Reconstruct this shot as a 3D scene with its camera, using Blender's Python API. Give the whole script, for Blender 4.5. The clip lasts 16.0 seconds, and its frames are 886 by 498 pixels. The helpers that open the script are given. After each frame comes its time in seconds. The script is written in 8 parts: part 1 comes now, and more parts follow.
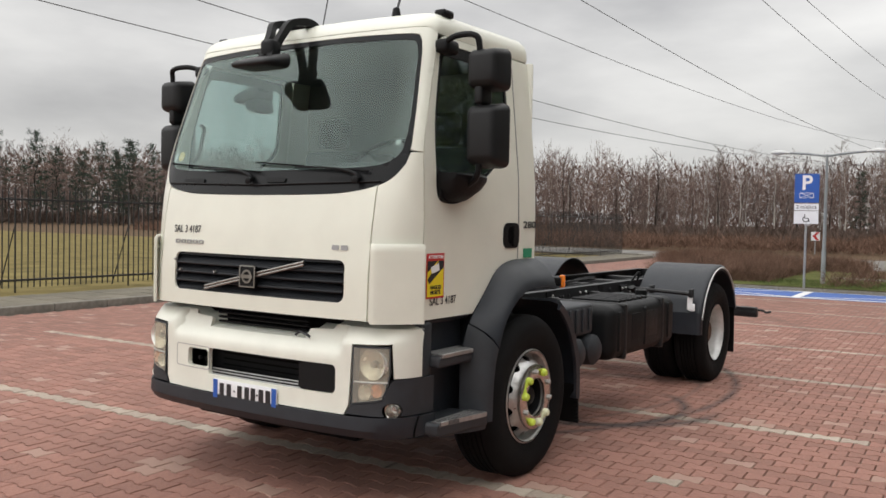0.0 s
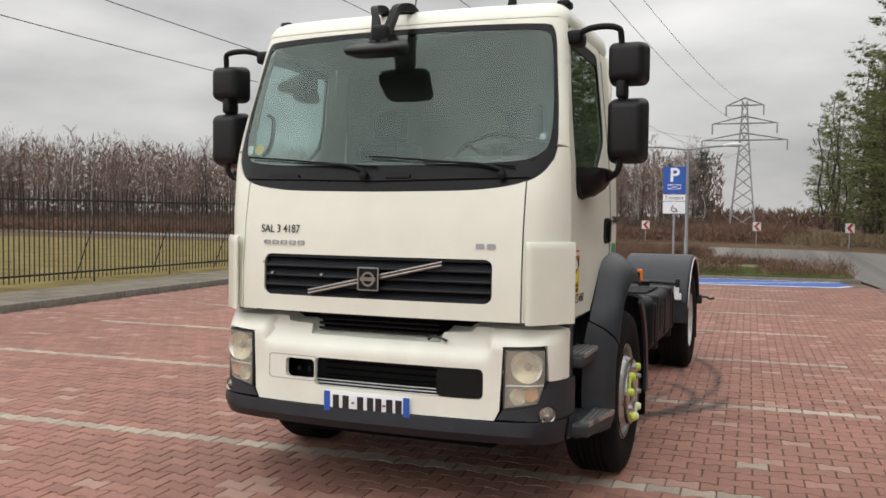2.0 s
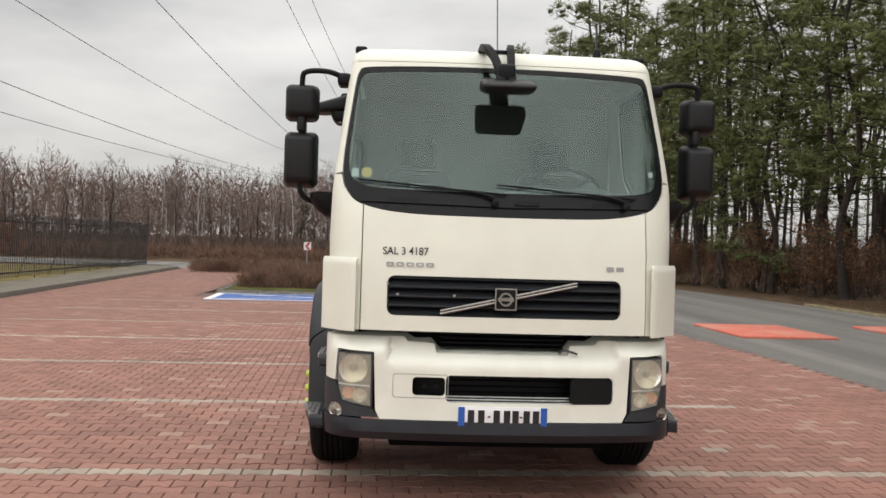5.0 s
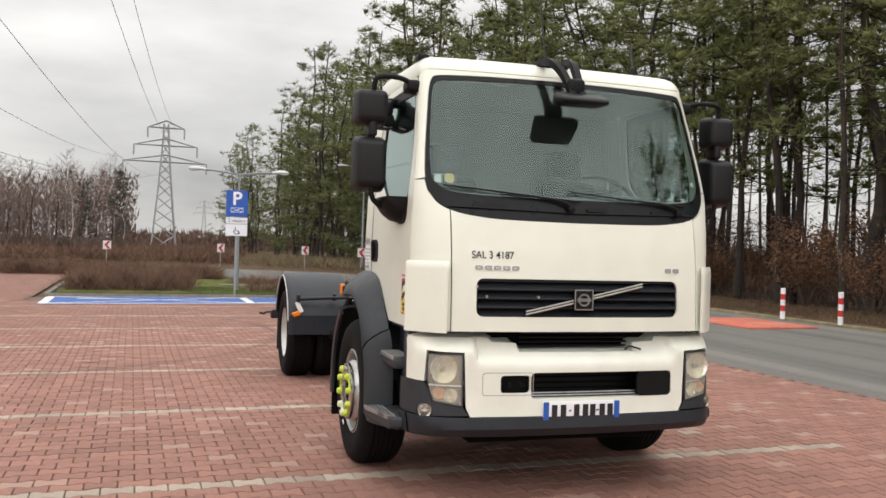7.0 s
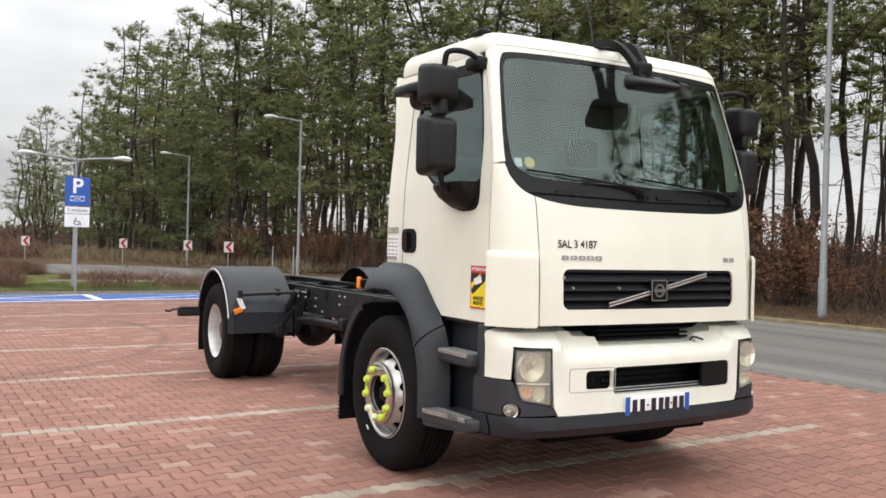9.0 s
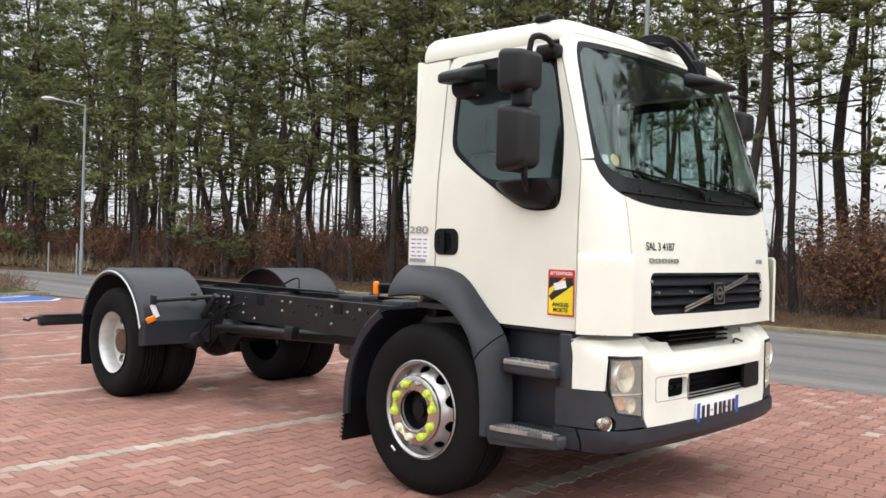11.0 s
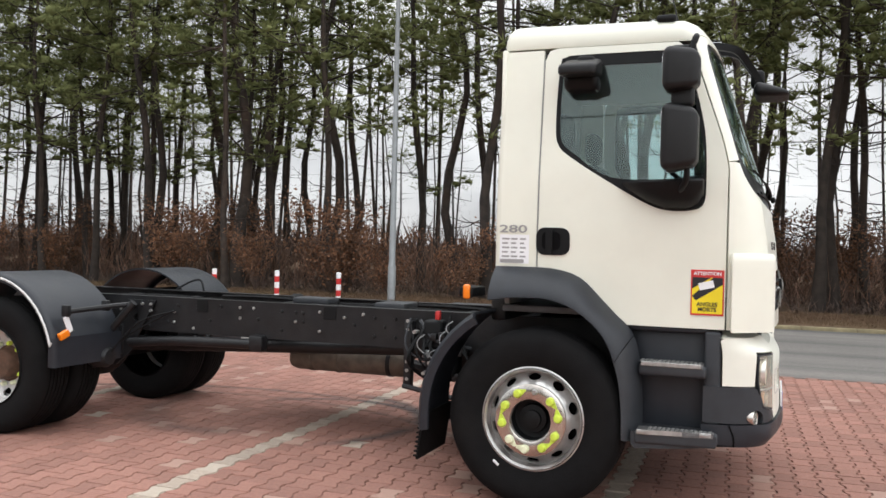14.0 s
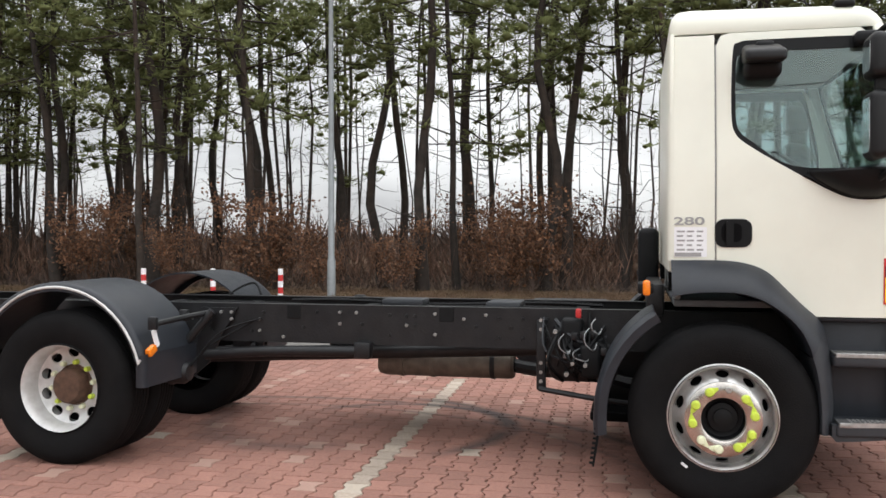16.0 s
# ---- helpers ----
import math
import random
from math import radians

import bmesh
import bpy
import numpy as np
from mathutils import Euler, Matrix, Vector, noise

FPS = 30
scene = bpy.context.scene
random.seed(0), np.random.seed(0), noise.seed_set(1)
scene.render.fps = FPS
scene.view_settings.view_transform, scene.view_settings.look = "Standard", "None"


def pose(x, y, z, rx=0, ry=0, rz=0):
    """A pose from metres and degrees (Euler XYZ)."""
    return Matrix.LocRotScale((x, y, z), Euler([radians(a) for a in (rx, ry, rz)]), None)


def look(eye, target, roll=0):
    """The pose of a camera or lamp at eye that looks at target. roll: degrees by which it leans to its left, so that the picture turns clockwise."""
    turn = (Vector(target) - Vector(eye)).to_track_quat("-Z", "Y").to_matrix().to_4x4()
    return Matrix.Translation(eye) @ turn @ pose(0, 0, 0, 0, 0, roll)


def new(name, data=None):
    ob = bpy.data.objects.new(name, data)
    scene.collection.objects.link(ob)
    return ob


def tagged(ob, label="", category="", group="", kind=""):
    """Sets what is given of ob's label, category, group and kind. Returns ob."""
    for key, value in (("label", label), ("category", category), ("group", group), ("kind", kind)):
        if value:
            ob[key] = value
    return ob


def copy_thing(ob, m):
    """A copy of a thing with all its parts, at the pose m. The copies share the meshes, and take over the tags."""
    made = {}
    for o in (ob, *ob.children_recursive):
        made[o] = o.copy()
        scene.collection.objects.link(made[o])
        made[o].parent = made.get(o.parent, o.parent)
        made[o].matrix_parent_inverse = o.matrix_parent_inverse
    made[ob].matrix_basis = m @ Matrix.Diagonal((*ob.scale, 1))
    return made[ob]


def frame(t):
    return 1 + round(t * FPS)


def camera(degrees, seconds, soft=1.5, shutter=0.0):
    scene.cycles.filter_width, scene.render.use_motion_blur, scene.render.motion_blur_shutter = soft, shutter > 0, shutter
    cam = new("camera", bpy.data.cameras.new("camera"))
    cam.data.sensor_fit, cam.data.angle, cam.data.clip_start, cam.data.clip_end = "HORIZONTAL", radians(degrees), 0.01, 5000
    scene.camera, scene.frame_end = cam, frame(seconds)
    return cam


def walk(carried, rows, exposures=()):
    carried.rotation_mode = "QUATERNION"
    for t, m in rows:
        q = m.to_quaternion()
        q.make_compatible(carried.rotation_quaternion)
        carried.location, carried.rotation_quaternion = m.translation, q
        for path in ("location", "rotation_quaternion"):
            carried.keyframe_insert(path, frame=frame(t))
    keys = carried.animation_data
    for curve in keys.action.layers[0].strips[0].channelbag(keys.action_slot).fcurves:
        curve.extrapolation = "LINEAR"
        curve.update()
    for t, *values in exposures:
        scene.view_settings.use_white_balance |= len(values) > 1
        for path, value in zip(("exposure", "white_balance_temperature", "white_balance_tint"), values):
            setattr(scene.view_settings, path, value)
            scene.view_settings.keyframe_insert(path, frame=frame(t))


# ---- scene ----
from mathutils.geometry import delaunay_2d_cdt

cam = camera(54.0, 16.0, soft=1.6)
PATH = [
    (0, (3.746, -3.61, 1.621), (2.641, -1.944, 1.552), 1.2),
    (0.5, (3.343, -3.724, 1.619), (2.302, -2.017, 1.568), 1.3),
    (1, (2.963, -3.952, 1.611), (2.014, -2.193, 1.557), 1.7),
    (1.5, (2.543, -4.141, 1.603), (1.688, -2.334, 1.535), 1.2),
    (2, (2.117, -4.251, 1.621), (1.379, -2.394, 1.54), 0.6),
    (2.5, (1.677, -4.429, 1.631), (1.082, -2.521, 1.545), 1.0),
    (3, (1.174, -4.541, 1.616), (0.697, -2.601, 1.522), 1.3),
    (3.5, (0.721, -4.716, 1.617), (0.428, -2.741, 1.516), 1.1),
    (4, (0.294, -4.804, 1.603), (0.126, -2.814, 1.5), 1.6),
    (4.5, (-0.225, -4.942, 1.604), (-0.251, -2.945, 1.512), 1.8),
    (5, (-0.665, -5.05, 1.586), (-0.55, -3.053, 1.57), 1.7),
    (5.2, (-0.806, -5.09, 1.571), (-0.674, -3.095, 1.56), 1.7),
    (7.3, (-2.695, -4.81, 1.572), (-2.023, -2.926, 1.568), 1.5),
    (7.5, (-2.829, -4.678, 1.548), (-2.117, -2.809, 1.546), 1.4),
    (8, (-3.186, -4.404, 1.551), (-2.36, -2.582, 1.549), 1.5),
    (8.2, (-3.324, -4.32, 1.538), (-2.454, -2.519, 1.532), 1.4),
    (10.3, (-4.464, -2.949, 1.494), (-3.201, -1.398, 1.483), 1.9),
    (10.5, (-4.592, -2.789, 1.489), (-3.273, -1.286, 1.476), 1.8),
    (11, (-4.865, -2.447, 1.498), (-3.431, -1.053, 1.491), 1.6),
    (11.5, (-5.037, -2.043, 1.495), (-3.523, -0.736, 1.481), 1.3),
    (12, (-5.319, -1.656, 1.497), (-3.686, -0.501, 1.483), 1.6),
    (12.5, (-5.526, -1.214, 1.477), (-3.818, -0.172, 1.458), 1.1),
    (13, (-5.733, -0.788, 1.472), (-3.964, 0.145, 1.442), 1.1),
    (13.5, (-5.902, -0.396, 1.484), (-4.065, 0.394, 1.468), 1.3),
    (14, (-6.01, 0.021, 1.485), (-4.142, 0.736, 1.477), 1.4),
    (14.5, (-6.191, 0.464, 1.498), (-4.284, 1.069, 1.501), 1.1),
    (15, (-6.182, 0.922, 1.489), (-4.255, 1.455, 1.493), 0.6),
    (15.5, (-6.205, 1.335, 1.486), (-4.26, 1.798, 1.475), 0.5),
    (16, (-6.18, 1.773, 1.502), (-4.228, 2.205, 1.475), 0.0),
]
walk(cam, [(t, look(eye, target, roll)) for t, eye, target, roll in PATH], [(0, -0.24, 6600, 10), (2, -0.27, 6620, 10), (3.5, -0.22, 6640, 10), (5, -0.27, 6670, 10), (7.5, -0.04, 6680, 10), (10.5, 0.22, 6300, 10), (12.0, 0.27, 6315, 10), (12.8, 0.14, 6320, 10), (16, 0.13, 6350, 10)])

# ---- world, sun, exposure ----
ZENITH, GLOW = 2.3, 0.9
SUN_WAY = tuple(Vector((-0.12, -0.42, 0.90)).normalized())
scene.view_settings.exposure = 0.0
world = bpy.data.worlds.new("overcast_sky")
scene.world = world
world.use_nodes = True
wn, wl = world.node_tree.nodes, world.node_tree.links
wn.clear()
w_out = wn.new("ShaderNodeOutputWorld")
w_bg = wn.new("ShaderNodeBackground")
w_bg.inputs["Strength"].default_value = 1.0
w_sky = wn.new("ShaderNodeTexSky")
w_sky.sky_type = "NISHITA"
w_sky.sun_disc = False
w_sky.sun_elevation = radians(38)
w_sky.sun_rotation = radians(200)
w_co = wn.new("ShaderNodeTexCoord")
w_map = wn.new("ShaderNodeMapping")
w_map.inputs["Scale"].default_value = (1.0, 1.0, 3.2)
w_n1 = wn.new("ShaderNodeTexNoise")
w_n1.inputs["Scale"].default_value = 2.1
w_n1.inputs["Detail"].default_value = 7
w_n1.inputs["Roughness"].default_value = 0.5
w_ramp = wn.new("ShaderNodeValToRGB")
w_ramp.color_ramp.elements[0].position = 0.32
w_ramp.color_ramp.elements[0].color = (0.50, 0.50, 0.51, 1)
w_ramp.color_ramp.elements[1].position = 0.66
w_ramp.color_ramp.elements[1].color = (1.02, 1.015, 1.0, 1)
w_scale = wn.new("ShaderNodeMixRGB")
w_scale.blend_type = "MULTIPLY"
w_scale.inputs[0].default_value = 1.0
w_scale.inputs[2].default_value = (0.09, 0.09, 0.09, 1)
w_mix = wn.new("ShaderNodeMixRGB")
w_mix.inputs[0].default_value = 0.92
wl.new(w_co.outputs["Generated"], w_map.inputs["Vector"])
wl.new(w_map.outputs["Vector"], w_n1.inputs["Vector"])
wl.new(w_n1.outputs["Fac"], w_ramp.inputs["Fac"])
wl.new(w_sky.outputs["Color"], w_scale.inputs[1])
wl.new(w_scale.outputs["Color"], w_mix.inputs[1])
wl.new(w_ramp.outputs["Color"], w_mix.inputs[2])
# an overcast dome: brighter overhead and towards the hidden sun
w_sep = wn.new("ShaderNodeSeparateXYZ")
wl.new(w_co.outputs["Generated"], w_sep.inputs["Vector"])
w_up = wn.new("ShaderNodeMapRange")
w_up.inputs["From Min"].default_value, w_up.inputs["From Max"].default_value = 0.12, 1.0
w_up.inputs["To Min"].default_value, w_up.inputs["To Max"].default_value = 1.0, ZENITH
wl.new(w_sep.outputs["Z"], w_up.inputs["Value"])
w_dot = wn.new("ShaderNodeVectorMath")
w_dot.operation = "DOT_PRODUCT"
w_dot.inputs[1].default_value = SUN_WAY
wl.new(w_co.outputs["Generated"], w_dot.inputs[0])
w_glow = wn.new("ShaderNodeMapRange")
w_glow.inputs["From Min"].default_value, w_glow.inputs["From Max"].default_value = 0.35, 1.0
w_glow.inputs["To Min"].default_value, w_glow.inputs["To Max"].default_value = 0.0, GLOW
wl.new(w_dot.outputs["Value"], w_glow.inputs["Value"])
w_add = wn.new("ShaderNodeMath")
wl.new(w_up.outputs["Result"], w_add.inputs[0])
wl.new(w_glow.outputs["Result"], w_add.inputs[1])
wl.new(w_add.outputs[0], w_bg.inputs["Strength"])
wl.new(w_mix.outputs["Color"], w_bg.inputs["Color"])
wl.new(w_bg.outputs["Background"], w_out.inputs["Surface"])

sun = new("sun", bpy.data.lights.new("sun", "SUN"))
sun.data.energy = 0.9
sun.data.angle = radians(150)
sun.data.color = (1.0, 0.97, 0.92)
sun.matrix_world = look(tuple(30 * c for c in SUN_WAY), (0, 0, 0))


# ---- materials ----
def mat(name, col, rough=0.5, metal=0.0, var=0.12, scale=6.0, bump=0.0, bscale=80.0, stain=0.0, stain_scale=1.2,
        spec=0.5, coat=0.0, random_col=0.0, island=0.0, stain_col=None):
    """A surface with grain, stains and fine relief."""
    m = bpy.data.materials.new(name)
    m.use_nodes = True
    n, l = m.node_tree.nodes, m.node_tree.links
    b = n["Principled BSDF"]
    b.inputs["Roughness"].default_value = rough
    b.inputs["Metallic"].default_value = metal
    b.inputs["Specular IOR Level"].default_value = spec
    b.inputs["Coat Weight"].default_value = coat
    b.inputs["Coat Roughness"].default_value = 0.12
    co = n.new("ShaderNodeTexCoord")
    grain = n.new("ShaderNodeTexNoise")
    grain.inputs["Scale"].default_value = scale
    grain.inputs["Detail"].default_value = 6
    l.new(co.outputs["Object"], grain.inputs["Vector"])
    ramp = n.new("ShaderNodeValToRGB")
    ramp.color_ramp.elements[0].position, ramp.color_ramp.elements[1].position = 0.3, 0.7
    ramp.color_ramp.elements[0].color = (*[c * (1 - var) for c in col], 1)
    ramp.color_ramp.elements[1].color = (*[min(1, c * (1 + var)) for c in col], 1)
    l.new(grain.outputs["Fac"], ramp.inputs["Fac"])
    last = ramp.outputs["Color"]
    if stain:
        big = n.new("ShaderNodeTexNoise")
        big.inputs["Scale"].default_value = stain_scale
        big.inputs["Detail"].default_value = 8
        big.inputs["Roughness"].default_value = 0.65
        l.new(co.outputs["Object"], big.inputs["Vector"])
        rr = n.new("ShaderNodeMapRange")
        rr.inputs["From Min"].default_value, rr.inputs["From Max"].default_value = 0.48, 0.72
        rr.inputs["To Max"].default_value = stain
        l.new(big.outputs["Fac"], rr.inputs["Value"])
        mx = n.new("ShaderNodeMixRGB")
        mx.inputs[2].default_value = (*(stain_col or [c * 0.45 for c in col]), 1)
        l.new(rr.outputs["Result"], mx.inputs[0])
        l.new(last, mx.inputs[1])
        last = mx.outputs["Color"]
    if random_col or island:
        if island:
            src = n.new("ShaderNodeNewGeometry").outputs["Random Per Island"]
        else:
            src = n.new("ShaderNodeObjectInfo").outputs["Random"]
        hsv = n.new("ShaderNodeHueSaturation")
        amt = island or random_col
        mr = n.new("ShaderNodeMapRange")
        mr.inputs["To Min"].default_value, mr.inputs["To Max"].default_value = 1 - amt, 1 + amt
        l.new(src, mr.inputs["Value"])
        l.new(mr.outputs["Result"], hsv.inputs["Value"])
        l.new(last, hsv.inputs["Color"])
        last = hsv.outputs["Color"]
    l.new(last, b.inputs["Base Color"])
    rv = n.new("ShaderNodeMapRange")
    rv.inputs["To Min"].default_value, rv.inputs["To Max"].default_value = max(0.02, rough - 0.1), min(1, rough + 0.1)
    l.new(grain.outputs["Fac"], rv.inputs["Value"])
    l.new(rv.outputs["Result"], b.inputs["Roughness"])
    if bump:
        fine = n.new("ShaderNodeTexNoise")
        fine.inputs["Scale"].default_value = bscale
        fine.inputs["Detail"].default_value = 4
        l.new(co.outputs["Object"], fine.inputs["Vector"])
        bp = n.new("ShaderNodeBump")
        bp.inputs["Strength"].default_value = bump
        bp.inputs["Distance"].default_value = 0.01
        l.new(fine.outputs["Fac"], bp.inputs["Height"])
        l.new(bp.outputs["Normal"], b.inputs["Normal"])
    return m


def glass(name, tint, rough=0.0, film=0.045):
    """A thin clear sheet: a mirror film over a tinted view through."""
    m = bpy.data.materials.new(name)
    m.use_nodes = True
    n, l = m.node_tree.nodes, m.node_tree.links
    n.clear()
    out = n.new("ShaderNodeOutputMaterial")
    tr = n.new("ShaderNodeBsdfTransparent")
    tr.inputs["Color"].default_value = (*tint, 1)
    gl = n.new("ShaderNodeBsdfGlossy")
    gl.inputs["Roughness"].default_value = rough
    gl.inputs["Color"].default_value = (0.86, 0.97, 0.94, 1)
    lw = n.new("ShaderNodeLayerWeight")
    lw.inputs["Blend"].default_value = 0.5
    pw = n.new("ShaderNodeMath")
    pw.operation = "POWER"
    pw.inputs[1].default_value = 4.5
    l.new(lw.outputs["Facing"], pw.inputs[0])
    fr = n.new("ShaderNodeMapRange")
    fr.inputs["To Min"].default_value = film
    l.new(pw.outputs[0], fr.inputs["Value"])
    mx = n.new("ShaderNodeMixShader")
    l.new(fr.outputs["Result"], mx.inputs[0])
    l.new(tr.outputs["BSDF"], mx.inputs[1])
    l.new(gl.outputs["BSDF"], mx.inputs[2])
    l.new(mx.outputs["Shader"], out.inputs["Surface"])
    return m


M = {}
M["white"] = mat("cream_white_paint", (0.80, 0.81, 0.71), 0.32, var=0.03, scale=3, bump=0.02, bscale=300, coat=0.25, stain=0.10, stain_scale=2.2, stain_col=(0.55, 0.52, 0.45))
M["bumper_white"] = mat("bumper_white_paint", (0.80, 0.81, 0.72), 0.36, var=0.04, scale=5, bump=0.03, bscale=200, coat=0.15, stain=0.14, stain_scale=3, stain_col=(0.5, 0.47, 0.42))
M["plastic"] = mat("grey_plastic", (0.0225, 0.026, 0.0315), 0.55, var=0.18, scale=14, bump=0.12, bscale=400, stain=0.35, stain_scale=2.5, stain_col=(0.055, 0.055, 0.055))
M["plastic_dark"] = mat("black_plastic", (0.005, 0.0055, 0.0063), 0.52, spec=0.22, var=0.2, scale=20, bump=0.1, bscale=350)
M["mirror_shell"] = mat("black_mirror_shell", (0.0065, 0.007, 0.008), 0.5, spec=0.35, var=0.2, scale=18, bump=0.1, bscale=500)
# near-black that puts shade into cavities, also used on small black parts
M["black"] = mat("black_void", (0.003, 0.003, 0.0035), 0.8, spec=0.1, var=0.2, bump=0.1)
M["frit"] = mat("black_glass_border", (0.006, 0.007, 0.008), 0.3, spec=0.22, var=0.1)
M["rubber"] = mat("tyre_rubber", (0.0065, 0.0065, 0.007), 0.78, spec=0.13, var=0.25, scale=12, bump=0.25, bscale=120, stain=0.3, stain_scale=4, stain_col=(0.017, 0.016, 0.015))
M["grille"] = mat("black_grille_plastic", (0.010, 0.012, 0.0155), 0.5, spec=0.3, var=0.15, scale=20, bump=0.1, bscale=350)
M["chassis"] = mat("black_chassis_paint", (0.011, 0.0115, 0.013), 0.42, spec=0.35, var=0.3, scale=9, bump=0.2, bscale=60, stain=0.4, stain_scale=5, stain_col=(0.032, 0.031, 0.03))
M["fender"] = mat("grey_mudguard_plastic", (0.0175, 0.0208, 0.0270), 0.42, spec=0.4, var=0.15, scale=12, bump=0.1, bscale=300, stain=0.3, stain_scale=2, stain_col=(0.045, 0.045, 0.046))
M["silver"] = mat("silver_wheel_paint", (0.52, 0.52, 0.51), 0.32, 0.75, var=0.15, scale=12, bump=0.05, stain=0.45, stain_scale=9, stain_col=(0.22, 0.20, 0.18))
M["rim_white"] = mat("pale_wheel_paint", (0.62, 0.62, 0.61), 0.4, 0.25, var=0.12, scale=10, stain=0.4, stain_scale=8, stain_col=(0.3, 0.28, 0.25))
M["chrome"] = mat("polished_steel", (0.60, 0.57, 0.53), 0.22, 1.0, var=0.2, scale=14, stain=0.4, stain_scale=12, stain_col=(0.3, 0.26, 0.2))
M["steel"] = mat("worn_steel", (0.42, 0.42, 0.41), 0.42, 0.8, var=0.2, scale=30, bump=0.1)
M["alu"] = mat("aluminium_tread", (0.13, 0.13, 0.13), 0.5, 0.4, var=0.25, scale=40, bump=0.6, bscale=140)
M["rust"] = mat("rusty_hub", (0.10, 0.055, 0.035), 0.75, 0.2, var=0.35, scale=25, bump=0.4, bscale=90)
M["lime"] = mat("lime_plastic", (0.58, 0.72, 0.08), 0.4, var=0.1, scale=30)
M["lime_pale"] = mat("faded_lime_plastic", (0.75, 0.78, 0.55), 0.45, var=0.1, scale=30)
M["orange"] = mat("orange_lens", (0.85, 0.22, 0.01), 0.2, var=0.08, scale=40, coat=0.3)
M["red"] = mat("red_paint", (0.55, 0.03, 0.03), 0.4, var=0.08)
M["yellow"] = mat("yellow_print", (0.85, 0.68, 0.02), 0.4, var=0.05)
M["sticker"] = mat("pale_orange_sticker", (0.85, 0.60, 0.22), 0.5, var=0.1, scale=40)
M["ink"] = mat("black_print", (0.015, 0.015, 0.018), 0.45, var=0.05)
M["paper"] = mat("white_print", (0.84, 0.85, 0.87), 0.45, var=0.04)
M["greybar"] = mat("grey_print", (0.35, 0.35, 0.35), 0.4, 0.3, var=0.05)
M["blue"] = mat("blue_print", (0.02, 0.10, 0.42), 0.4, var=0.06)
M["green"] = mat("green_print", (0.03, 0.30, 0.16), 0.4, var=0.06)
M["exhaust"] = mat("dirty_steel_drum", (0.16, 0.135, 0.11), 0.6, 0.5, var=0.3, scale=12, bump=0.2, bscale=70, stain=0.5, stain_scale=5, stain_col=(0.09, 0.07, 0.055))
M["dash"] = mat("grey_dashboard", (0.11, 0.115, 0.12), 0.7, var=0.12, scale=20, bump=0.1, bscale=300)
M["seat"] = mat("grey_seat_cloth", (0.05, 0.054, 0.06), 0.9, var=0.2, scale=60, bump=0.2, bscale=200)
M["lining"] = mat("pale_cab_lining", (0.24, 0.25, 0.25), 0.85, var=0.05, scale=6)
M["reflector"] = mat("lamp_reflector", (0.82, 0.81, 0.76), 0.25, 0.6, var=0.08, scale=20)
M["lamp_housing"] = mat("grey_lamp_housing", (0.30, 0.28, 0.235), 0.4, 0.2, var=0.15, scale=14)
M["lamp_amber"] = mat("amber_bulb_bowl", (0.85, 0.47, 0.28), 0.3, 0.1, var=0.1, scale=20)
M["mirror"] = mat("mirror_glass", (0.85, 0.87, 0.88), 0.02, 1.0, var=0.01)
M["ws_glass"] = glass("windscreen_glass", (0.75, 0.82, 0.80), 0.0, 0.05)
M["side_glass"] = glass("door_glass", (0.74, 0.82, 0.82), 0.0, 0.062)
M["lens"] = glass("clouded_lamp_lens", (0.95, 0.93, 0.86), 0.10, 0.06)
ln = M["lens"].node_tree
haze = ln.nodes.new("ShaderNodeBsdfDiffuse")
haze.inputs["Color"].default_value = (0.74, 0.73, 0.66, 1)
veil = ln.nodes.new("ShaderNodeMixShader")
veil.inputs[0].default_value = 0.15
ln.links.new(ln.nodes["Material Output"].inputs["Surface"].links[0].from_socket, veil.inputs[1])
ln.links.new(haze.outputs["BSDF"], veil.inputs[2])
ln.links.new(veil.outputs["Shader"], ln.nodes["Material Output"].inputs["Surface"])
M["fog_glass"] = glass("clear_lamp_glass", (0.95, 0.96, 0.97), 0.0, 0.06)
M["galv"] = mat("galvanised_steel", (0.36, 0.37, 0.38), 0.5, 0.5, var=0.15, scale=10, stain=0.2)
M["pole"] = mat("grey_painted_pole", (0.27, 0.29, 0.30), 0.5, 0.2, var=0.1, scale=8)
M["lamp_shell"] = mat("pale_lamp_shell", (0.62, 0.63, 0.63), 0.4, 0.1, var=0.08, scale=8, stain=0.2)
M["fence"] = mat("dark_fence_paint", (0.018, 0.017, 0.017), 0.6, var=0.2, scale=14)
M["bark"] = mat("pine_bark", (0.034, 0.026, 0.021), 0.95, var=0.45, scale=5, bump=0.8, bscale=14, random_col=0.3, stain=0.5, stain_scale=0.7, stain_col=(0.085, 0.048, 0.028))
M["birch"] = mat("birch_bark", (0.40, 0.37, 0.33), 0.9, var=0.3, scale=3, bump=0.3, stain=0.7, stain_scale=2.5, stain_col=(0.09, 0.075, 0.065), random_col=0.25)
M["twig"] = mat("bare_twigs", (0.165, 0.122, 0.106), 0.95, var=0.3, scale=3, random_col=0.3)
M["far_twig"] = mat("distant_twigs", (0.178, 0.124, 0.104), 0.95, var=0.3, scale=0.4, island=0.3)
M["hedge"] = mat("brown_hedge_twigs", (0.17, 0.106, 0.078), 0.95, spec=0.05, var=0.4, scale=1.5, island=0.35)
M["needle"] = mat("pine_needles", (0.186, 0.206, 0.086), 0.8, spec=0.1, var=0.35, scale=5, bump=0.5, bscale=22, island=0.16)
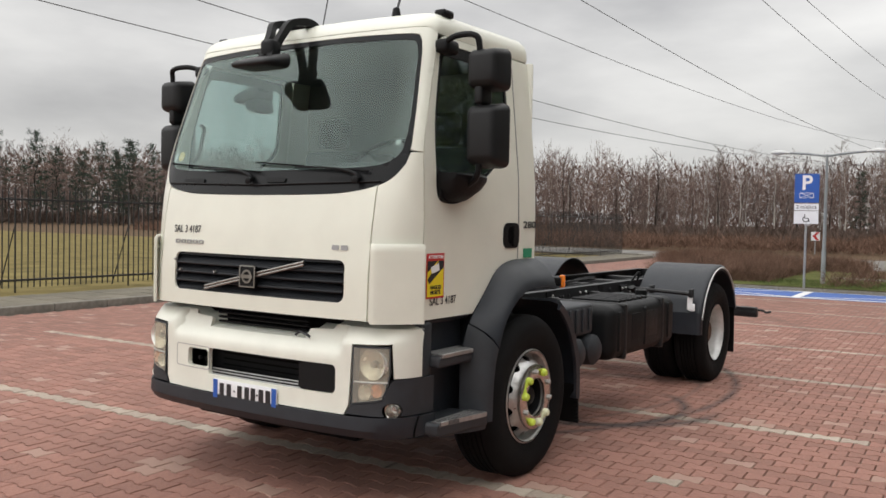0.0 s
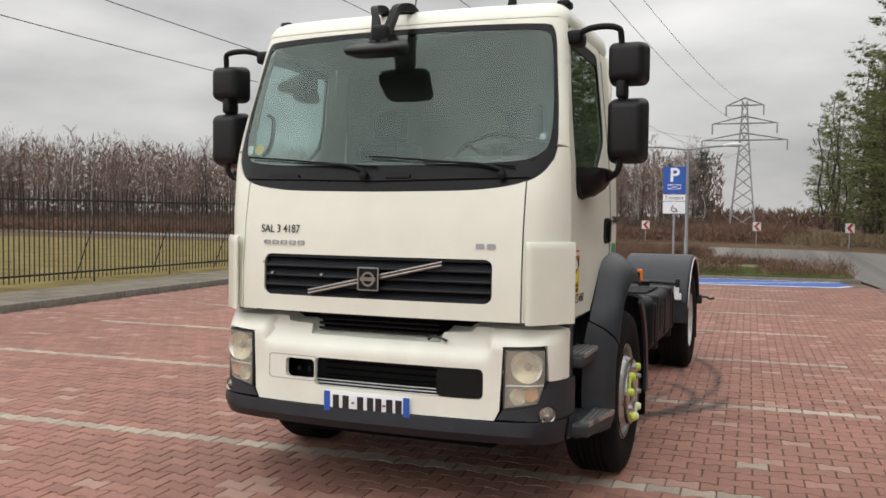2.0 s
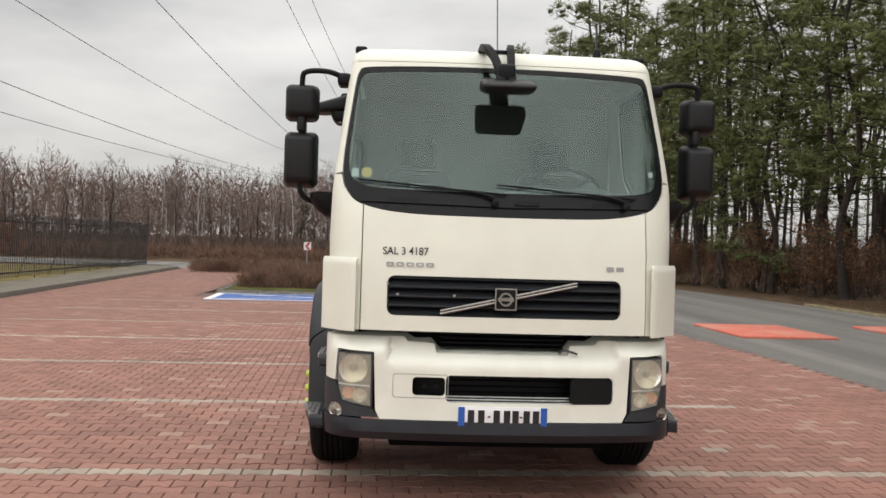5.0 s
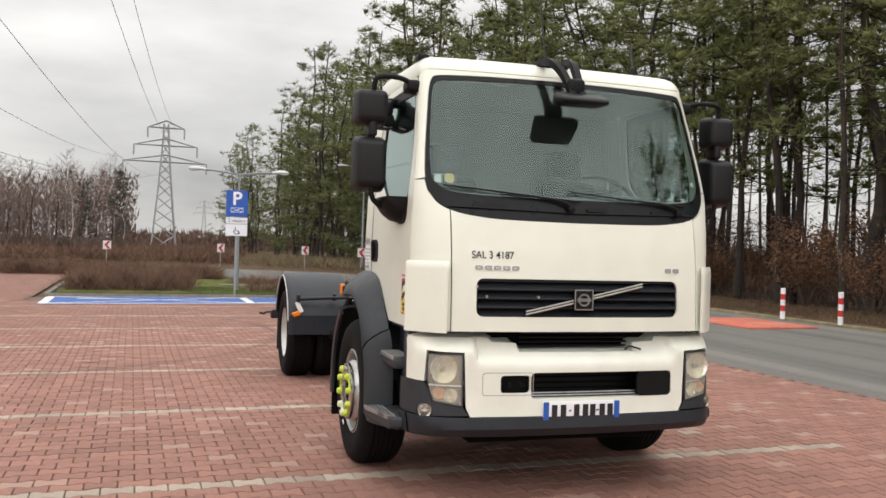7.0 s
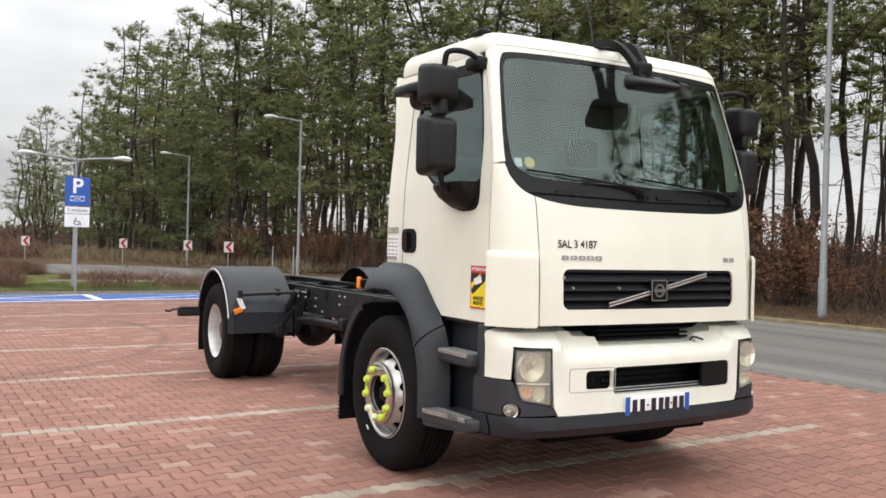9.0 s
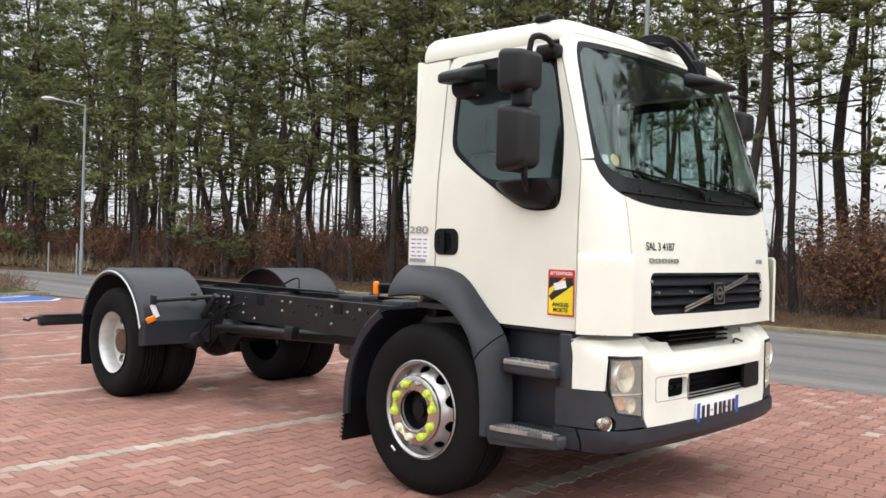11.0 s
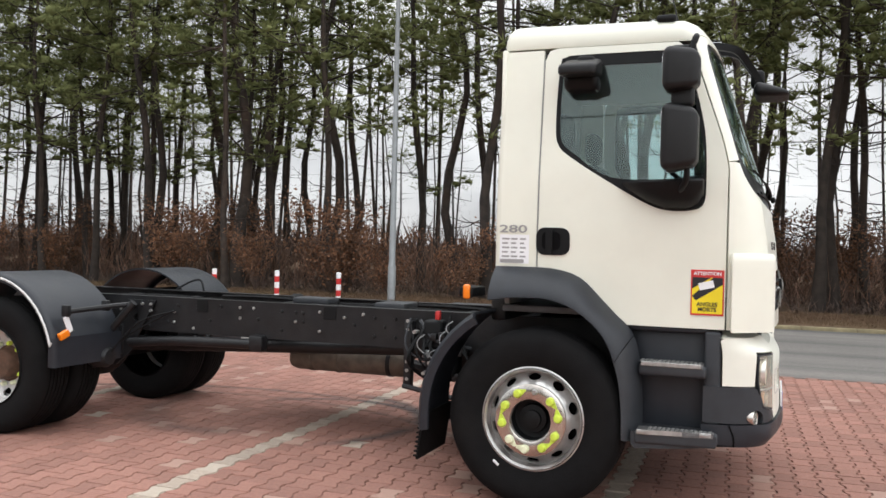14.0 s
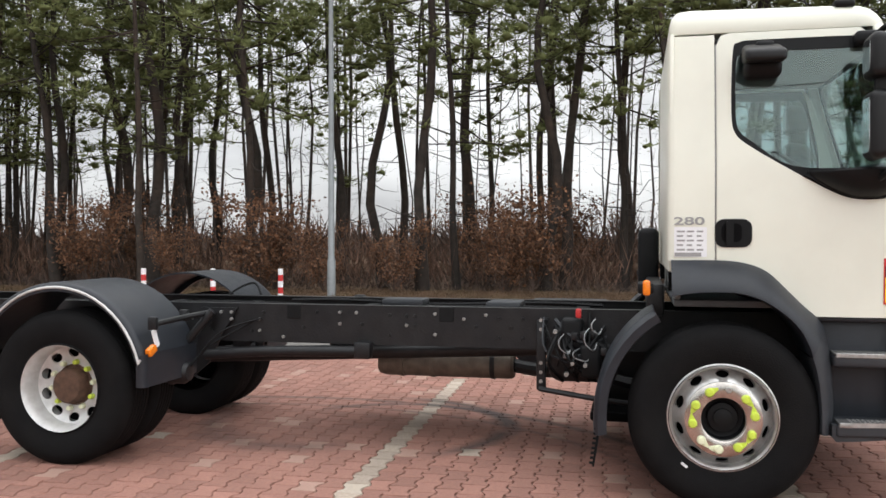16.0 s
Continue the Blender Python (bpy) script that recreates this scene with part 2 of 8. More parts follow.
M["needle_dark"] = mat("dark_spruce_needles", (0.158, 0.176, 0.082), 0.85, spec=0.1, var=0.35, scale=5, bump=0.5, bscale=22, island=0.16)
M["needle_far"] = mat("blue_green_spruce_needles", (0.052, 0.072, 0.055), 0.9, spec=0.1, var=0.35, scale=3, island=0.16)
for key in ("needle", "needle_dark"):
    nt = M[key].node_tree
    glow = nt.nodes.new("ShaderNodeBsdfTranslucent")
    nt.links.new(nt.nodes["Principled BSDF"].inputs["Base Color"].links[0].from_socket, glow.inputs["Color"])
    half_through = nt.nodes.new("ShaderNodeMixShader")
    half_through.inputs[0].default_value = 0.40
    nt.links.new(nt.nodes["Principled BSDF"].outputs["BSDF"], half_through.inputs[1])
    nt.links.new(glow.outputs["BSDF"], half_through.inputs[2])
    nt.links.new(half_through.outputs["Shader"], nt.nodes["Material Output"].inputs["Surface"])
M["far_mass"] = mat("distant_thicket", (0.158, 0.104, 0.086), 0.95, spec=0.05, var=0.25, scale=0.25, island=0.16)
M["hedge_dark"] = mat("dark_hedge_twigs", (0.085, 0.058, 0.046), 0.95, var=0.4, scale=1.5, island=0.3)
M["dry"] = mat("dry_grass_stalks", (0.19, 0.145, 0.085), 0.95, var=0.35, scale=1.0, island=0.35)
M["oak"] = mat("withered_oak_leaves", (0.16, 0.078, 0.04), 0.85, var=0.35, scale=2, island=0.4)
M["asphalt"] = mat("worn_asphalt", (0.162, 0.154, 0.144), 0.9, var=0.18, scale=30, bump=0.5, bscale=160, stain=0.3, stain_scale=0.35, stain_col=(0.10, 0.096, 0.09))
# wheel tracks and repaired strips along the road
an, al = M["asphalt"].node_tree.nodes, M["asphalt"].node_tree.links
a_co = an.new("ShaderNodeTexCoord")
a_map = an.new("ShaderNodeMapping")
a_map.inputs["Rotation"].default_value = (0, 0, -math.radians(2.3))
a_map.inputs["Scale"].default_value = (0.95, 0.012, 1.0)
a_n = an.new("ShaderNodeTexNoise")
a_n.inputs["Scale"].default_value = 1.0
a_n.inputs["Detail"].default_value = 3
a_ramp = an.new("ShaderNodeValToRGB")
a_ramp.color_ramp.elements[0].position, a_ramp.color_ramp.elements[1].position = 0.38, 0.62
a_ramp.color_ramp.elements[0].color, a_ramp.color_ramp.elements[1].color = (0.66, 0.66, 0.67, 1), (1.22, 1.21, 1.17, 1)
a_mul = an.new("ShaderNodeMixRGB")
a_mul.blend_type = "MULTIPLY"
a_mul.inputs[0].default_value = 1.0
al.new(a_co.outputs["Object"], a_map.inputs["Vector"])
al.new(a_map.outputs["Vector"], a_n.inputs["Vector"])
al.new(a_n.outputs["Fac"], a_ramp.inputs["Fac"])
al.new(an["Principled BSDF"].inputs["Base Color"].links[0].from_socket, a_mul.inputs[1])
al.new(a_ramp.outputs["Color"], a_mul.inputs[2])
al.new(a_mul.outputs["Color"], an["Principled BSDF"].inputs["Base Color"])
M["kerb_grass"] = mat("mossy_kerb", (0.23, 0.195, 0.115), 0.95, var=0.3, scale=5, bump=0.5, bscale=60, stain=0.5, stain_scale=0.8, stain_col=(0.16, 0.13, 0.08))
M["dark_steel"] = mat("dull_chrome", (0.28, 0.27, 0.25), 0.3, 0.85, var=0.15, scale=20)
M["edging"] = mat("dark_edging", (0.15, 0.125, 0.115), 0.9, var=0.2, scale=12, bump=0.4)
M["kerb"] = mat("concrete_kerb", (0.20, 0.186, 0.16), 0.9, spec=0.2, var=0.2, scale=12, bump=0.4, bscale=90, stain=0.5, stain_scale=2, stain_col=(0.12, 0.115, 0.10))
M["slab"] = mat("grey_concrete_paving", (0.165, 0.149, 0.116), 0.9, spec=0.2, var=0.15, scale=9, bump=0.3, bscale=80, random_col=0.15, stain=0.4, stain_scale=0.7)
M["grass"] = mat("winter_grass", (0.168, 0.135, 0.055), 0.95, spec=0.05, var=0.35, scale=1.2, bump=0.6, bscale=40, stain=0.6, stain_scale=0.25, stain_col=(0.165, 0.135, 0.06))
M["green_lawn"] = mat("green_island_lawn", (0.10, 0.108, 0.036), 0.95, spec=0.05, var=0.35, scale=2.0, bump=0.6, bscale=40, stain=0.5, stain_scale=0.5, stain_col=(0.14, 0.13, 0.05))
M["grass_blade"] = mat("grass_blades", (0.10, 0.13, 0.035), 0.9, var=0.3, scale=2, island=0.4)
M["litter"] = mat("forest_litter", (0.115, 0.076, 0.05), 0.95, spec=0.05, var=0.4, scale=2.5, bump=0.8, bscale=25, stain=0.6, stain_scale=0.5, stain_col=(0.13, 0.105, 0.055))
M["ramp"] = mat("red_rubber_ramp", (0.56, 0.15, 0.10), 0.75, var=0.15, scale=6, bump=0.2, stain=0.75, stain_scale=1.1, stain_col=(0.50, 0.33, 0.26))
M["blue_paint"] = mat("blue_bay_paint", (0.03, 0.10, 0.36), 0.7, var=0.2, scale=6, bump=0.2, bscale=60, stain=0.35, stain_scale=1.2, stain_col=(0.07, 0.12, 0.26))
M["white_paint"] = mat("white_road_paint", (0.75, 0.75, 0.75), 0.7, var=0.1, scale=8, stain=0.4, stain_scale=2)


def paver_mat(name, col, dark, light, source):
    """Concrete paving stones: each its own tone, wear patches and tyre scuffs on top."""
    m = mat(name, col, 0.85, var=0.16, scale=40, bump=0.35, bscale=220, stain=0.42, stain_scale=0.4, stain_col=dark)
    n, l = m.node_tree.nodes, m.node_tree.links
    b = n["Principled BSDF"]
    old = b.inputs["Base Color"].links[0].from_socket
    src = n.new("ShaderNodeNewGeometry").outputs["Random Per Island"] if source == "island" else n.new("ShaderNodeObjectInfo").outputs["Random"]
    hsv = n.new("ShaderNodeHueSaturation")
    mr = n.new("ShaderNodeMapRange")
    mr.inputs["To Min"].default_value, mr.inputs["To Max"].default_value = 0.83, 1.16
    l.new(src, mr.inputs["Value"])
    l.new(mr.outputs["Result"], hsv.inputs["Value"])
    l.new(old, hsv.inputs["Color"])
    pick = n.new("ShaderNodeMapRange")
    pick.inputs["From Min"].default_value, pick.inputs["From Max"].default_value = 0.93, 0.95
    pick.inputs["To Max"].default_value = 0.55
    l.new(src, pick.inputs["Value"])
    pale = n.new("ShaderNodeMixRGB")
    pale.inputs[2].default_value = (*light, 1)
    l.new(pick.outputs["Result"], pale.inputs[0])
    l.new(hsv.outputs["Color"], pale.inputs[1])
    geo = n.new("ShaderNodeNewGeometry")
    last = pale.outputs["Color"]
    patchy = n.new("ShaderNodeTexNoise")
    patchy.inputs["Scale"].default_value = 2.3
    patchy.inputs["Detail"].default_value = 5
    l.new(geo.outputs["Position"], patchy.inputs["Vector"])
    for cx, cy, r, w, k, dx, dy in ((0.50, 3.90, 1.14, 0.13, 0.85, 0.35, -0.94), (0.40, 3.64, 0.98, 0.09, 0.8, 0.95, -0.3), (-2.0, 4.48, 3.51, 0.075, 0.75, 1, 0.08), (-2.05, 4.5, 3.22, 0.05, 0.45, 1, 0.05), (0.5, 4.3, 0.85, 0.22, 0.5, -0.8, 0.6), (-5.6, 10.4, 4.9, 0.12, 0.4, 0.85, -0.5), (3.3, 8.2, 3.1, 0.09, 0.3, 0, 1), (-3.0, 9.5, 4.2, 0.15, 0.25, 1, 0)):
        sub = n.new("ShaderNodeVectorMath")
        sub.operation = "DISTANCE"
        sub.inputs[1].default_value = (cx, cy, 0)
        l.new(geo.outputs["Position"], sub.inputs[0])
        off = n.new("ShaderNodeMath")
        off.operation = "SUBTRACT"
        off.inputs[1].default_value = r
        l.new(sub.outputs["Value"], off.inputs[0])
        ab = n.new("ShaderNodeMath")
        ab.operation = "ABSOLUTE"
        l.new(off.outputs[0], ab.inputs[0])
        band = n.new("ShaderNodeMapRange")
        band.inputs["From Min"].default_value, band.inputs["From Max"].default_value = w, 0.0
        band.inputs["To Max"].default_value = k
        l.new(ab.outputs[0], band.inputs["Value"])
        cut = n.new("ShaderNodeMapRange")
        cut.inputs["From Min"].default_value, cut.inputs["From Max"].default_value = 0.22, 0.46
        l.new(patchy.outputs["Fac"], cut.inputs["Value"])
        mul = n.new("ShaderNodeMath")
        mul.operation = "MULTIPLY"
        l.new(band.outputs["Result"], mul.inputs[0])
        l.new(cut.outputs["Result"], mul.inputs[1])
        rel = n.new("ShaderNodeVectorMath")
        rel.operation = "SUBTRACT"
        rel.inputs[1].default_value = (cx, cy, 0)
        l.new(geo.outputs["Position"], rel.inputs[0])
        way = n.new("ShaderNodeVectorMath")
        way.operation = "DOT_PRODUCT"
        way.inputs[1].default_value = (dx / r, dy / r, 0)
        l.new(rel.outputs["Vector"], way.inputs[0])
        keep = n.new("ShaderNodeMapRange")
        keep.inputs["From Min"].default_value, keep.inputs["From Max"].default_value = 0.2, 0.6
        l.new(way.outputs["Value"], keep.inputs["Value"])
        both_of = n.new("ShaderNodeMath")
        both_of.operation = "MULTIPLY"
        l.new(mul.outputs[0], both_of.inputs[0])
        l.new(keep.outputs["Result"], both_of.inputs[1])
        mx = n.new("ShaderNodeMixRGB")
        mx.inputs[2].default_value = (0.05, 0.04, 0.037, 1)
        l.new(both_of.outputs[0], mx.inputs[0])
        l.new(last, mx.inputs[1])
        last = mx.outputs["Color"]
    l.new(last, b.inputs["Base Color"])
    return m


RED, RED_DARK, RED_PALE = (0.288, 0.144, 0.110), (0.185, 0.096, 0.076), (0.39, 0.28, 0.225)
M["paver"] = paver_mat("red_paving_stone", RED, RED_DARK, RED_PALE, "object")
M["paver_far"] = paver_mat("red_paving_stones", RED, RED_DARK, RED_PALE, "island")
M["paver_grey"] = paver_mat("grey_paving_stone", (0.37, 0.305, 0.245), (0.27, 0.21, 0.165), (0.46, 0.40, 0.33), "object")
M["paver_grey_far"] = paver_mat("grey_paving_stones", (0.37, 0.305, 0.245), (0.27, 0.21, 0.165), (0.46, 0.40, 0.33), "island")
M["joint"] = mat("sandy_joint", (0.14, 0.095, 0.08), 0.95, var=0.3, scale=20, bump=0.5, bscale=120)


# ---- mesh helpers ----
def mesh_of(bm, name, material, smooth=35):
    me = bpy.data.meshes.new(name)
    bmesh.ops.recalc_face_normals(bm, faces=bm.faces)
    bm.to_mesh(me)
    bm.free()
    if material:
        me.materials.append(material)
    if smooth:
        me.polygons.foreach_set("use_smooth", [True] * len(me.polygons))
        me.set_sharp_from_angle(angle=radians(smooth))
    return me


def part(name, bm, material, parent=None, label="", smooth=35):
    """Links a bmesh as one mesh object under a thing or a part."""
    ob = new(name, mesh_of(bm, name, material, smooth))
    if parent:
        ob.parent = parent
    if label:
        ob["label"] = label
    return ob


def thing(name, label, category, group="", kind="", at=(0, 0, 0), turn=0.0):
    ob = new(name)
    ob.matrix_basis = pose(*at, 0, 0, turn)
    return tagged(ob, label, category, group, kind)


def merge(bm, other):
    me = bpy.data.meshes.new("tmp")
    other.to_mesh(me)
    other.free()
    bm.from_mesh(me)
    bpy.data.meshes.remove(me)
    return bm


def rbox(lo, hi, bev=0.01, seg=2, bm=None, m=None):
    """A box between two corners, with rounded edges."""
    b = bmesh.new()
    c = [(a + d) / 2 for a, d in zip(lo, hi)]
    s = [abs(d - a) for a, d in zip(lo, hi)]
    bmesh.ops.create_cube(b, size=1, matrix=Matrix.Translation(c) @ Matrix.Diagonal((*s, 1)))
    if bev:
        bmesh.ops.bevel(b, geom=b.edges[:], offset=min(bev, min(s) * 0.45), segments=seg, affect="EDGES", profile=0.5)
    if m:
        b.transform(m)
    return merge(bm, b) if bm else b


def smooth_line(pts, per=6, closed=False):
    """Catmull-Rom through points of any dimension."""
    p = [Vector(q[:min(len(r) for r in pts)]) for q in pts]
    n, out = len(p), []
    for i in range(n if closed else n - 1):
        a, b, c, d = (p[(i + k) % n] if closed else p[min(max(i + k, 0), n - 1)] for k in (-1, 0, 1, 2))
        for k in range(per):
            t = k / per
            out.append(0.5 * ((2 * b) + (c - a) * t + (2 * a - 5 * b + 4 * c - d) * t * t + (3 * b - a - 3 * c + d) * t**3))
    if not closed:
        out.append(p[-1])
    return out


def tube(pts, radius, sides=10, bm=None, per=5, radii=None, caps=True):
    """A round bar along a line of points."""
    line = smooth_line(pts, per) if per > 1 else [Vector(q) for q in pts]
    b = bm or bmesh.new()
    rings, side = [], None
    for i, p in enumerate(line):
        d = (line[min(i + 1, len(line) - 1)] - line[max(i - 1, 0)]).normalized()
        if side is None:
            side = d.cross(Vector((0, 0, 1)) if abs(d.z) < 0.9 else Vector((1, 0, 0))).normalized()
        side = (side - d * side.dot(d)).normalized()
        up = d.cross(side)
        if radii:
            f = i / (len(line) - 1) * (len(radii) - 1)
            k = min(int(f), len(radii) - 2)
            r = radii[k] + (radii[k + 1] - radii[k]) * (f - k)
        else:
            r = radius
        rings.append([b.verts.new(p + r * (math.cos(a) * side + math.sin(a) * up)) for a in (2 * math.pi * j / sides for j in range(sides))])
    for a, c in zip(rings, rings[1:]):
        for j in range(sides):
            b.faces.new((a[j], a[(j + 1) % sides], c[(j + 1) % sides], c[j]))
    if caps:
        b.faces.new(rings[0][::-1])
        b.faces.new(rings[-1])
    return b


def lathe(profile, seg=48, axis="x", at=(0, 0, 0), bm=None, close=False):
    """A turned body: profile of (radius, along)."""
    b = bm or bmesh.new()
    at = Vector(at)

    def place(r, h, a):
        c, s = r * math.cos(a), r * math.sin(a)
        return at + (Vector((h, c, s)) if axis == "x" else Vector((c, h, s)) if axis == "y" else Vector((c, s, h)))

    rings = []
    for r, h in profile:
        rings.append([b.verts.new(place(r, h, 2 * math.pi * j / seg)) for j in range(seg)] if r > 1e-5 else [b.verts.new(place(0, h, 0))])
    pairs = list(zip(rings, rings[1:])) + ([(rings[-1], rings[0])] if close else [])
    for a, c in pairs:
        for j in range(seg):
            k = (j + 1) % seg
            if len(a) == 1 and len(c) == 1:
                continue
            if len(a) == 1:
                b.faces.new((a[0], c[k], c[j]))
            elif len(c) == 1:
                b.faces.new((a[j], a[k], c[0]))
            else:
                b.faces.new((a[j], a[k], c[k], c[j]))
    return b


def inside(p, poly):
    x, y, hit = p[0], p[1], False
    j = len(poly) - 1
    for i in range(len(poly)):
        xi, yi, xj, yj = poly[i][0], poly[i][1], poly[j][0], poly[j][1]
        if (yi > y) != (yj > y) and x < (xj - xi) * (y - yi) / (yj - yi) + xi:
            hit = not hit
        j = i
    return hit


def sampled(poly, step):
    out = []
    for a, b in zip(poly, list(poly[1:]) + [poly[0]]):
        n = max(1, int(math.ceil(math.dist(a[:2], b[:2]) / step)))
        out += [Vector((a[0] + (b[0] - a[0]) * k / n, a[1] + (b[1] - a[1]) * k / n)) for k in range(n)]
    return out


def sheet(outline, holes=(), fn=None, thick=0.004, step=0.06, bm=None, sgn=1):
    """A solid sheet cut to an outline with holes in a plane (u, v) and bent into place by fn(u, v)."""
    loops = [sampled(outline, step)] + [sampled(h, step) for h in holes]
    pts, edges = [], []
    for loop in loops:
        k = len(pts)
        pts += loop
        edges += [(k + i, k + (i + 1) % len(loop)) for i in range(len(loop))]
    rim = list(pts)
    xs, ys = [p[0] for p in loops[0]], [p[1] for p in loops[0]]
    nx, ny = int((max(xs) - min(xs)) / step), int((max(ys) - min(ys)) / step)
    for i in range(1, nx + 1):
        for j in range(1, ny + 1):
            p = Vector((min(xs) + (i - 0.5 * (j % 2)) * step, min(ys) + j * step))
            if inside(p, loops[0]) and not any(inside(p, h) for h in loops[1:]):
                if all((p - q).length_squared > (0.45 * step) ** 2 for q in rim):
                    pts.append(p)
    v2, _, faces, *_ = delaunay_2d_cdt(pts, edges, [], 0, 1e-5)
    keep = []
    for f in faces:
        c = sum((v2[i] for i in f), Vector((0, 0))) / len(f)
        if inside(c, loops[0]) and not any(inside(c, h) for h in loops[1:]):
            keep.append(f)
    b = bmesh.new()
    e = 1e-3
    top, low = {}, {}
    for i in {i for f in keep for i in f}:
        u, v = v2[i]
        p = Vector(fn(u, v))
        n = (Vector(fn(u + e, v)) - Vector(fn(u - e, v))).cross(Vector(fn(u, v + e)) - Vector(fn(u, v - e))).normalized()
        top[i], low[i] = b.verts.new(p), b.verts.new(p - n * thick * sgn)
    count = {}
    for f in keep:
        b.faces.new([top[i] for i in f])
        b.faces.new([low[i] for i in reversed(f)])
        for a, c in zip(f, list(f[1:]) + [f[0]]):
            count[frozenset((a, c))] = None if frozenset((a, c)) in count else (a, c)
    for pair in count.values():
        if pair:
            a, c = pair
            b.faces.new((top[c], top[a], low[a], low[c]))
    return merge(bm, b) if bm else b


def grid_strip(left, right, z=0.0):
    """A flat strip between two lines of plan points."""
    b = bmesh.new()
    rows = [(b.verts.new((p[0], p[1], z)), b.verts.new((q[0], q[1], z))) for p, q in zip(left, right)]
    for a, c in zip(rows, rows[1:]):
        b.faces.new((a[0], a[1], c[1], c[0]))
    return b


def words(text, size, m, material, parent, name="lettering", squeeze=1.0, bold=0.0, label=""):
    """Flat lettering as a thin mesh."""
    cu = bpy.data.curves.new("lettering", "FONT")
    cu.body, cu.size, cu.extrude, cu.offset = text, size, 0.0006, bold
    cu.align_x = cu.align_y = "CENTER"
    tmp = new("tmp_lettering", cu)
    me = bpy.data.meshes.new_from_object(tmp.evaluated_get(bpy.context.evaluated_depsgraph_get()))
    bpy.data.objects.remove(tmp)
    bpy.data.curves.remove(cu)
    me.materials.clear()
    me.materials.append(material)
    me.transform(m @ Matrix.Diagonal((squeeze, 1, 1, 1)))
    ob = new(name, me)
    ob.parent = parent
    ob["label"] = label or f'lettering "{text}"'
    return ob


def table(rows):
    """A curve through (key, value) rows."""
    ks, vs = [r[0] for r in rows], [r[1] for r in rows]
    return lambda k: float(np.interp(k, ks, vs))


# ---- the lot: plan coordinates (u across, v along), turned a little against the truck ----
LOT = math.radians(2.3)


def lot(u, v, z=0.0):
    return (u * math.cos(LOT) - v * math.sin(LOT), u * math.sin(LOT) + v * math.cos(LOT), z)


def lot_sheet(poly, z, name, material, label, category, thick=0.0):
    b = bmesh.new()
    lo = [b.verts.new(lot(u, v, z)) for u, v in poly]
    f = b.faces.new(lo)
    if thick:
        r = bmesh.ops.extrude_face_region(b, geom=[f])
        bmesh.ops.translate(b, verts=[g for g in r["geom"] if isinstance(g, bmesh.types.BMVert)], vec=(0, 0, -thick))
    ob = part(name, b, material, smooth=0)
    return tagged(ob, label, category, kind="structure")


KERB_U, ROAD_U, VERGE_U = -9.05, 5.3, 12.55

ground = lot_sheet([(-1500, -1500), (1500, -1500), (1500, 1500), (-1500, 1500)], -0.06, "ground", M["litter"], "brown leaf litter and dry grass reaching the woods", "ground")
lot_sheet([(-80, -40), (-10.76, -40), (-10.76, 34), (-80, 34)], 0.095, "lawn", M["grass"], "yellow-green winter lawn behind the fence", "lawn")
lot_sheet([(KERB_U, -40), (ROAD_U, -40), (ROAD_U, 7), (4.92, 14.8), (4.76, 18.4), (4.6, 19.46), (-5.0, 19.46), (-5.0, 44), (KERB_U, 44)], -0.014, "paving_bed", M["joint"], "dark sandy joints under the red paving stones", "paving bed")

# road: straight beside the lot, then bending away at the far end
inner = [lot(ROAD_U + 0.12, v) for v in (-160, -60, -20, 0, 7)] + [lot(5.16, 11), lot(5.02, 14.8), lot(4.86, 18.4), (3.3, 23.5), (0.8, 31.5), (-4.0, 34.8), (-10, 36.6), (-24, 38.2), (-64, 39.5)]
outer = [lot(VERGE_U, v) for v in (-160, -60, -20, 0, 12, 20)] + [(10.2, 30.5), (7.4, 38.5), (2.2, 43.3), (-10, 45.6), (-24, 46.8), (-64, 48.0)]
road = part("road", grid_strip(smooth_line(inner, 6), smooth_line(outer, 6), -0.012), M["asphalt"], smooth=0)
tagged(road, "worn grey asphalt road with patches and paler tracks", "road", kind="structure")


def kerb_line(name, pts, width, top, label, piece=1.0, low=-0.06, material="kerb"):
    """Kerb stones laid end to end along a plan line."""
    root = thing(name, label, "kerb", kind="structure")
    line = [Vector((*p[:2], 0)) for p in pts]
    stones = []
    for a, b in zip(line, line[1:]):
        n = max(1, round((b - a).length / piece))
        stones += [(a.lerp(b, k / n), a.lerp(b, (k + 1) / n)) for k in range(n)]
    me = None
    for a, b in stones:
        long = (b - a).length
        if me is None or abs(long - me[1]) > 0.02:
            me = (mesh_of(rbox((0.004, 0, low), (long - 0.004, width, top), 0.015, 2), "kerb_stone", M[material]), long)
        ob = new("kerb_stone", me[0])
        ob.parent = root
        ob.matrix_basis = Matrix.Translation(a) @ Matrix.Rotation(math.atan2(b.y - a.y, b.x - a.x), 4, "Z")
    return root


kerb_line("kerb_west", [lot(KERB_U, -12), lot(KERB_U, 36), lot(KERB_U - 1.2, 38.0), lot(KERB_U - 5, 38.6)], 0.15, 0.12, "weathered grey concrete kerb beside the pavement")
kerb_line("kerb_east", [lot(VERGE_U, v) for v in (20, -30)][::-1], -0.15, 0.06, "low kerb overgrown with moss and dry grass", material="kerb_grass")
kerb_line("kerb_flush", [lot(ROAD_U + 0.12, -14), lot(ROAD_U + 0.12, 7), lot(5.16, 11), lot(5.02, 14.8), lot(4.88, 17.9)], 0.12, -0.004, "flush dark concrete edging between paving and road", material="edging")
kerb_line("kerb_island", [lot(4.6, 19.47), lot(-4.6, 19.47), lot(-4.6, 31)], 0.12, 0.09, "grey concrete kerb round the planted island")

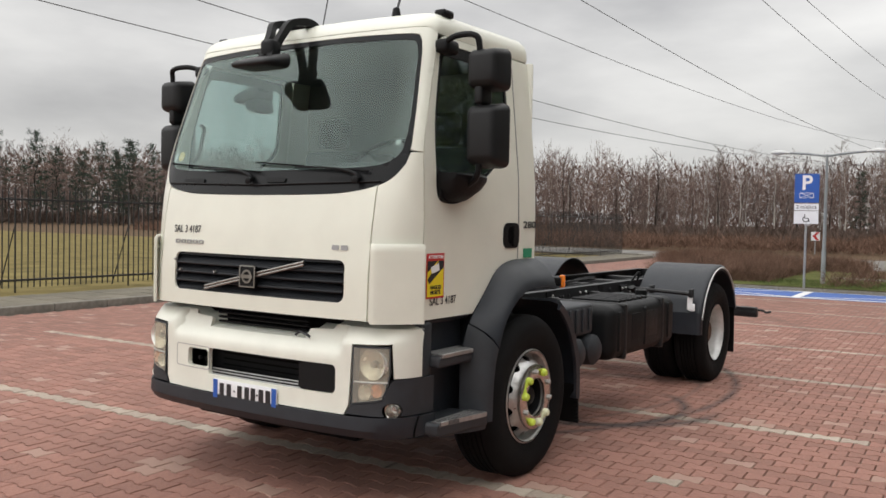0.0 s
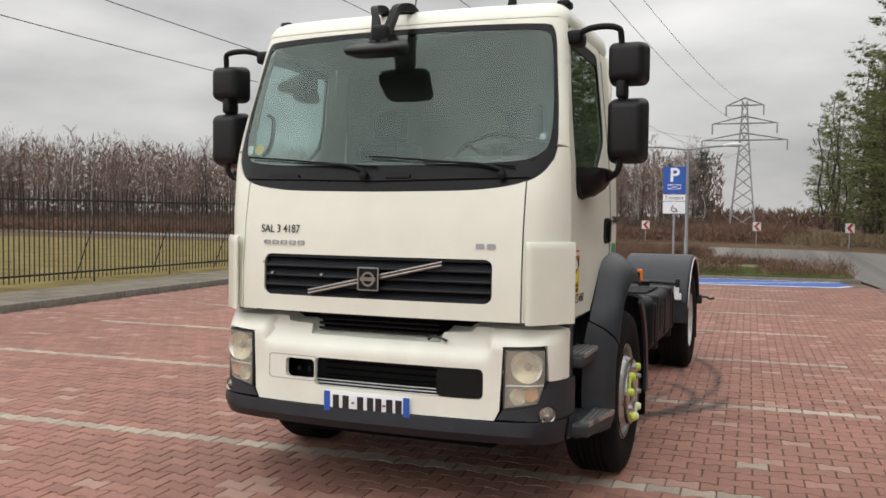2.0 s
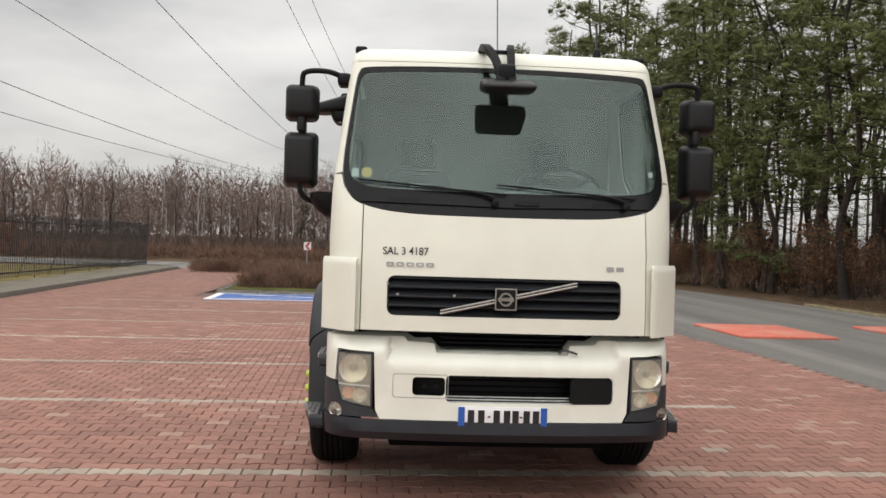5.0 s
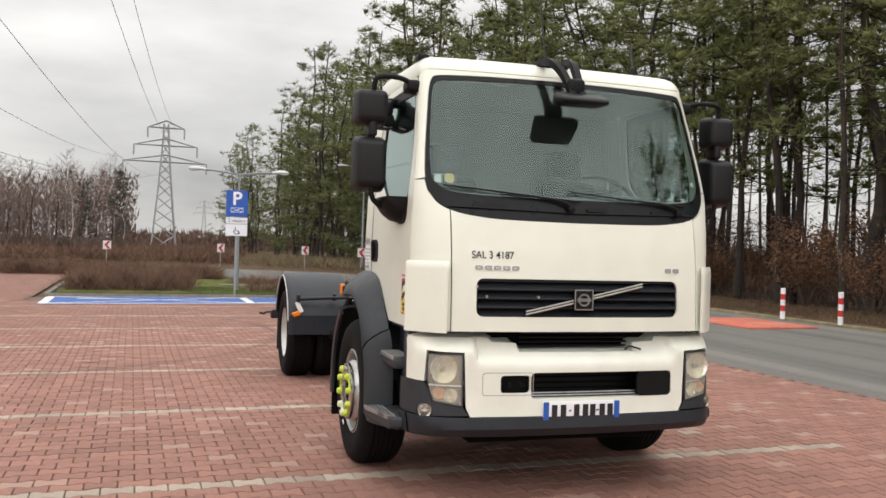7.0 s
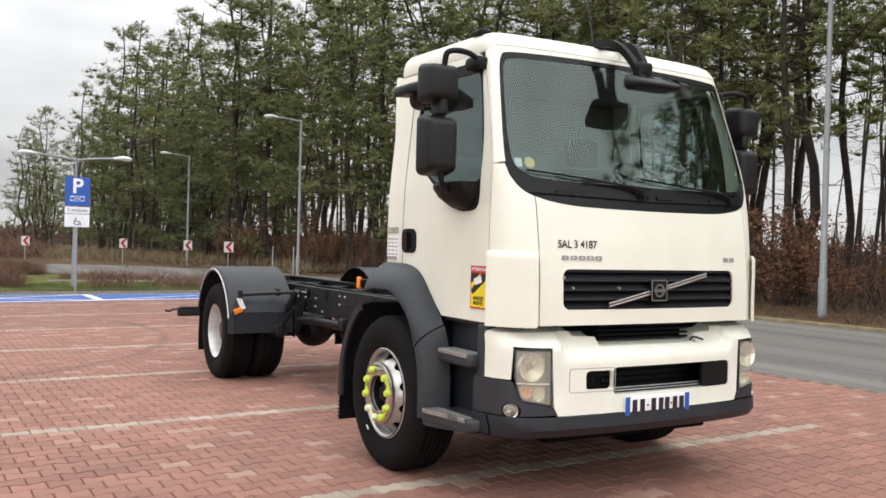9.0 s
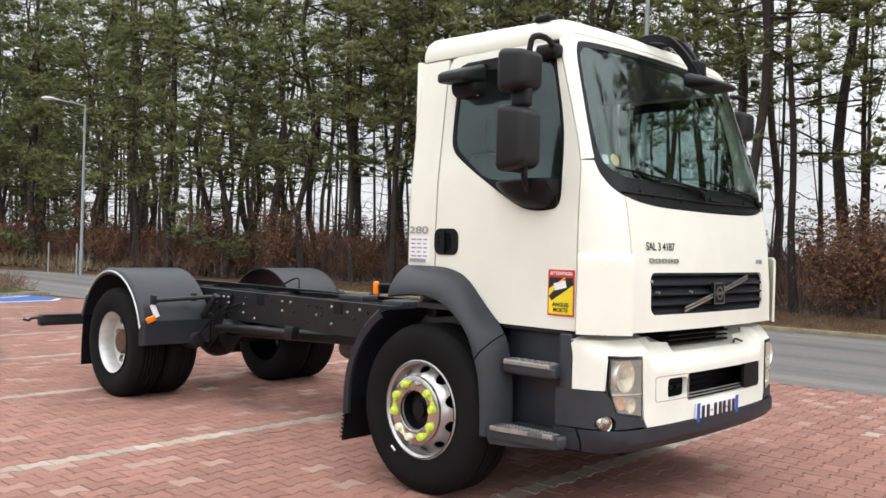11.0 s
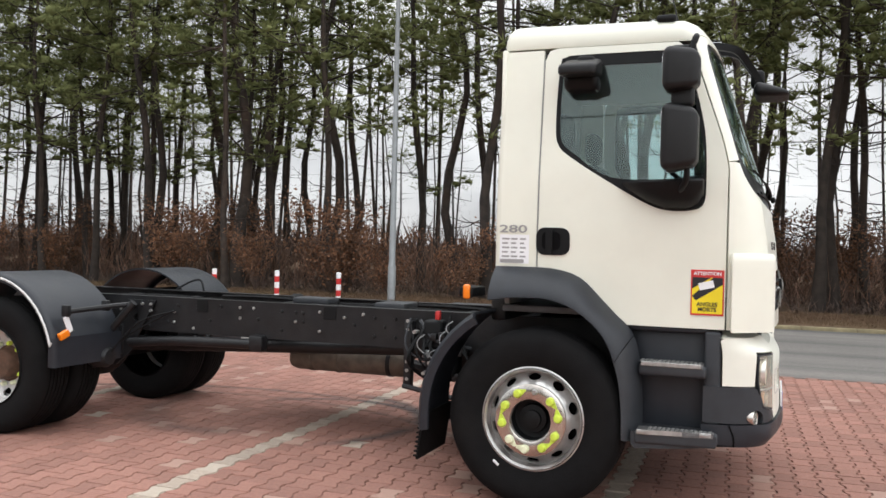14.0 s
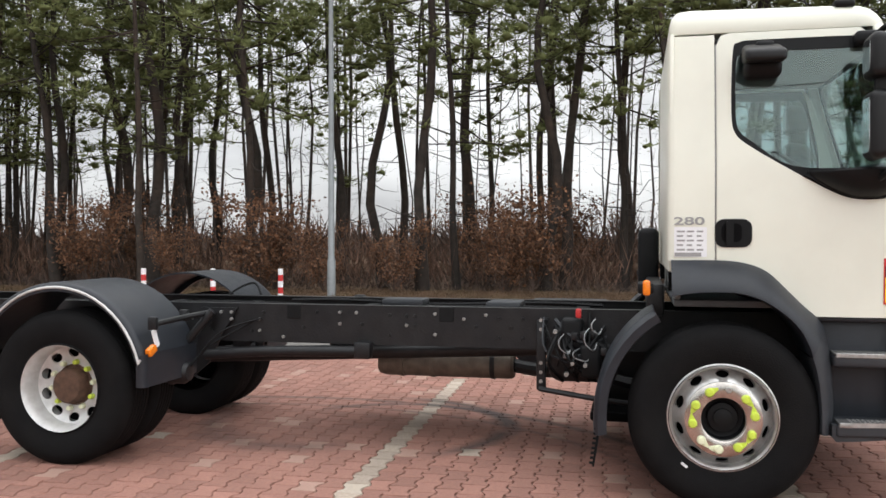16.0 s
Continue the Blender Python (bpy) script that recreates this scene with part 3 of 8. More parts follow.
# pavement beside the fence: slabs
walkway = thing("pavement", "grey concrete slab pavement beside the fence", "pavement", kind="structure")
slab_me = mesh_of(rbox((-0.246, -0.246, -0.1), (0.246, 0.246, 0.118), 0.006, 1), "slab", M["slab"])
rnd = random.Random(3)
far = bmesh.new()
for i in range(3):
    for j in range(92):
        v = -10 + 0.5 * j
        if 2 < v < 36:
            ob = new("slab", slab_me)
            ob.parent = walkway
            ob.matrix_basis = pose(*lot(KERB_U - 0.42 - 0.5 * i, v, rnd.uniform(-0.004, 0.003)), 0, 0, 2.3)
        else:
            rbox((-0.246, -0.246, -0.1), (0.246, 0.246, 0.118), 0, 0, far, pose(*lot(KERB_U - 0.42 - 0.5 * i, v), 0, 0, 2.3))
tagged(part("slabs", far, M["slab"], walkway, smooth=0), kind="stuff")
lot_sheet([(-10.75, -40), (KERB_U - 0.17, -40), (KERB_U - 0.17, 36), (-10.75, 36)], 0.085, "pavement_bed", M["joint"], "sandy bed under the slab pavement", "pavement bed")

# island with grass, soil and the blue bays in front of it
lot_sheet([(-4.5, 19.60), (4.5, 19.60), (4.6, 22.0), (2.0, 28.5), (-1.5, 31.5), (-4.5, 33)], 0.10, "island", M["green_lawn"], "grassy planted island behind the parking bays", "lawn")
lot_sheet([(0.1, 24.0), (4.3, 23.2), (4.2, 24.0), (0.1, 24.8)], 0.115, "footpath", M["kerb"], "pale concrete footpath across the island", "path")
lot_sheet([(-4.62, 16.78), (3.9, 17.45), (4.3, 18.1), (4.1, 19.44), (-4.62, 19.44)], 0.006, "blue_bay", M["blue_paint"], "blue painted parking bays for disabled drivers", "road marking", 0.01)


def stripe(a, b, w, z=0.012):
    a, b = Vector((*a, 0)), Vector((*b, 0))
    d = (b - a).normalized()
    s = Vector((-d.y, d.x, 0)) * w / 2
    bm = bmesh.new()
    bm.faces.new([bm.verts.new(lot(p.x, p.y, z)) for p in (a + s, a - s, b - s, b + s)])
    return bm


marks = thing("bay_lines", "worn white lines across the blue parking bays", "road marking", kind="structure")
for a, b, w in (((-4.62, 16.86), (3.9, 17.53), 0.16), ((-4.6, 19.34), (4.1, 19.34), 0.12), ((-4.54, 16.95), (-4.54, 19.27), 0.20), ((0.22, 17.33), (0.22, 19.27), 0.20),
                ((3.9, 17.55), (4.25, 18.1), 0.12), ((-4.4, 17.0), (0.1, 19.25), 0.10), ((-4.4, 19.25), (0.1, 17.34), 0.10), ((0.35, 17.4), (4.0, 19.2), 0.10), ((-3.9, 18.6), (-2.6, 18.6), 0.14)):
    part("bay_line", stripe(a, b, w), M["white_paint"], marks, smooth=0)

# rubber speed ramps on the road
for k, (u, v) in enumerate(((7.12, 11.45), (10.72, 11.6))):
    b = rbox((-0.93, -1.2, -0.02), (0.93, 1.2, 0.05), 0.045, 2)
    ob = part("speed_ramp", b, M["ramp"])
    ob.matrix_basis = pose(*lot(u, v, -0.012), 0, 0, 2.3)
    tagged(ob, "low faded red rubber speed cushion on the road", "speed bump", "speed cushions on the road")

# verge beyond the road
lot_sheet([(VERGE_U + 0.15, -60), (17.5, -60), (17.5, 24), (VERGE_U + 0.15, 20)], 0.045, "verge", M["litter"], "verge of dry grass and fallen leaves", "verge")


# ---- fence ----
def fence_panel():
    root = thing("fence_panel", "dark painted steel picket fence panel", "fence", "fence panels along the pavement")
    part("post", rbox((-0.013, -0.013, 0), (0.013, 0.013, 1.96), 0.003), M["fence"], root)
    part("brace", tube([(-0.01, 0, 1.25), (-0.55, 0, 0.0)], 0.012, 6, per=1), M["fence"], root)
    part("rail", rbox((-0.02, 0.03, 0.22), (0.02, 2.47, 0.26), 0.005), M["fence"], root)
    part("rail", rbox((-0.02, 0.03, 1.72), (0.02, 2.47, 1.76), 0.005), M["fence"], root)
    me = None
    for k in range(20):
        b = None
        if me is None:
            b = rbox((-0.010, -0.010, 0.10), (0.010, 0.010, 1.90), 0.003, 1)
            top = rbox((-0.010, -0.010, 1.90), (0.010, 0.010, 1.96), 0.0, 1)
            for vv in top.verts:
                if vv.co.z > 1.93:
                    vv.co.x *= 0.2
                    vv.co.y *= 0.2
            merge(b, top)
            me = mesh_of(b, "picket", M["fence"])
        ob = new("picket", me)
        ob.parent = root
        ob.location = (0, 0.13 + 0.122 * k, 0)
    return root


first = fence_panel()
for k in range(16):
    m = pose(-11.72, -4.4 + 2.45 * k, 0.08)
    if k == 0:
        first.matrix_basis = m
    else:
        copy_thing(first, m)


# ---- signs and lamps ----
def sign_post():
    root = thing("parking_sign", "blue parking sign over two white plates on a grey post", "sign", at=(-0.74, 19.6, -0.12))
    part("post", lathe([(0.0, 0), (0.03, 0), (0.03, 3.05), (0.0, 3.06)], 14, "z"), M["galv"], root)
    plate = lambda w, h, z, mt: part("plate", rbox((-w / 2, -0.045, z - h / 2), (w / 2, -0.033, z + h / 2), 0.004, 1), mt, root)
    plate(0.58, 0.72, 2.70, M["blue"])
    p2 = plate(0.58, 0.17, 2.23, M["paper"])
    p3 = plate(0.58, 0.32, 1.97, M["paper"])
    face = lambda x, z: Matrix.Translation((x, -0.047, z)) @ Matrix.Rotation(math.pi / 2, 4, "X")
    words("P", 0.50, face(0, 2.82), M["paper"], root, bold=0.012)
    words("2 miejsca", 0.13, face(0, 2.23), M["ink"], root)
    env = bmesh.new()
    for a, b in (((-0.16, 2.46), (0.16, 2.46)), ((-0.16, 2.58), (0.16, 2.58)), ((-0.16, 2.46), (-0.16, 2.58)), ((0.16, 2.46), (0.16, 2.58)), ((-0.16, 2.58), (0.16, 2.46)), ((-0.16, 2.46), (0.16, 2.58))):
        tube([(a[0], -0.048, a[1]), (b[0], -0.048, b[1])], 0.006, 4, env, per=1)
    part("pictogram", env, M["paper"], root, "white outline of a bay")
    chair = bmesh.new()
    tube([(0.07 * math.cos(a), -0.047, 1.93 + 0.07 * math.sin(a)) for a in (k * 0.5 for k in range(5, 13))], 0.012, 6, chair, per=2)
    tube([(-0.03, -0.047, 2.05), (-0.03, -0.047, 1.95), (0.05, -0.047, 1.95), (0.09, -0.047, 1.86)], 0.012, 6, chair, per=1)
    part("pictogram", chair, M["ink"], root, "black wheelchair symbol")


sign_post()


def street_lamp(at, height, arms, girth=1.0, long=0.62, name="street_lamp", label="tall grey steel street lamp with a flat head", turn=0.0):
    root = thing(name, label, "street lamp", "street lamps along the road", at=at, turn=turn)
    part("pole", lathe([(0, 0), (0.10 * girth, 0), (0.10 * girth, 0.9), (0.08 * girth, 0.95), (0.052 * girth, height), (0, height + 0.01)], 16, "z"), M["pole"], root)
    for dx in arms:
        part("arm", tube([(0, 0, height - 0.05), (dx * 0.5, 0, height + 0.02), (dx, 0, height + 0.06)], 0.03, 8), M["pole"], root)
        s = 1 if dx > 0 else -1
        # a drop-shaped head: narrow at the arm, round at the tip
        head, rings = bmesh.new(), []
        for f, w, up, low in ((0.0, 0.035, 0.03, -0.03), (0.18, 0.06, 0.05, -0.035), (0.45, 0.115, 0.085, -0.04), (0.75, 0.125, 0.08, -0.045), (0.93, 0.085, 0.05, -0.035), (1.0, 0.02, 0.01, -0.015)):
            rings.append([head.verts.new((dx + s * (f * long - 0.06), w * math.cos(a), height + 0.06 + (up if math.sin(a) > 0 else -low) * math.sin(a))) for a in np.linspace(0, 2 * math.pi, 13)[:-1]])
        for p, q in zip(rings, rings[1:]):
            for k in range(12):
                head.faces.new((p[k], p[(k + 1) % 12], q[(k + 1) % 12], q[k]))
        head.faces.new(rings[0]), head.faces.new(rings[-1])
        lamp = part("lamp_head", head, M["lamp_shell"], root, smooth=60)
        part("diffuser", rbox((dx + s * 0.42 * long, -0.07, height + 0.005), (dx + s * 0.80 * long, 0.07, height + 0.028), 0.01, 2), M["paper"], lamp)
    return root


street_lamp((-0.58, 21.2, 0.08), 3.46, (-1.0, 1.0), 0.6, 0.5, label="grey double-armed lamp post behind the parking sign")
street_lamp((13.9, 9.0, 0.03), 8.0, (-1.6,), turn=2)
street_lamp((9.28, 30.5, 0.0), 6.5, (-1.0,), 0.75, turn=-8)
street_lamp((8.13, 44.4, 0.0), 5.95, (-1.1,), 0.75, turn=10)
street_lamp((-30.0, 52.0, 0.0), 5.5, (1.2,), turn=0)


def bollard(at):
    root = thing("bollard", "red and white striped steel bollard on the verge", "bollard", "striped bollards along the verge", at=at)
    z, r = 0.0, 0.058
    for k, tall in enumerate((0.19, 0.14, 0.14, 0.14, 0.13)):
        prof = [(0, z), (r, z), (r, z + tall)] + ([(0, z + tall)] if k < 4 else [(r * 0.85, z + tall + 0.008), (0, z + tall + 0.012)])
        part("band", lathe(prof, 16, "z"), M["paper"] if k % 2 == 0 else M["red"], root)
        z += tall


for u, v in ((12.62, 9.12), (12.55, 10.72), (12.3, 12.3)):
    bollard(lot(u, v, 0.04))


def chevron(at, turn):
    root = thing("chevron_sign", "white board with a red chevron on a steel post", "sign", "chevron boards round the bend", at=at, turn=turn)
    part("post", lathe([(0, 0), (0.03, 0), (0.03, 1.35), (0, 1.36)], 10, "z"), M["galv"], root)
    part("board", rbox((-0.25, -0.045, 0.83), (0.25, -0.033, 1.33), 0.005, 1), M["paper"], root)
    b = bmesh.new()
    pts = [(-0.17, 1.08), (0.05, 1.31), (0.22, 1.31), (0.0, 1.08), (0.22, 0.85), (0.05, 0.85)]
    b.faces.new([b.verts.new((x, -0.048, z)) for x, z in pts])
    part("chevron", b, M["red"], root, smooth=0)


for at, turn in (((8.3, 37.2, 0), 12), ((7.6, 42.2, 0), 18), ((5.1, 46.3, 0), 25), ((0.4, 48.4, 0), 30), ((-6.0, 49.5, 0), 30)):
    chevron(at, turn)
for at in ((9.2, 33.4, 0), (8.9, 30.0, 0)):
    ob = part("marker_post", lathe([(0, 0), (0.035, 0), (0.03, 1.2), (0, 1.22)], 10, "z"), M["galv"])
    ob.matrix_basis = pose(*at)
    tagged(ob, "thin grey steel marker post beside the road", "post", "marker posts beside the road")


# ---- power line ----
def pylon(at, h, turn):
    root = thing("pylon", "tall grey steel lattice power pylon with three cross arms", "pylon", at=at, turn=turn)
    b = bmesh.new()
    wdt = lambda z: 1.25 * (1 - z / h) ** 1.3 + 0.28
    levels = [0, 0.12, 0.22, 0.32, 0.42, 0.52, 0.6, 0.68, 0.76, 0.84, 0.92, 1.0]
    for sx, sy in ((1, 1), (1, -1), (-1, 1), (-1, -1)):
        tube([(sx * wdt(h * q), sy * wdt(h * q), h * q) for q in levels], 0.09, 4, b, per=1)
    for lo, hi in zip(levels, levels[1:]):
        a, c = wdt(h * lo), wdt(h * hi)
        for s in (1, -1):
            for k in (1, -1):
                tube([(k * a, s * a, h * lo), (-k * c, s * c, h * hi)], 0.05, 3, b, per=1)
                tube([(s * a, k * a, h * lo), (s * c, -k * c, h * hi)], 0.05, 3, b, per=1)
    part("tower", b, M["galv"], root)
    for z, w in ((h * 0.70, 5.0), (h * 0.83, 3.8), (h * 0.97, 2.2)):
        for s in (1, -1):
            b = bmesh.new()
            for y in (-0.4, 0.4):
                tube([(0, y, z + 0.9), (s * w, 0, z)], 0.07, 4, b, per=1)
                tube([(0, y, z), (s * w, 0, z)], 0.07, 4, b, per=1)
            part("cross_arm", b, M["galv"], root)
        for s in (1, -1):
            part("insulator", lathe([(0, -1.3), (0.1, -1.3), (0.1, 0), (0, 0)], 8, "z", (s * w, 0, z)), M["galv"], root)
    return root


PYLON = Vector((-3.3, 110.0, 0.0))
pylon(tuple(PYLON), 15.9, 2)
pylon((13.5, 450.0, 0.0), 21.0, 2)


def cable(x0, slope, z0, dip, sag, y1, r):
    """An overhead line: its run in plan, its height and its hang."""
    pts = [(x0 + slope * y, y, z0 + dip * y + sag * y * y) for y in np.linspace(-70, y1, 61)]
    tagged(part("power_cable", tube(pts, r, 6, per=1), M["ink"]), "thin dark overhead power cable", "cable", "overhead power cables")


for run in ((-35.6, 0.188, 12.26, -0.0929, 0.00059, 150, 0.022), (-21.9, 0.1237, 10.21, -0.0918, 0.00073, 150, 0.016), (-18.1, 0.0515, 12.25, -0.0537, 0.00048, 150, 0.016),
            (-8.74, 0.0374, 9.93, -0.0793, 0.00068, 150, 0.012), (-5.82, 0.0372, 12.1, -0.092, 0.00090, 110, 0.012), (-4.96, 0.0269, 11.6, -0.0382, 0.00064, 110, 0.012)):
    cable(*run)

# ---- the truck: x across, y from the front backwards, z up ----
truck = thing("truck", "cream-white cab-over chassis truck with no body, parked on red paving", "truck")
front_y = table([(0.4, -0.01), (1.06, -0.005), (1.3, 0.0), (1.55, 0.022), (1.75, 0.055), (1.9, 0.10), (2.6, 0.33), (2.72, 0.375)])
half_w = table([(1.0, 1.04), (1.6, 1.05), (1.9, 1.04), (2.64, 0.965), (2.75, 0.95)])
door_y = table([(1.0, 0.265), (1.95, 0.265), (2.1, 0.30), (2.66, 0.49), (2.75, 0.52)])
corner_cut = table([(1.0, 0.02), (1.08, 0.038), (1.5, 0.038), (1.75, 0.026), (2.0, 0.008), (2.2, 0.0)])
REAR = 1.585


def shell(q, z, out=0.0):
    """A place on the cab's skin: q runs from the middle of the front round the corner along the side."""
    a, s = abs(q), (1 if q >= 0 else -1)
    fy, w, dy = front_y(z), half_w(z), door_y(z)
    bow = lambda x: 0.045 * (abs(x) / 0.85) ** 2.5
    if a <= 0.85:
        x, y = a, fy + bow(a)
        nx, ny = 0.12 * a, -1.0
    elif a < 1.15:
        t = (a - 0.85) / 0.30
        p0, p1, p2 = (0.85, fy + bow(0.85)), (w - 0.012 - corner_cut(z), fy + bow(0.85) + 0.028 + 0.7 * corner_cut(z)), (w, dy)
        x = (1 - t) ** 2 * p0[0] + 2 * t * (1 - t) * p1[0] + t * t * p2[0]
        y = (1 - t) ** 2 * p0[1] + 2 * t * (1 - t) * p1[1] + t * t * p2[1]
        nx, ny = t, t - 1
    else:
        x, y = w, dy + a - 1.15
        nx, ny = 1.0, 0.0
    n = math.hypot(nx, ny)
    return Vector((s * (x + out * nx / n), y + out * ny / n, z))


def side_q(y, z):
    return 1.15 + y - door_y(z)


def skin(out=0.0):
    return lambda q, z: shell(q, z, out)


def side_skin(s, out=0.0):
    """Like skin(), but in (y, z) on one side; s is +1 or -1."""
    return lambda y, z: shell(s * side_q(y, z), z, out) if s > 0 else shell(-side_q(y, z), z, out)


def both(pts):
    """A half outline from the middle of the bottom to the middle of the top, closed by its mirror image."""
    return [tuple(p) for p in pts] + [(-p[0], p[1]) for p in reversed(pts) if abs(p[0]) > 1e-6]


def rounded(x0, z0, x1, z1, r, n=5):
    out = []
    for cx, cz, a0 in ((x1 - r, z0 + r, -90), (x1 - r, z1 - r, 0), (x0 + r, z1 - r, 90), (x0 + r, z0 + r, 180)):
        out += [(cx + r * math.cos(radians(a0 + 90 * k / n)), cz + r * math.sin(radians(a0 + 90 * k / n))) for k in range(n + 1)]
    return out


# front: hood panel, corner panels, pillar frame
cowl = smooth_line([(0, 1.742), (0.40, 1.746), (0.62, 1.756), (0.80, 1.785), (0.905, 1.833), (0.985, 1.92)], 5)
ws_side = smooth_line([(0.985, 1.92), (1.010, 2.02), (1.006, 2.2), (0.985, 2.45), (0.968, 2.575), (0.935, 2.640), (0.86, 2.664), (0.5, 2.676), (0, 2.681)], 5)
opening = both([tuple(p) for p in cowl[:-1]] + [tuple(p) for p in ws_side])
hood_top = [tuple(p) for p in cowl if p[0] < 0.842]
grille_hole = rounded(-0.692, 1.152, 0.692, 1.384, 0.045)
hood_out = [(-0.842, 1.062), (0.842, 1.062)] + [(0.842, 1.795)] + [(p[0], p[1] - 0.004) for p in reversed(hood_top)] + [(-p[0], p[1] - 0.004) for p in hood_top[1:]] + [(-0.842, 1.795)]
hood = part("hood", sheet(hood_out, [grille_hole], skin(), 0.02, 0.05), M["white"], truck, "cream-white front hood flap")
for s in (1, -1):
    up = [tuple(p) for p in cowl if p[0] >= 0.842]
    pts = [(0.850, 1.062), (1.146, 1.062), (1.146, 1.978), (1.016, 1.978)] + [(p[0] + 0.006, p[1] - 0.004) for p in reversed(up)] + [(0.850, 1.797)]
    pts = [(s * q, z) for q, z in pts]
    part("corner_panel", sheet(pts if s > 0 else pts[::-1], (), skin(), 0.02, 0.05), M["white"], truck)
upper = [tuple(p) for p in ws_side if p[1] > 1.985]
frame_out = [(1.146, 1.981), (1.146, 2.668), (1.0, 2.702), (-1.0, 2.702), (-1.146, 2.668), (-1.146, 1.981)] + [(-p[0] - 0.004, p[1]) for p in upper] + [(p[0] + 0.004, p[1]) for p in reversed(upper[:-1])]
part("windscreen_frame", sheet(frame_out, (), skin(), 0.02, 0.05), M["white"], truck)

# windscreen with its black border and lower cowl
g_half = smooth_line([(0, 1.885), (0.5, 1.890), (0.80, 1.905), (0.905, 1.945), (0.958, 2.02), (0.968, 2.2), (0.950, 2.45), (0.932, 2.565), (0.895, 2.612), (0.81, 2.632), (0.4, 2.646), (0, 2.650)], 4)
g_out = both(g_half)
part("windscreen_border", sheet(opening, [g_out], skin(-0.004), 0.012, 0.05), M["frit"], truck, "black windscreen border and cowl")
ws = part("windscreen", sheet(g_out, (), skin(-0.006), 0.004, 0.06), M["ws_glass"], truck, "clear windscreen reflecting the grey sky")
ws.visible_shadow = False
part("cowl_ridge", tube([shell(q, 1.80 + 0.02 * abs(q), 0.003) for q in np.linspace(-0.86, 0.86, 25)], 0.006, 6, per=1), M["plastic_dark"], truck)
for x0, x1 in ((-0.70, -0.50), (0.52, 0.72), (0.05, 0.2)):
    part("cowl_vent", sheet(rounded(x0, 1.815, x1, 1.842, 0.010, 3), (), skin(0.006), 0.012, 0.03), M["plastic_dark"], truck)
sticker = lambda q, z, r, mt, nm: part(nm, sheet([(q + r * math.cos(a), z + r * math.sin(a)) for a in np.linspace(0, 2 * math.pi, 17)[:-1]], (), skin(-0.0135), 0.001, 0.03), mt, ws)
sticker(-0.835, 1.992, 0.032, M["sticker"], "round_sticker")
part("square_sticker", sheet(rounded(-0.935, 1.965, -0.885, 2.015, 0.004, 2), (), skin(-0.0135), 0.001, 0.03), M["paper"], ws)
part("square_sticker", sheet(rounded(0.89, 2.02, 0.925, 2.05, 0.004, 2), (), skin(-0.0135), 0.001, 0.03), M["paper"], ws)

# wipers
for x_piv, x_in, x_tip in ((-0.07, -0.18, -0.88), (0.72, 0.60, -0.06)):
    arm = tube([shell(x_piv, 1.83, 0.012), shell(x_piv - 0.03, 1.862, 0.024), shell(x_in - 0.05, 1.890, 0.026), shell((x_in + x_tip) / 2, 1.903, 0.022)], 0.010, 8, radii=[0.018, 0.012, 0.007, 0.005])
    wiper = part("wiper", arm, M["plastic_dark"], truck)
    z0, z1 = (1.875, 1.945) if x_piv < 0 else (1.872, 1.935)
    part("wiper_blade", tube([shell(x, z0 + (z1 - z0) * k / 8, 0.016) for k, x in enumerate(np.linspace(x_in + 0.18, x_tip, 9))], 0.0055, 6, per=1), M["black"], wiper)
    part("wiper_pivot", lathe([(0, -0.05), (0.022, -0.04), (0.018, -0.02), (0, -0.018)], 16, "y", shell(x_piv, 1.825, 0.0)), M["plastic_dark"], wiper)

# roof cap
roof_bm = bmesh.new()
plan = [shell(q, 2.668) for q in np.linspace(0, side_q(REAR - 0.045, 2.668), 44)]
plan += [Vector((half_w(2.668) - 0.045 + 0.045 * math.cos(a), REAR - 0.045 + 0.045 * math.sin(a), 0)) for a in np.linspace(0.2, math.pi / 2, 6)]
plan += [Vector((x, REAR, 0)) for x in (0.6, 0.3, 0.0)]
plan = plan + [Vector((-p.x, p.y, p.z)) for p in reversed(plan[1:-1])]
mid = Vector((0, 0.98, 0))
lift = [0.034 * min(1.0, max(0.0, (1.10 - abs(q)) / 0.10)) for q in np.linspace(0, side_q(REAR - 0.045, 2.668), 44)] + [0.0] * 9
lift = lift + lift[1:-1][::-1]
rings = []
for d, z in ((0.004, 2.672), (0.0, 2.69), (0.003, 2.735), (0.014, 2.775), (0.042, 2.808), (0.10, 2.828), (0.22, 2.838), (0.42, 2.844)):
    ring = []
    for i, p in enumerate(plan):
        qv = Vector((p.x * (1 - d / 0.95), mid.y + (p.y - mid.y) * (1 - d / 0.62), 0))
        rise = (z - 2.672) * (0.88 + 0.14 * min(1, max(0, (qv.y - 0.3) / 1.2)))
        ring.append(roof_bm.verts.new((qv.x, qv.y + (0.5 * (z - 2.672) if qv.y < 0.6 else 0) + 0.32 * lift[i] * (2.844 - z) / 0.172, 2.672 + rise + lift[i] * (2.844 - z) / 0.172)))
    rings.append(ring)
for a, c in zip(rings, rings[1:]):
    for j in range(len(a)):
        roof_bm.faces.new((a[j], a[(j + 1) % len(a)], c[(j + 1) % len(a)], c[j]))
roof_bm.faces.new(rings[-1])
roof_bm.faces.new(rings[0][::-1])
roof = part("roof", roof_bm, M["white"], truck, smooth=50)
for s in (1, -1):
    b = rbox((s * 0.905 - 0.038, 0.58, 2.79), (s * 0.905 + 0.038, 0.69, 2.834), 0.016, 3)
    part("marker_lamp", b, M["plastic_dark"], roof)
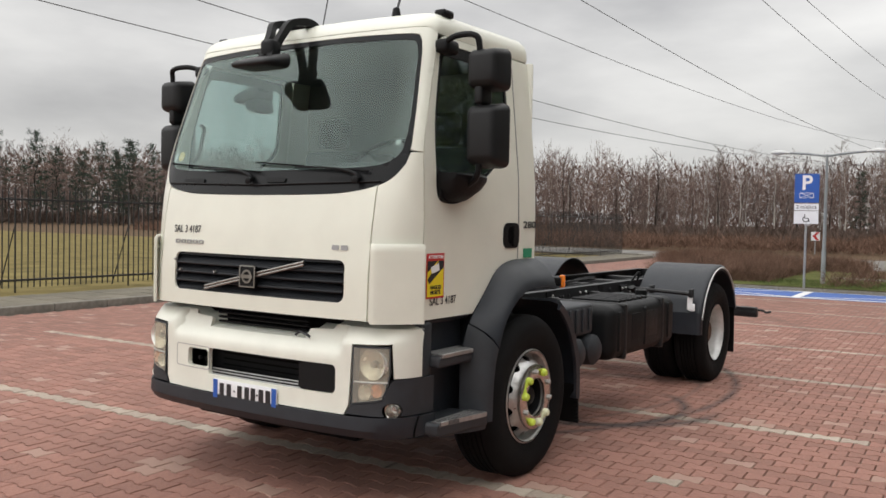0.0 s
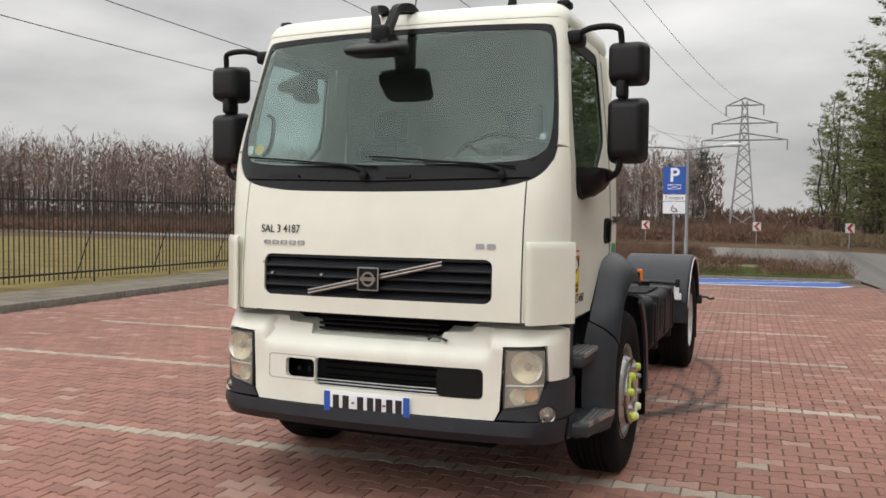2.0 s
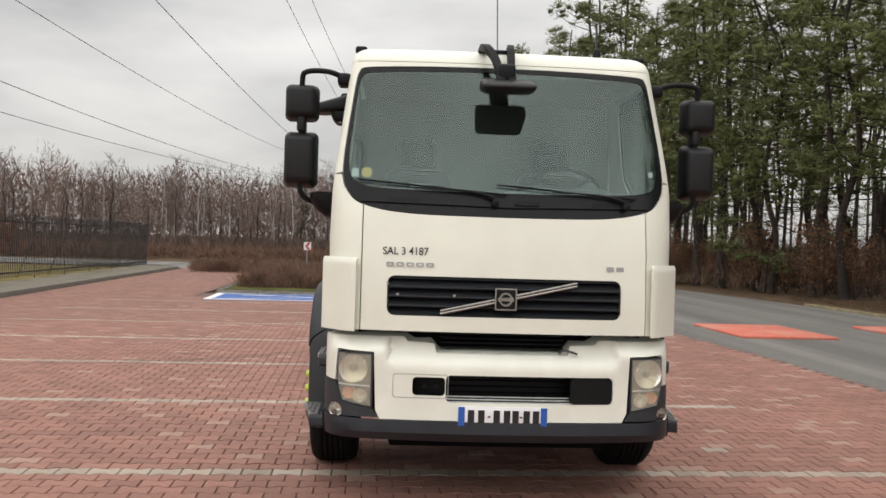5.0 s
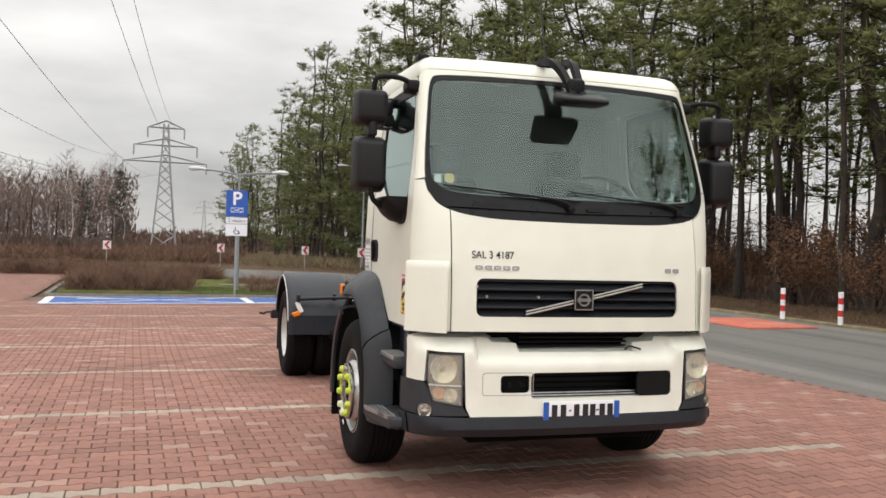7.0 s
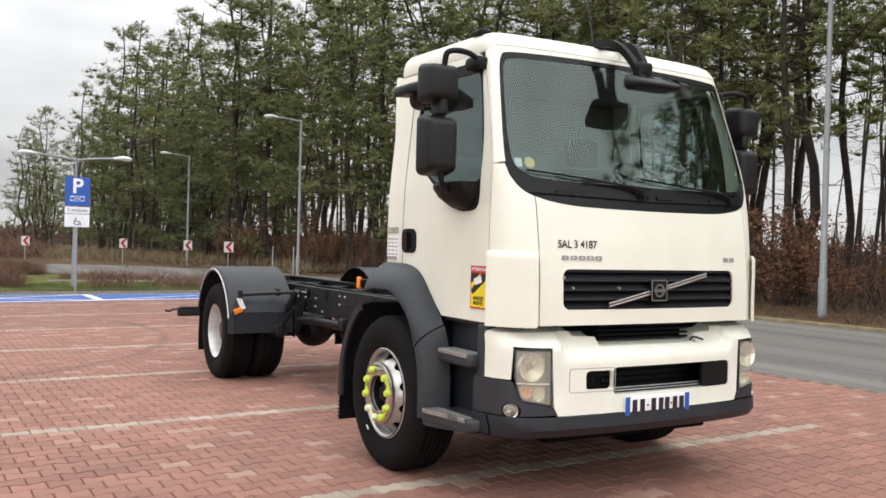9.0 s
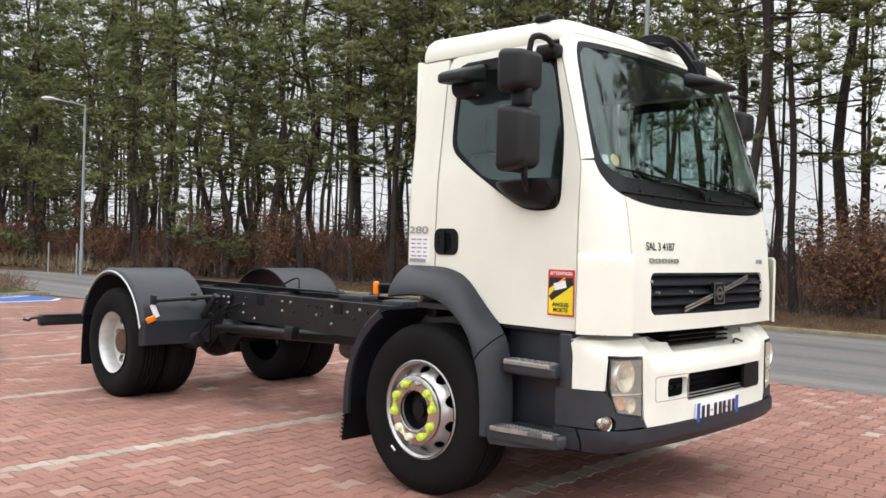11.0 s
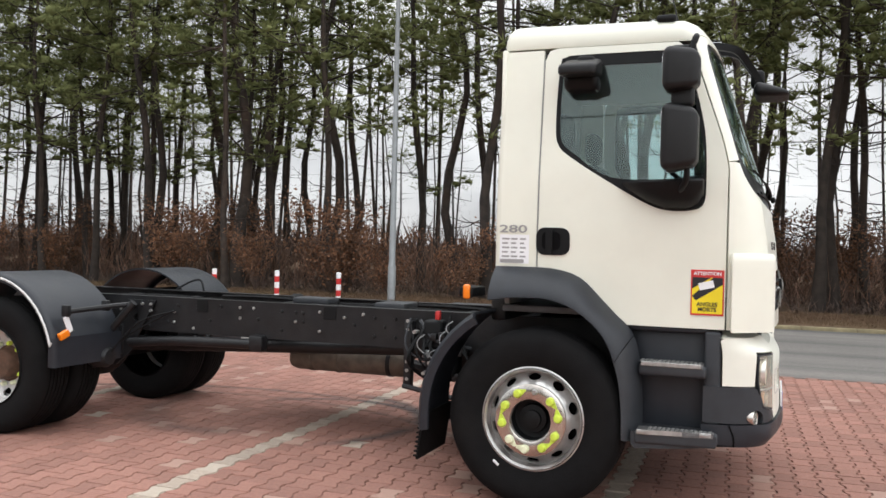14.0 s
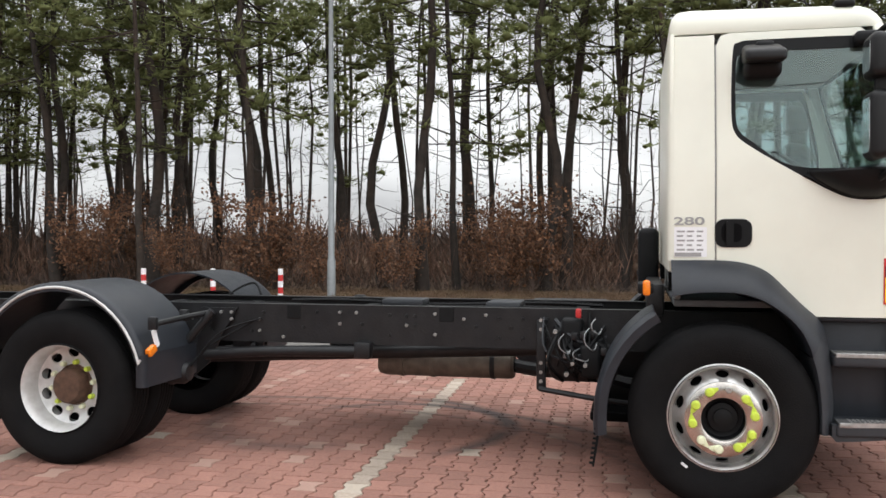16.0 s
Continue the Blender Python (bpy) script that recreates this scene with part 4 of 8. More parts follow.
part("aerial", tube([(-0.02, 0.62, 2.82), (-0.02, 0.70, 3.15), (-0.02, 0.82, 3.6)], 0.004, 6), M["ink"], roof)
part("aerial", tube([(0.62, 0.55, 2.81), (0.62, 0.56, 2.86), (0.63, 0.62, 3.05)], 0.007, 6), M["ink"], roof)
part("aerial_base", lathe([(0, 0), (0.03, 0), (0.02, 0.05), (0, 0.06)], 12, "z", (0.62, 0.55, 2.81)), M["plastic_dark"], roof)

# sides: door, rear quarter, window
win = smooth_line([(1.235, 2.56), (1.20, 2.612), (1.10, 2.622), (0.60, 2.622), (0.515, 2.60), (0.47, 2.45), (0.40, 2.15), (0.385, 1.85), (0.40, 1.745), (0.46, 1.712), (0.60, 1.712), (0.72, 1.755), (0.94, 1.882), (1.14, 2.01), (1.225, 2.09), (1.245, 2.22)], 4, True)
win = [tuple(p) for p in win]
w_glass = [tuple(p) for p in smooth_line([(1.215, 2.50), (1.19, 2.545), (1.10, 2.555), (0.61, 2.555), (0.535, 2.54), (0.480, 2.40), (0.414, 2.10), (0.407, 1.90), (0.60, 1.885), (0.92, 1.90), (1.12, 2.03), (1.205, 2.11), (1.222, 2.25)], 4, True)]
arch_top = [(0.80, 1.062), (0.86, 1.115), (0.955, 1.21), (1.03, 1.285), (1.10, 1.33), (1.20, 1.358), (1.325, 1.366)]
door_edge = [(0.272, 1.062)] + arch_top + [(1.325, 2.60), (1.30, 2.655), (1.25, 2.668), (0.56, 2.668), (0.525, 2.64)] + [(door_y(z) + 0.007, z) for z in (2.55, 2.4, 2.2, 2.1, 1.95, 1.6, 1.3)]
def side_w(s, y):
    """Half width of the door skin at the window sill."""
    return abs(shell(s * side_q(y, 1.82), 1.82).x)


for s in (1, -1):
    flip = (lambda p: p) if s > 0 else (lambda p: p[::-1])
    door = part("door", sheet(flip(door_edge), [win], side_skin(s), 0.03, 0.06, sgn=s), M["white"], truck)
    part("window_surround", sheet(flip(win), [w_glass], side_skin(s, -0.004), 0.012, 0.05, sgn=s), M["plastic_dark"], door, "black window seal and mirror foot")
    pane = part("window_pane", sheet(flip(w_glass), (), side_skin(s, -0.010), 0.004, 0.08, sgn=s), M["side_glass"], door)
    pane.visible_shadow = False
    foot = [(0.40, 1.74), (0.46, 1.718), (0.60, 1.718), (0.71, 1.758), (0.86, 1.845), (0.60, 1.875), (0.40, 1.88)]
    part("mirror_foot", sheet(flip(foot), (), side_skin(s, 0.02), 0.04, 0.05, sgn=s), M["plastic_dark"], door)
    b = bmesh.new()
    rows = []
    for y in np.linspace(0.395, 0.84, 16):
        low = float(np.interp(y, [0.395, 0.42, 0.47, 0.60, 0.70, 0.84], [1.80, 1.745, 1.712, 1.712, 1.752, 1.842]))
        top = 1.878 - 0.02 * (y - 0.395)
        out = 0.15 * max(0.0, 1 - abs((y - 0.56) / 0.285) ** 2.6) + 0.012
        w = side_w(s, y)
        rows.append([b.verts.new((s * (w + o * out), y, zz)) for o, zz in ((-0.4, top), (0.92, top), (1.0, top - 0.012), (0.97, top - 0.3 * (top - low)), (0.72, top - 0.66 * (top - low)), (0.35, top - 0.92 * (top - low)), (-0.4, low))])
    for p, q in zip(rows, rows[1:]):
        for j in range(7):
            b.faces.new((p[j], p[(j + 1) % 7], q[(j + 1) % 7], q[j]))
    b.faces.new(rows[0])
    b.faces.new(rows[-1][::-1])
    bmesh.ops.recalc_face_normals(b, faces=b.faces)
    part("mirror_pocket", b, M["plastic_dark"], door, smooth=40)
    quarter = [(1.335, 1.366), (REAR - 0.03, 1.366), (REAR - 0.03, 2.66), (1.335, 2.66)]
    part("rear_quarter", sheet(flip(quarter), (), side_skin(s), 0.03, 0.08, sgn=s), M["white"], truck)
    corner = bmesh.new()
    cols = []
    for z in np.linspace(1.366, 2.66, 9):
        w = half_w(z)
        cols.append([corner.verts.new((s * (w - 0.04 + 0.04 * math.cos(a)), REAR - 0.032 + 0.04 * math.sin(a), z)) for a in np.linspace(0, math.pi / 2, 5)])
    for a, c in zip(cols, cols[1:]):
        for j in range(4):
            corner.faces.new((a[j], a[j + 1], c[j + 1], c[j]))
    part("rear_corner", corner, M["white"], truck)
    # sunk handle
    hole = rounded(1.135, 1.445, 1.335, 1.605, 0.05)
    grip = part("door_handle", sheet(flip(hole), (), side_skin(s, 0.006), 0.02, 0.03, sgn=s), M["plastic_dark"], door)
    # flat black patch on the handle, painting the shade of a grip hollow
    part("handle_recess", sheet(flip(rounded(1.19, 1.475, 1.30, 1.58, 0.03)), (), side_skin(s, 0.008), 0.003, 0.03, sgn=s), M["black"], grip)
    part("handle_bar", sheet(flip(rounded(1.235, 1.455, 1.275, 1.595, 0.018)), (), side_skin(s, 0.022), 0.014, 0.03, sgn=s), M["plastic_dark"], grip)
    part("seam_rib", tube([shell(s * side_q(1.33, z), z, 0.002) for z in np.linspace(1.37, 2.6, 12)], 0.003, 4, per=1), M["greybar"], truck)
    # corner air deflector: a bent plate standing off the cab
    plan_line = smooth_line([(0.876, 0.018), (0.910, 0.034), (0.980, 0.104), (1.045, 0.180), (1.078, 0.222), (1.084, 0.237)], 6)
    def bent(u, z, s=s, line=plan_line):
        f = min(max(u, 0.0), 1.0) * (len(line) - 1)
        k = min(int(f), len(line) - 2)
        q = line[k].lerp(line[k + 1], f - k)
        tuck = 0.7 * max(0, z - 1.465)
        return (s * (q.x - tuck * 0.7), q.y + 0.03 * max(0, z - 1.40) + tuck * (1 - u), z)
    plate = part("air_deflector", sheet([(p0[0], p0[1]) for p0 in rounded(0.0, 1.052, 1.0, 1.482, 0.012)], (), bent, 0.012, 0.024, sgn=s), M["white"], truck, "cream-white corner air deflector")
    for z in (1.15, 1.40):
        part("deflector_mount", tube([(s * 0.945, 0.150, z), (s * 0.990, 0.114, z)], 0.012, 10, per=1), M["white"], plate)
part("rear_wall", rbox((-1.0, REAR - 0.03, 1.30), (1.0, REAR + 0.002, 2.67), 0.015), M["white"], truck)

# interior
part("cab_floor", rbox((-0.98, 0.20, 1.10), (0.98, REAR - 0.03, 1.14), 0.01), M["dash"], truck)
part("cab_lining", rbox((-0.96, REAR - 0.07, 1.14), (0.96, REAR - 0.035, 2.64), 0.01), M["lining"], truck)
part("headlining", rbox((-0.90, 0.42, 2.63), (0.90, REAR - 0.04, 2.655), 0.01), M["lining"], truck)
dash = sheet([(-0.95, 0.0), (0.95, 0.0), (0.95, 0.62), (-0.95, 0.62)], (), lambda u, v: (u, 0.13 + 0.05 * (u / 0.95) ** 2 + 0.62 * min(v, 0.44) / 0.62 + (0.02 if v > 0.44 else 0), 1.885 + 0.03 * math.sin(min(v, 0.44) / 0.44 * 3.14) + (0.03 if u > 0.1 else 0) * (v / 0.62) - (1.6 * (v - 0.44) if v > 0.44 else 0)), 0.02, 0.06)
dashboard = part("dashboard", dash, M["dash"], truck)
part("instrument_hood", rbox((0.22, 0.46, 1.86), (0.72, 0.62, 1.955), 0.04, 4), M["dash"], dashboard)
wheel_bm = lathe([(0.215 + 0.016 * math.cos(a), 0.016 * math.sin(a)) for a in np.linspace(0, 2 * math.pi, 9)[:-1]], 40, "z", close=True)
for a in (0.5, 2.64, 4.71):
    tube([(0, 0, -0.02), (0.20 * math.cos(a), 0.20 * math.sin(a), 0)], 0.014, 6, wheel_bm, per=1)
merge(wheel_bm, lathe([(0, 0.01), (0.07, 0.005), (0.08, -0.03), (0, -0.04)], 16, "z"))
wheel_bm.transform(pose(0.47, 0.64, 1.97, 40, 0, 0))
part("steering_wheel", wheel_bm, M["plastic_dark"], truck)
for x in (0.47, -0.50):
    b = rbox((x - 0.25, 0.78, 1.40), (x + 0.25, 1.28, 1.56), 0.06, 4)
    rbox((x - 0.24, 1.20, 1.50), (x + 0.24, 1.36, 2.10), 0.06, 4, b, Matrix.Translation((0, 0.02, 0)))
    rbox((x - 0.13, 1.26, 2.12), (x + 0.13, 1.36, 2.34), 0.05, 4, b)
    part("seat", b, M["seat"], truck)
part("grab_handle", tube([(-0.92, 0.42, 2.22), (-0.87, 0.40, 2.18), (-0.87, 0.36, 2.02), (-0.92, 0.36, 1.97)], 0.014, 8), M["plastic_dark"], truck)

# grille
part("grille_back", sheet(rounded(-0.72, 1.13, 0.72, 1.405, 0.05), (), skin(-0.075), 0.01, 0.08), M["plastic_dark"], truck)
PITCH = 0.0545
grille = part("grille", sheet(rounded(-0.697, 1.147, 0.697, 1.389, 0.045), [rounded(-0.683, 1.161 + PITCH * k, 0.683, 1.204 + PITCH * k, 0.016) for k in range(4)], skin(-0.012), 0.05, 0.05), M["grille"], truck, "black slatted radiator grille")
for k in range(3):
    part("slat", tube([shell(q, 1.2095 + PITCH * k, -0.006) for q in np.linspace(-0.683, 0.683, 24)], 0.008, 6, per=1), M["grille"], grille)
part("slat", tube([shell(q, 1.155, -0.008) for q in np.linspace(-0.65, 0.65, 24)], 0.006, 6, per=1), M["grille"], grille)
for k in range(4):
    z = 1.182 + PITCH * k
    b = sheet(rounded(-0.683, z - 0.018, 0.683, z + 0.014, 0.008, 2), (), lambda q, zz, z0=z: shell(q, zz, -0.030 - 0.9 * (zz - z0)), 0.006, 0.1)
    part("slat", b, M["grille"], grille)
bar = bmesh.new()
for d in (-0.0085, 0.0085):
    tube([shell(x, 1.262 + 0.225 * x + d, 0.010) for x in np.linspace(-0.38, 0.42, 9)], 0.0072, 6, bar, per=1)
part("diagonal_bar", bar, M["dark_steel"], grille)
badge = part("badge", sheet(rounded(-0.062, 1.20, 0.062, 1.325, 0.006, 2), (), skin(0.022), 0.02, 0.04), M["plastic_dark"], grille, "square dark badge with a ring")
part("badge_frame", sheet(rounded(-0.064, 1.198, 0.064, 1.327, 0.006, 2), [rounded(-0.056, 1.206, 0.056, 1.319, 0.004, 2)], skin(0.025), 0.004, 0.04), M["dark_steel"], badge)
ringy = [(0.040 * math.cos(a), 1.262 + 0.040 * math.sin(a)) for a in np.linspace(0, 2 * math.pi, 25)[:-1]]
ringi = [(0.029 * math.cos(a), 1.262 + 0.029 * math.sin(a)) for a in np.linspace(0, 2 * math.pi, 25)[:-1]]
part("badge_ring", sheet(ringy, [ringi], skin(0.028), 0.005, 0.03), M["dark_steel"], badge)
part("badge_band", sheet(rounded(-0.046, 1.252, 0.046, 1.272, 0.002, 2), (), skin(0.029), 0.005, 0.03), M["dark_steel"], badge)
for x, z in ((-0.69, 1.335), (-0.63, 1.275), (-0.30, 1.275)):
    part("screw", lathe([(0, -0.01), (0.008, -0.01), (0.008, 0.01), (0, 0.01)], 10, "y", shell(x, z, 0.0)), M["steel"], grille)


def on_front(q, z, out=0.003):
    p, e = shell(q, z, out), 0.01
    right = (shell(q + e, z, out) - shell(q - e, z, out)).normalized()
    up = (shell(q, z + e, out) - shell(q, z - e, out)).normalized()
    n = right.cross(up).normalized()
    return Matrix(((right.x, up.x, n.x, p.x), (right.y, up.y, n.y, p.y), (right.z, up.z, n.z, p.z), (0, 0, 0, 1)))


def on_side(s, y, z, out=0.003):
    p = shell(s * side_q(y, z), z, out)
    up = Vector((0, 0, 1))
    right = Vector((0, 1, 0)) if s > 0 else Vector((0, -1, 0))
    n = right.cross(up)
    return Matrix(((right.x, up.x, n.x, p.x), (right.y, up.y, n.y, p.y), (right.z, up.z, n.z, p.z), (0, 0, 0, 1)))


words("SAL 3 4187", 0.064, on_front(-0.590, 1.525), M["ink"], hood, squeeze=0.90, bold=0.0004)
for k in range(5):
    w = 0.045
    x = -0.70 + 0.058 * k
    part("maker_mark", sheet(rounded(x, 1.437, x + w, 1.462, 0.006, 2), [rounded(x + 0.011, 1.445, x + w - 0.011, 1.454, 0.002, 2)], skin(0.007), 0.006, 0.03), M["steel"], hood, "chrome maker's mark, plain blocks")
for x0, x1 in ((0.60, 0.645), (0.66, 0.705)):
    part("model_mark", sheet(rounded(x0, 1.439, x1, 1.466, 0.005, 2), (), skin(0.005), 0.004, 0.03), M["greybar"], hood, "small grey model mark, plain blocks")

# blind-spot warning labels on both doors
for s, y0, z0 in ((-1, 0.366, 1.262), (1, 0.385, 1.305)):
    base = on_side(s, y0, z0, 0.003)
    def flat(w, h, cx, cz, mt, dz, name, parent):
        b = bmesh.new()
        b.faces.new([b.verts.new((cx + a * w / 2, cz + c * h / 2, dz)) for a, c in ((-1, -1), (1, -1), (1, 1), (-1, 1))])
        b.transform(base)
        return part(name, b, mt, parent, smooth=0)
    b = rbox((-0.0875, -0.125, -0.001), (0.0875, 0.125, 0.001), 0.0, 1)
    b.transform(base)
    label = part("warning_label", b, M["red"], truck, "red-edged yellow blind-spot warning label")
    flat(0.160, 0.198, 0, -0.016, M["yellow"], 0.0018, "label_field", label)
    b = bmesh.new()
    for pts in ([(-0.08, 0.083), (0.02, 0.083), (-0.08, 0.02)], [(0.03, 0.083), (0.08, 0.083), (0.08, 0.045), (-0.06, -0.045), (-0.08, -0.02)]):
        b.faces.new([b.verts.new((x, z, 0.0026)) for x, z in pts])
    b.transform(base)
    part("label_mark", b, M["ink"], label, smooth=0)
    b = rbox((-0.035, 0.02, 0.0032), (0.045, 0.06, 0.0036), 0.0, 1, None, Matrix.Rotation(0.25, 4, "Z"))
    b.transform(base)
    part("label_vehicle", b, M["paper"], label, smooth=0)
    put = lambda x, z: base @ Matrix.Translation((x, z, 0.0032))
    words("ATTENTION", 0.026, put(0, 0.104), M["paper"], label, squeeze=1.0, bold=0.0006)
    words("ANGLES", 0.030, put(0, -0.065), M["ink"], label, squeeze=1.0, bold=0.0008)
    words("MORTS", 0.030, put(0, -0.093), M["ink"], label, squeeze=1.0, bold=0.0008)
words("SAL 3 4187", 0.064, on_side(1, 0.472, 1.16), M["ink"], truck, squeeze=0.90, bold=0.0004)
for s in (1, -1):
    words("280", 0.062, on_side(s, 1.475, 1.592, 0.004), M["greybar"] if s < 0 else M["ink"], truck, squeeze=1.85, bold=0.001)
plate_side = on_side(-1, 1.468, 1.475, 0.002)
b = bmesh.new()
b.faces.new([b.verts.new((x, z, 0)) for x, z in ((-0.09, -0.085), (0.09, -0.085), (0.09, 0.085), (-0.09, 0.085))])
b.transform(plate_side)
data_plate = part("data_label", b, M["paper"], truck, "pale data label with unreadable print", smooth=0)
for k in range(5):
    for x0, x1 in ((-0.075, -0.03), (-0.02, 0.02), (0.035, 0.07)):
        b = bmesh.new()
        z = 0.06 - 0.026 * k
        b.faces.new([b.verts.new((x, zz, 0.001)) for x, zz in ((x0, z - 0.005), (x1 - 0.01 * (k % 2), z - 0.005), (x1 - 0.01 * (k % 2), z + 0.005), (x0, z + 0.005))])
        b.transform(plate_side)
        part("print_bar", b, M["greybar"], data_plate, smooth=0)
b = bmesh.new()
b.faces.new([b.verts.new((x, z, 0.0015)) for x, z in ((-0.086, -0.082), (0.06, -0.082), (0.06, -0.060), (-0.086, -0.060))])
b.transform(plate_side)
part("grey_patch", b, M["greybar"], data_plate, smooth=0)
b = bmesh.new()
b.faces.new([b.verts.new((x, z, 0.001)) for x, z in ((-0.06, -0.03), (0.06, -0.03), (0.06, 0.03), (-0.06, 0.03))])
b.transform(on_side(1, 1.46, 1.41, 0.003))
part("green_label", b, M["green"], truck, smooth=0)

# ---- bumper, lamps and steps ----
REAR_AXLE = 5.48
b_front = table([(0.40, 0.03), (0.48, -0.035), (0.56, -0.022), (0.70, -0.018), (0.862, -0.016), (0.880, -0.006), (0.93, 0.045), (0.985, 0.078), (1.03, 0.100)])
b_ear = table([(0.40, 0.03), (0.48, -0.035), (0.56, -0.022), (0.70, -0.018), (0.935, -0.014), (0.955, -0.004), (0.985, 0.026), (1.03, 0.075)])


def bump(q, z, out=0.0):
    a, s = abs(q), (1 if q >= 0 else -1)
    ear = min(1.0, max(0.0, (a - 0.655) / 0.035))
    fy, w, dy = b_front(z) + (b_ear(z) - b_front(z)) * ear * ear * (3 - 2 * ear), 1.055, 0.34
    bow = lambda x: 0.055 * (abs(x) / 0.85) ** 2.5
    if a <= 0.85:
        x, y, nx, ny = a, fy + bow(a), 0.14 * a, -1.0
    elif a < 1.20:
        t = (a - 0.85) / 0.35
        p0, p1, p2 = (0.85, fy + bow(0.85)), (w - 0.01, fy + bow(0.85) + 0.035), (w, dy)
        x = (1 - t) ** 2 * p0[0] + 2 * t * (1 - t) * p1[0] + t * t * p2[0]
        y = (1 - t) ** 2 * p0[1] + 2 * t * (1 - t) * p1[1] + t * t * p2[1]
        nx, ny = t, t - 1
    else:
        x, y, nx, ny = w, dy + a - 1.20, 1.0, 0.0
    n = math.hypot(nx, ny)
    return Vector((s * (x + out * nx / n), y + out * ny / n, z))


def bumper_at(out=0.0):
    return lambda q, z: bump(q, z, out)


air_hole = rounded(-0.335, 0.652, 0.655, 0.812, 0.03)
tow_hole = rounded(-0.53, 0.688, -0.338, 0.797, 0.025)
half = [(0, 0.548), (0.715, 0.548), (0.742, 0.60), (0.757, 0.935), (0.985, 0.945), (1.00, 0.758), (1.155, 0.758), (1.155, 1.0), (1.13, 1.018), (0.580, 1.02), (0.562, 0.992), (0.405, 0.985), (0.392, 0.932), (0, 0.93)]
bumper = part("bumper", sheet(both(half), [air_hole, tow_hole], bumper_at(), 0.03, 0.028), M["bumper_white"], truck, "cream-white front bumper")
shelf = bmesh.new()
cols = []
for q in np.linspace(-1.15, 1.15, 47):
    top = 1.02 if abs(q) > 0.57 else 0.985 if abs(q) > 0.40 else 0.932
    p = bump(q, top)
    cols.append([shelf.verts.new(p + Vector((0, -0.001, -0.004))), shelf.verts.new((p.x * 0.93, p.y + 0.12, top + 0.025))])
for a, c in zip(cols, cols[1:]):
    shelf.faces.new((a[0], c[0], c[1], a[1]))
part("bumper_top", shelf, M["bumper_white"], bumper, smooth=50)
part("tow_cover_edge", sheet(rounded(-0.645, 0.675, -0.32, 0.815, 0.02), [rounded(-0.641, 0.679, -0.324, 0.811, 0.018)], bumper_at(0.0015), 0.004, 0.03), M["greybar"], bumper)
for x in (-0.46, -0.39):
    part("bolt", lathe([(0, -0.01), (0.012, -0.01), (0.012, 0.01), (0, 0.01)], 10, "y", bump(x, 0.735, -0.04)), M["plastic_dark"], bumper)
part("bumper_back", sheet(rounded(-0.70, 0.60, 0.70, 0.90, 0.02), (), bumper_at(-0.16), 0.01, 0.08), M["plastic_dark"], truck)
part("intake_flap", sheet(rounded(0.40, 0.655, 0.652, 0.809, 0.03), (), bumper_at(-0.004), 0.02, 0.04), M["plastic_dark"], bumper, "smooth black flap")
for k in range(3):
    part("intake_bar", tube([bump(q, 0.655 + 0.014 * k, -0.02 - 0.012 * k) for q in np.linspace(-0.34, 0.44, 9)], 0.0045, 6, per=1), M["steel"], bumper)
for k in range(3):
    part("intake_slat", tube([bump(q, 0.70 + 0.035 * k, -0.12) for q in np.linspace(-0.33, 0.42, 9)], 0.005, 5, per=1), M["black"], bumper)
part("latch_hook", tube([bump(0.33, 0.945, 0.02), bump(0.36, 0.965, 0.03), bump(0.41, 0.955, 0.03), bump(0.44, 0.945, 0.03)], 0.007, 6), M["ink"], bumper)
# radiator slats in the gap over the bumper; near-black panel behind paints its shade
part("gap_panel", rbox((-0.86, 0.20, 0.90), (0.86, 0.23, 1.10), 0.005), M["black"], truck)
for k in range(4):
    part("cooler_slat", rbox((-0.37, 0.095, 0.958 + 0.027 * k), (0.37, 0.125, 0.970 + 0.027 * k), 0.004, 1), M["plastic_dark"], truck)

# lower valance and corner pieces
valance_half = [(0, 0.425), (0.72, 0.425), (1.0, 0.43), (1.24, 0.44), (1.24, 0.545), (1.0, 0.552), (0.72, 0.546), (0, 0.546)]
part("valance", sheet(both(valance_half), (), bumper_at(0.014), 0.05, 0.05), M["fender"], truck, "scuffed black lower valance")
under = bmesh.new()
cols = []
for q in np.linspace(-1.2, 1.2, 41):
    p = bump(q, 0.428, 0.01)
    cols.append([under.verts.new(p), under.verts.new((p.x * 0.9, p.y + 0.10, 0.40)), under.verts.new((p.x * 0.88, p.y + 0.2, 0.46))])
for a, c in zip(cols, cols[1:]):
    for j in range(2):
        under.faces.new((a[j], c[j], c[j + 1], a[j + 1]))
part("valance_underside", under, M["plastic_dark"], truck, smooth=60)
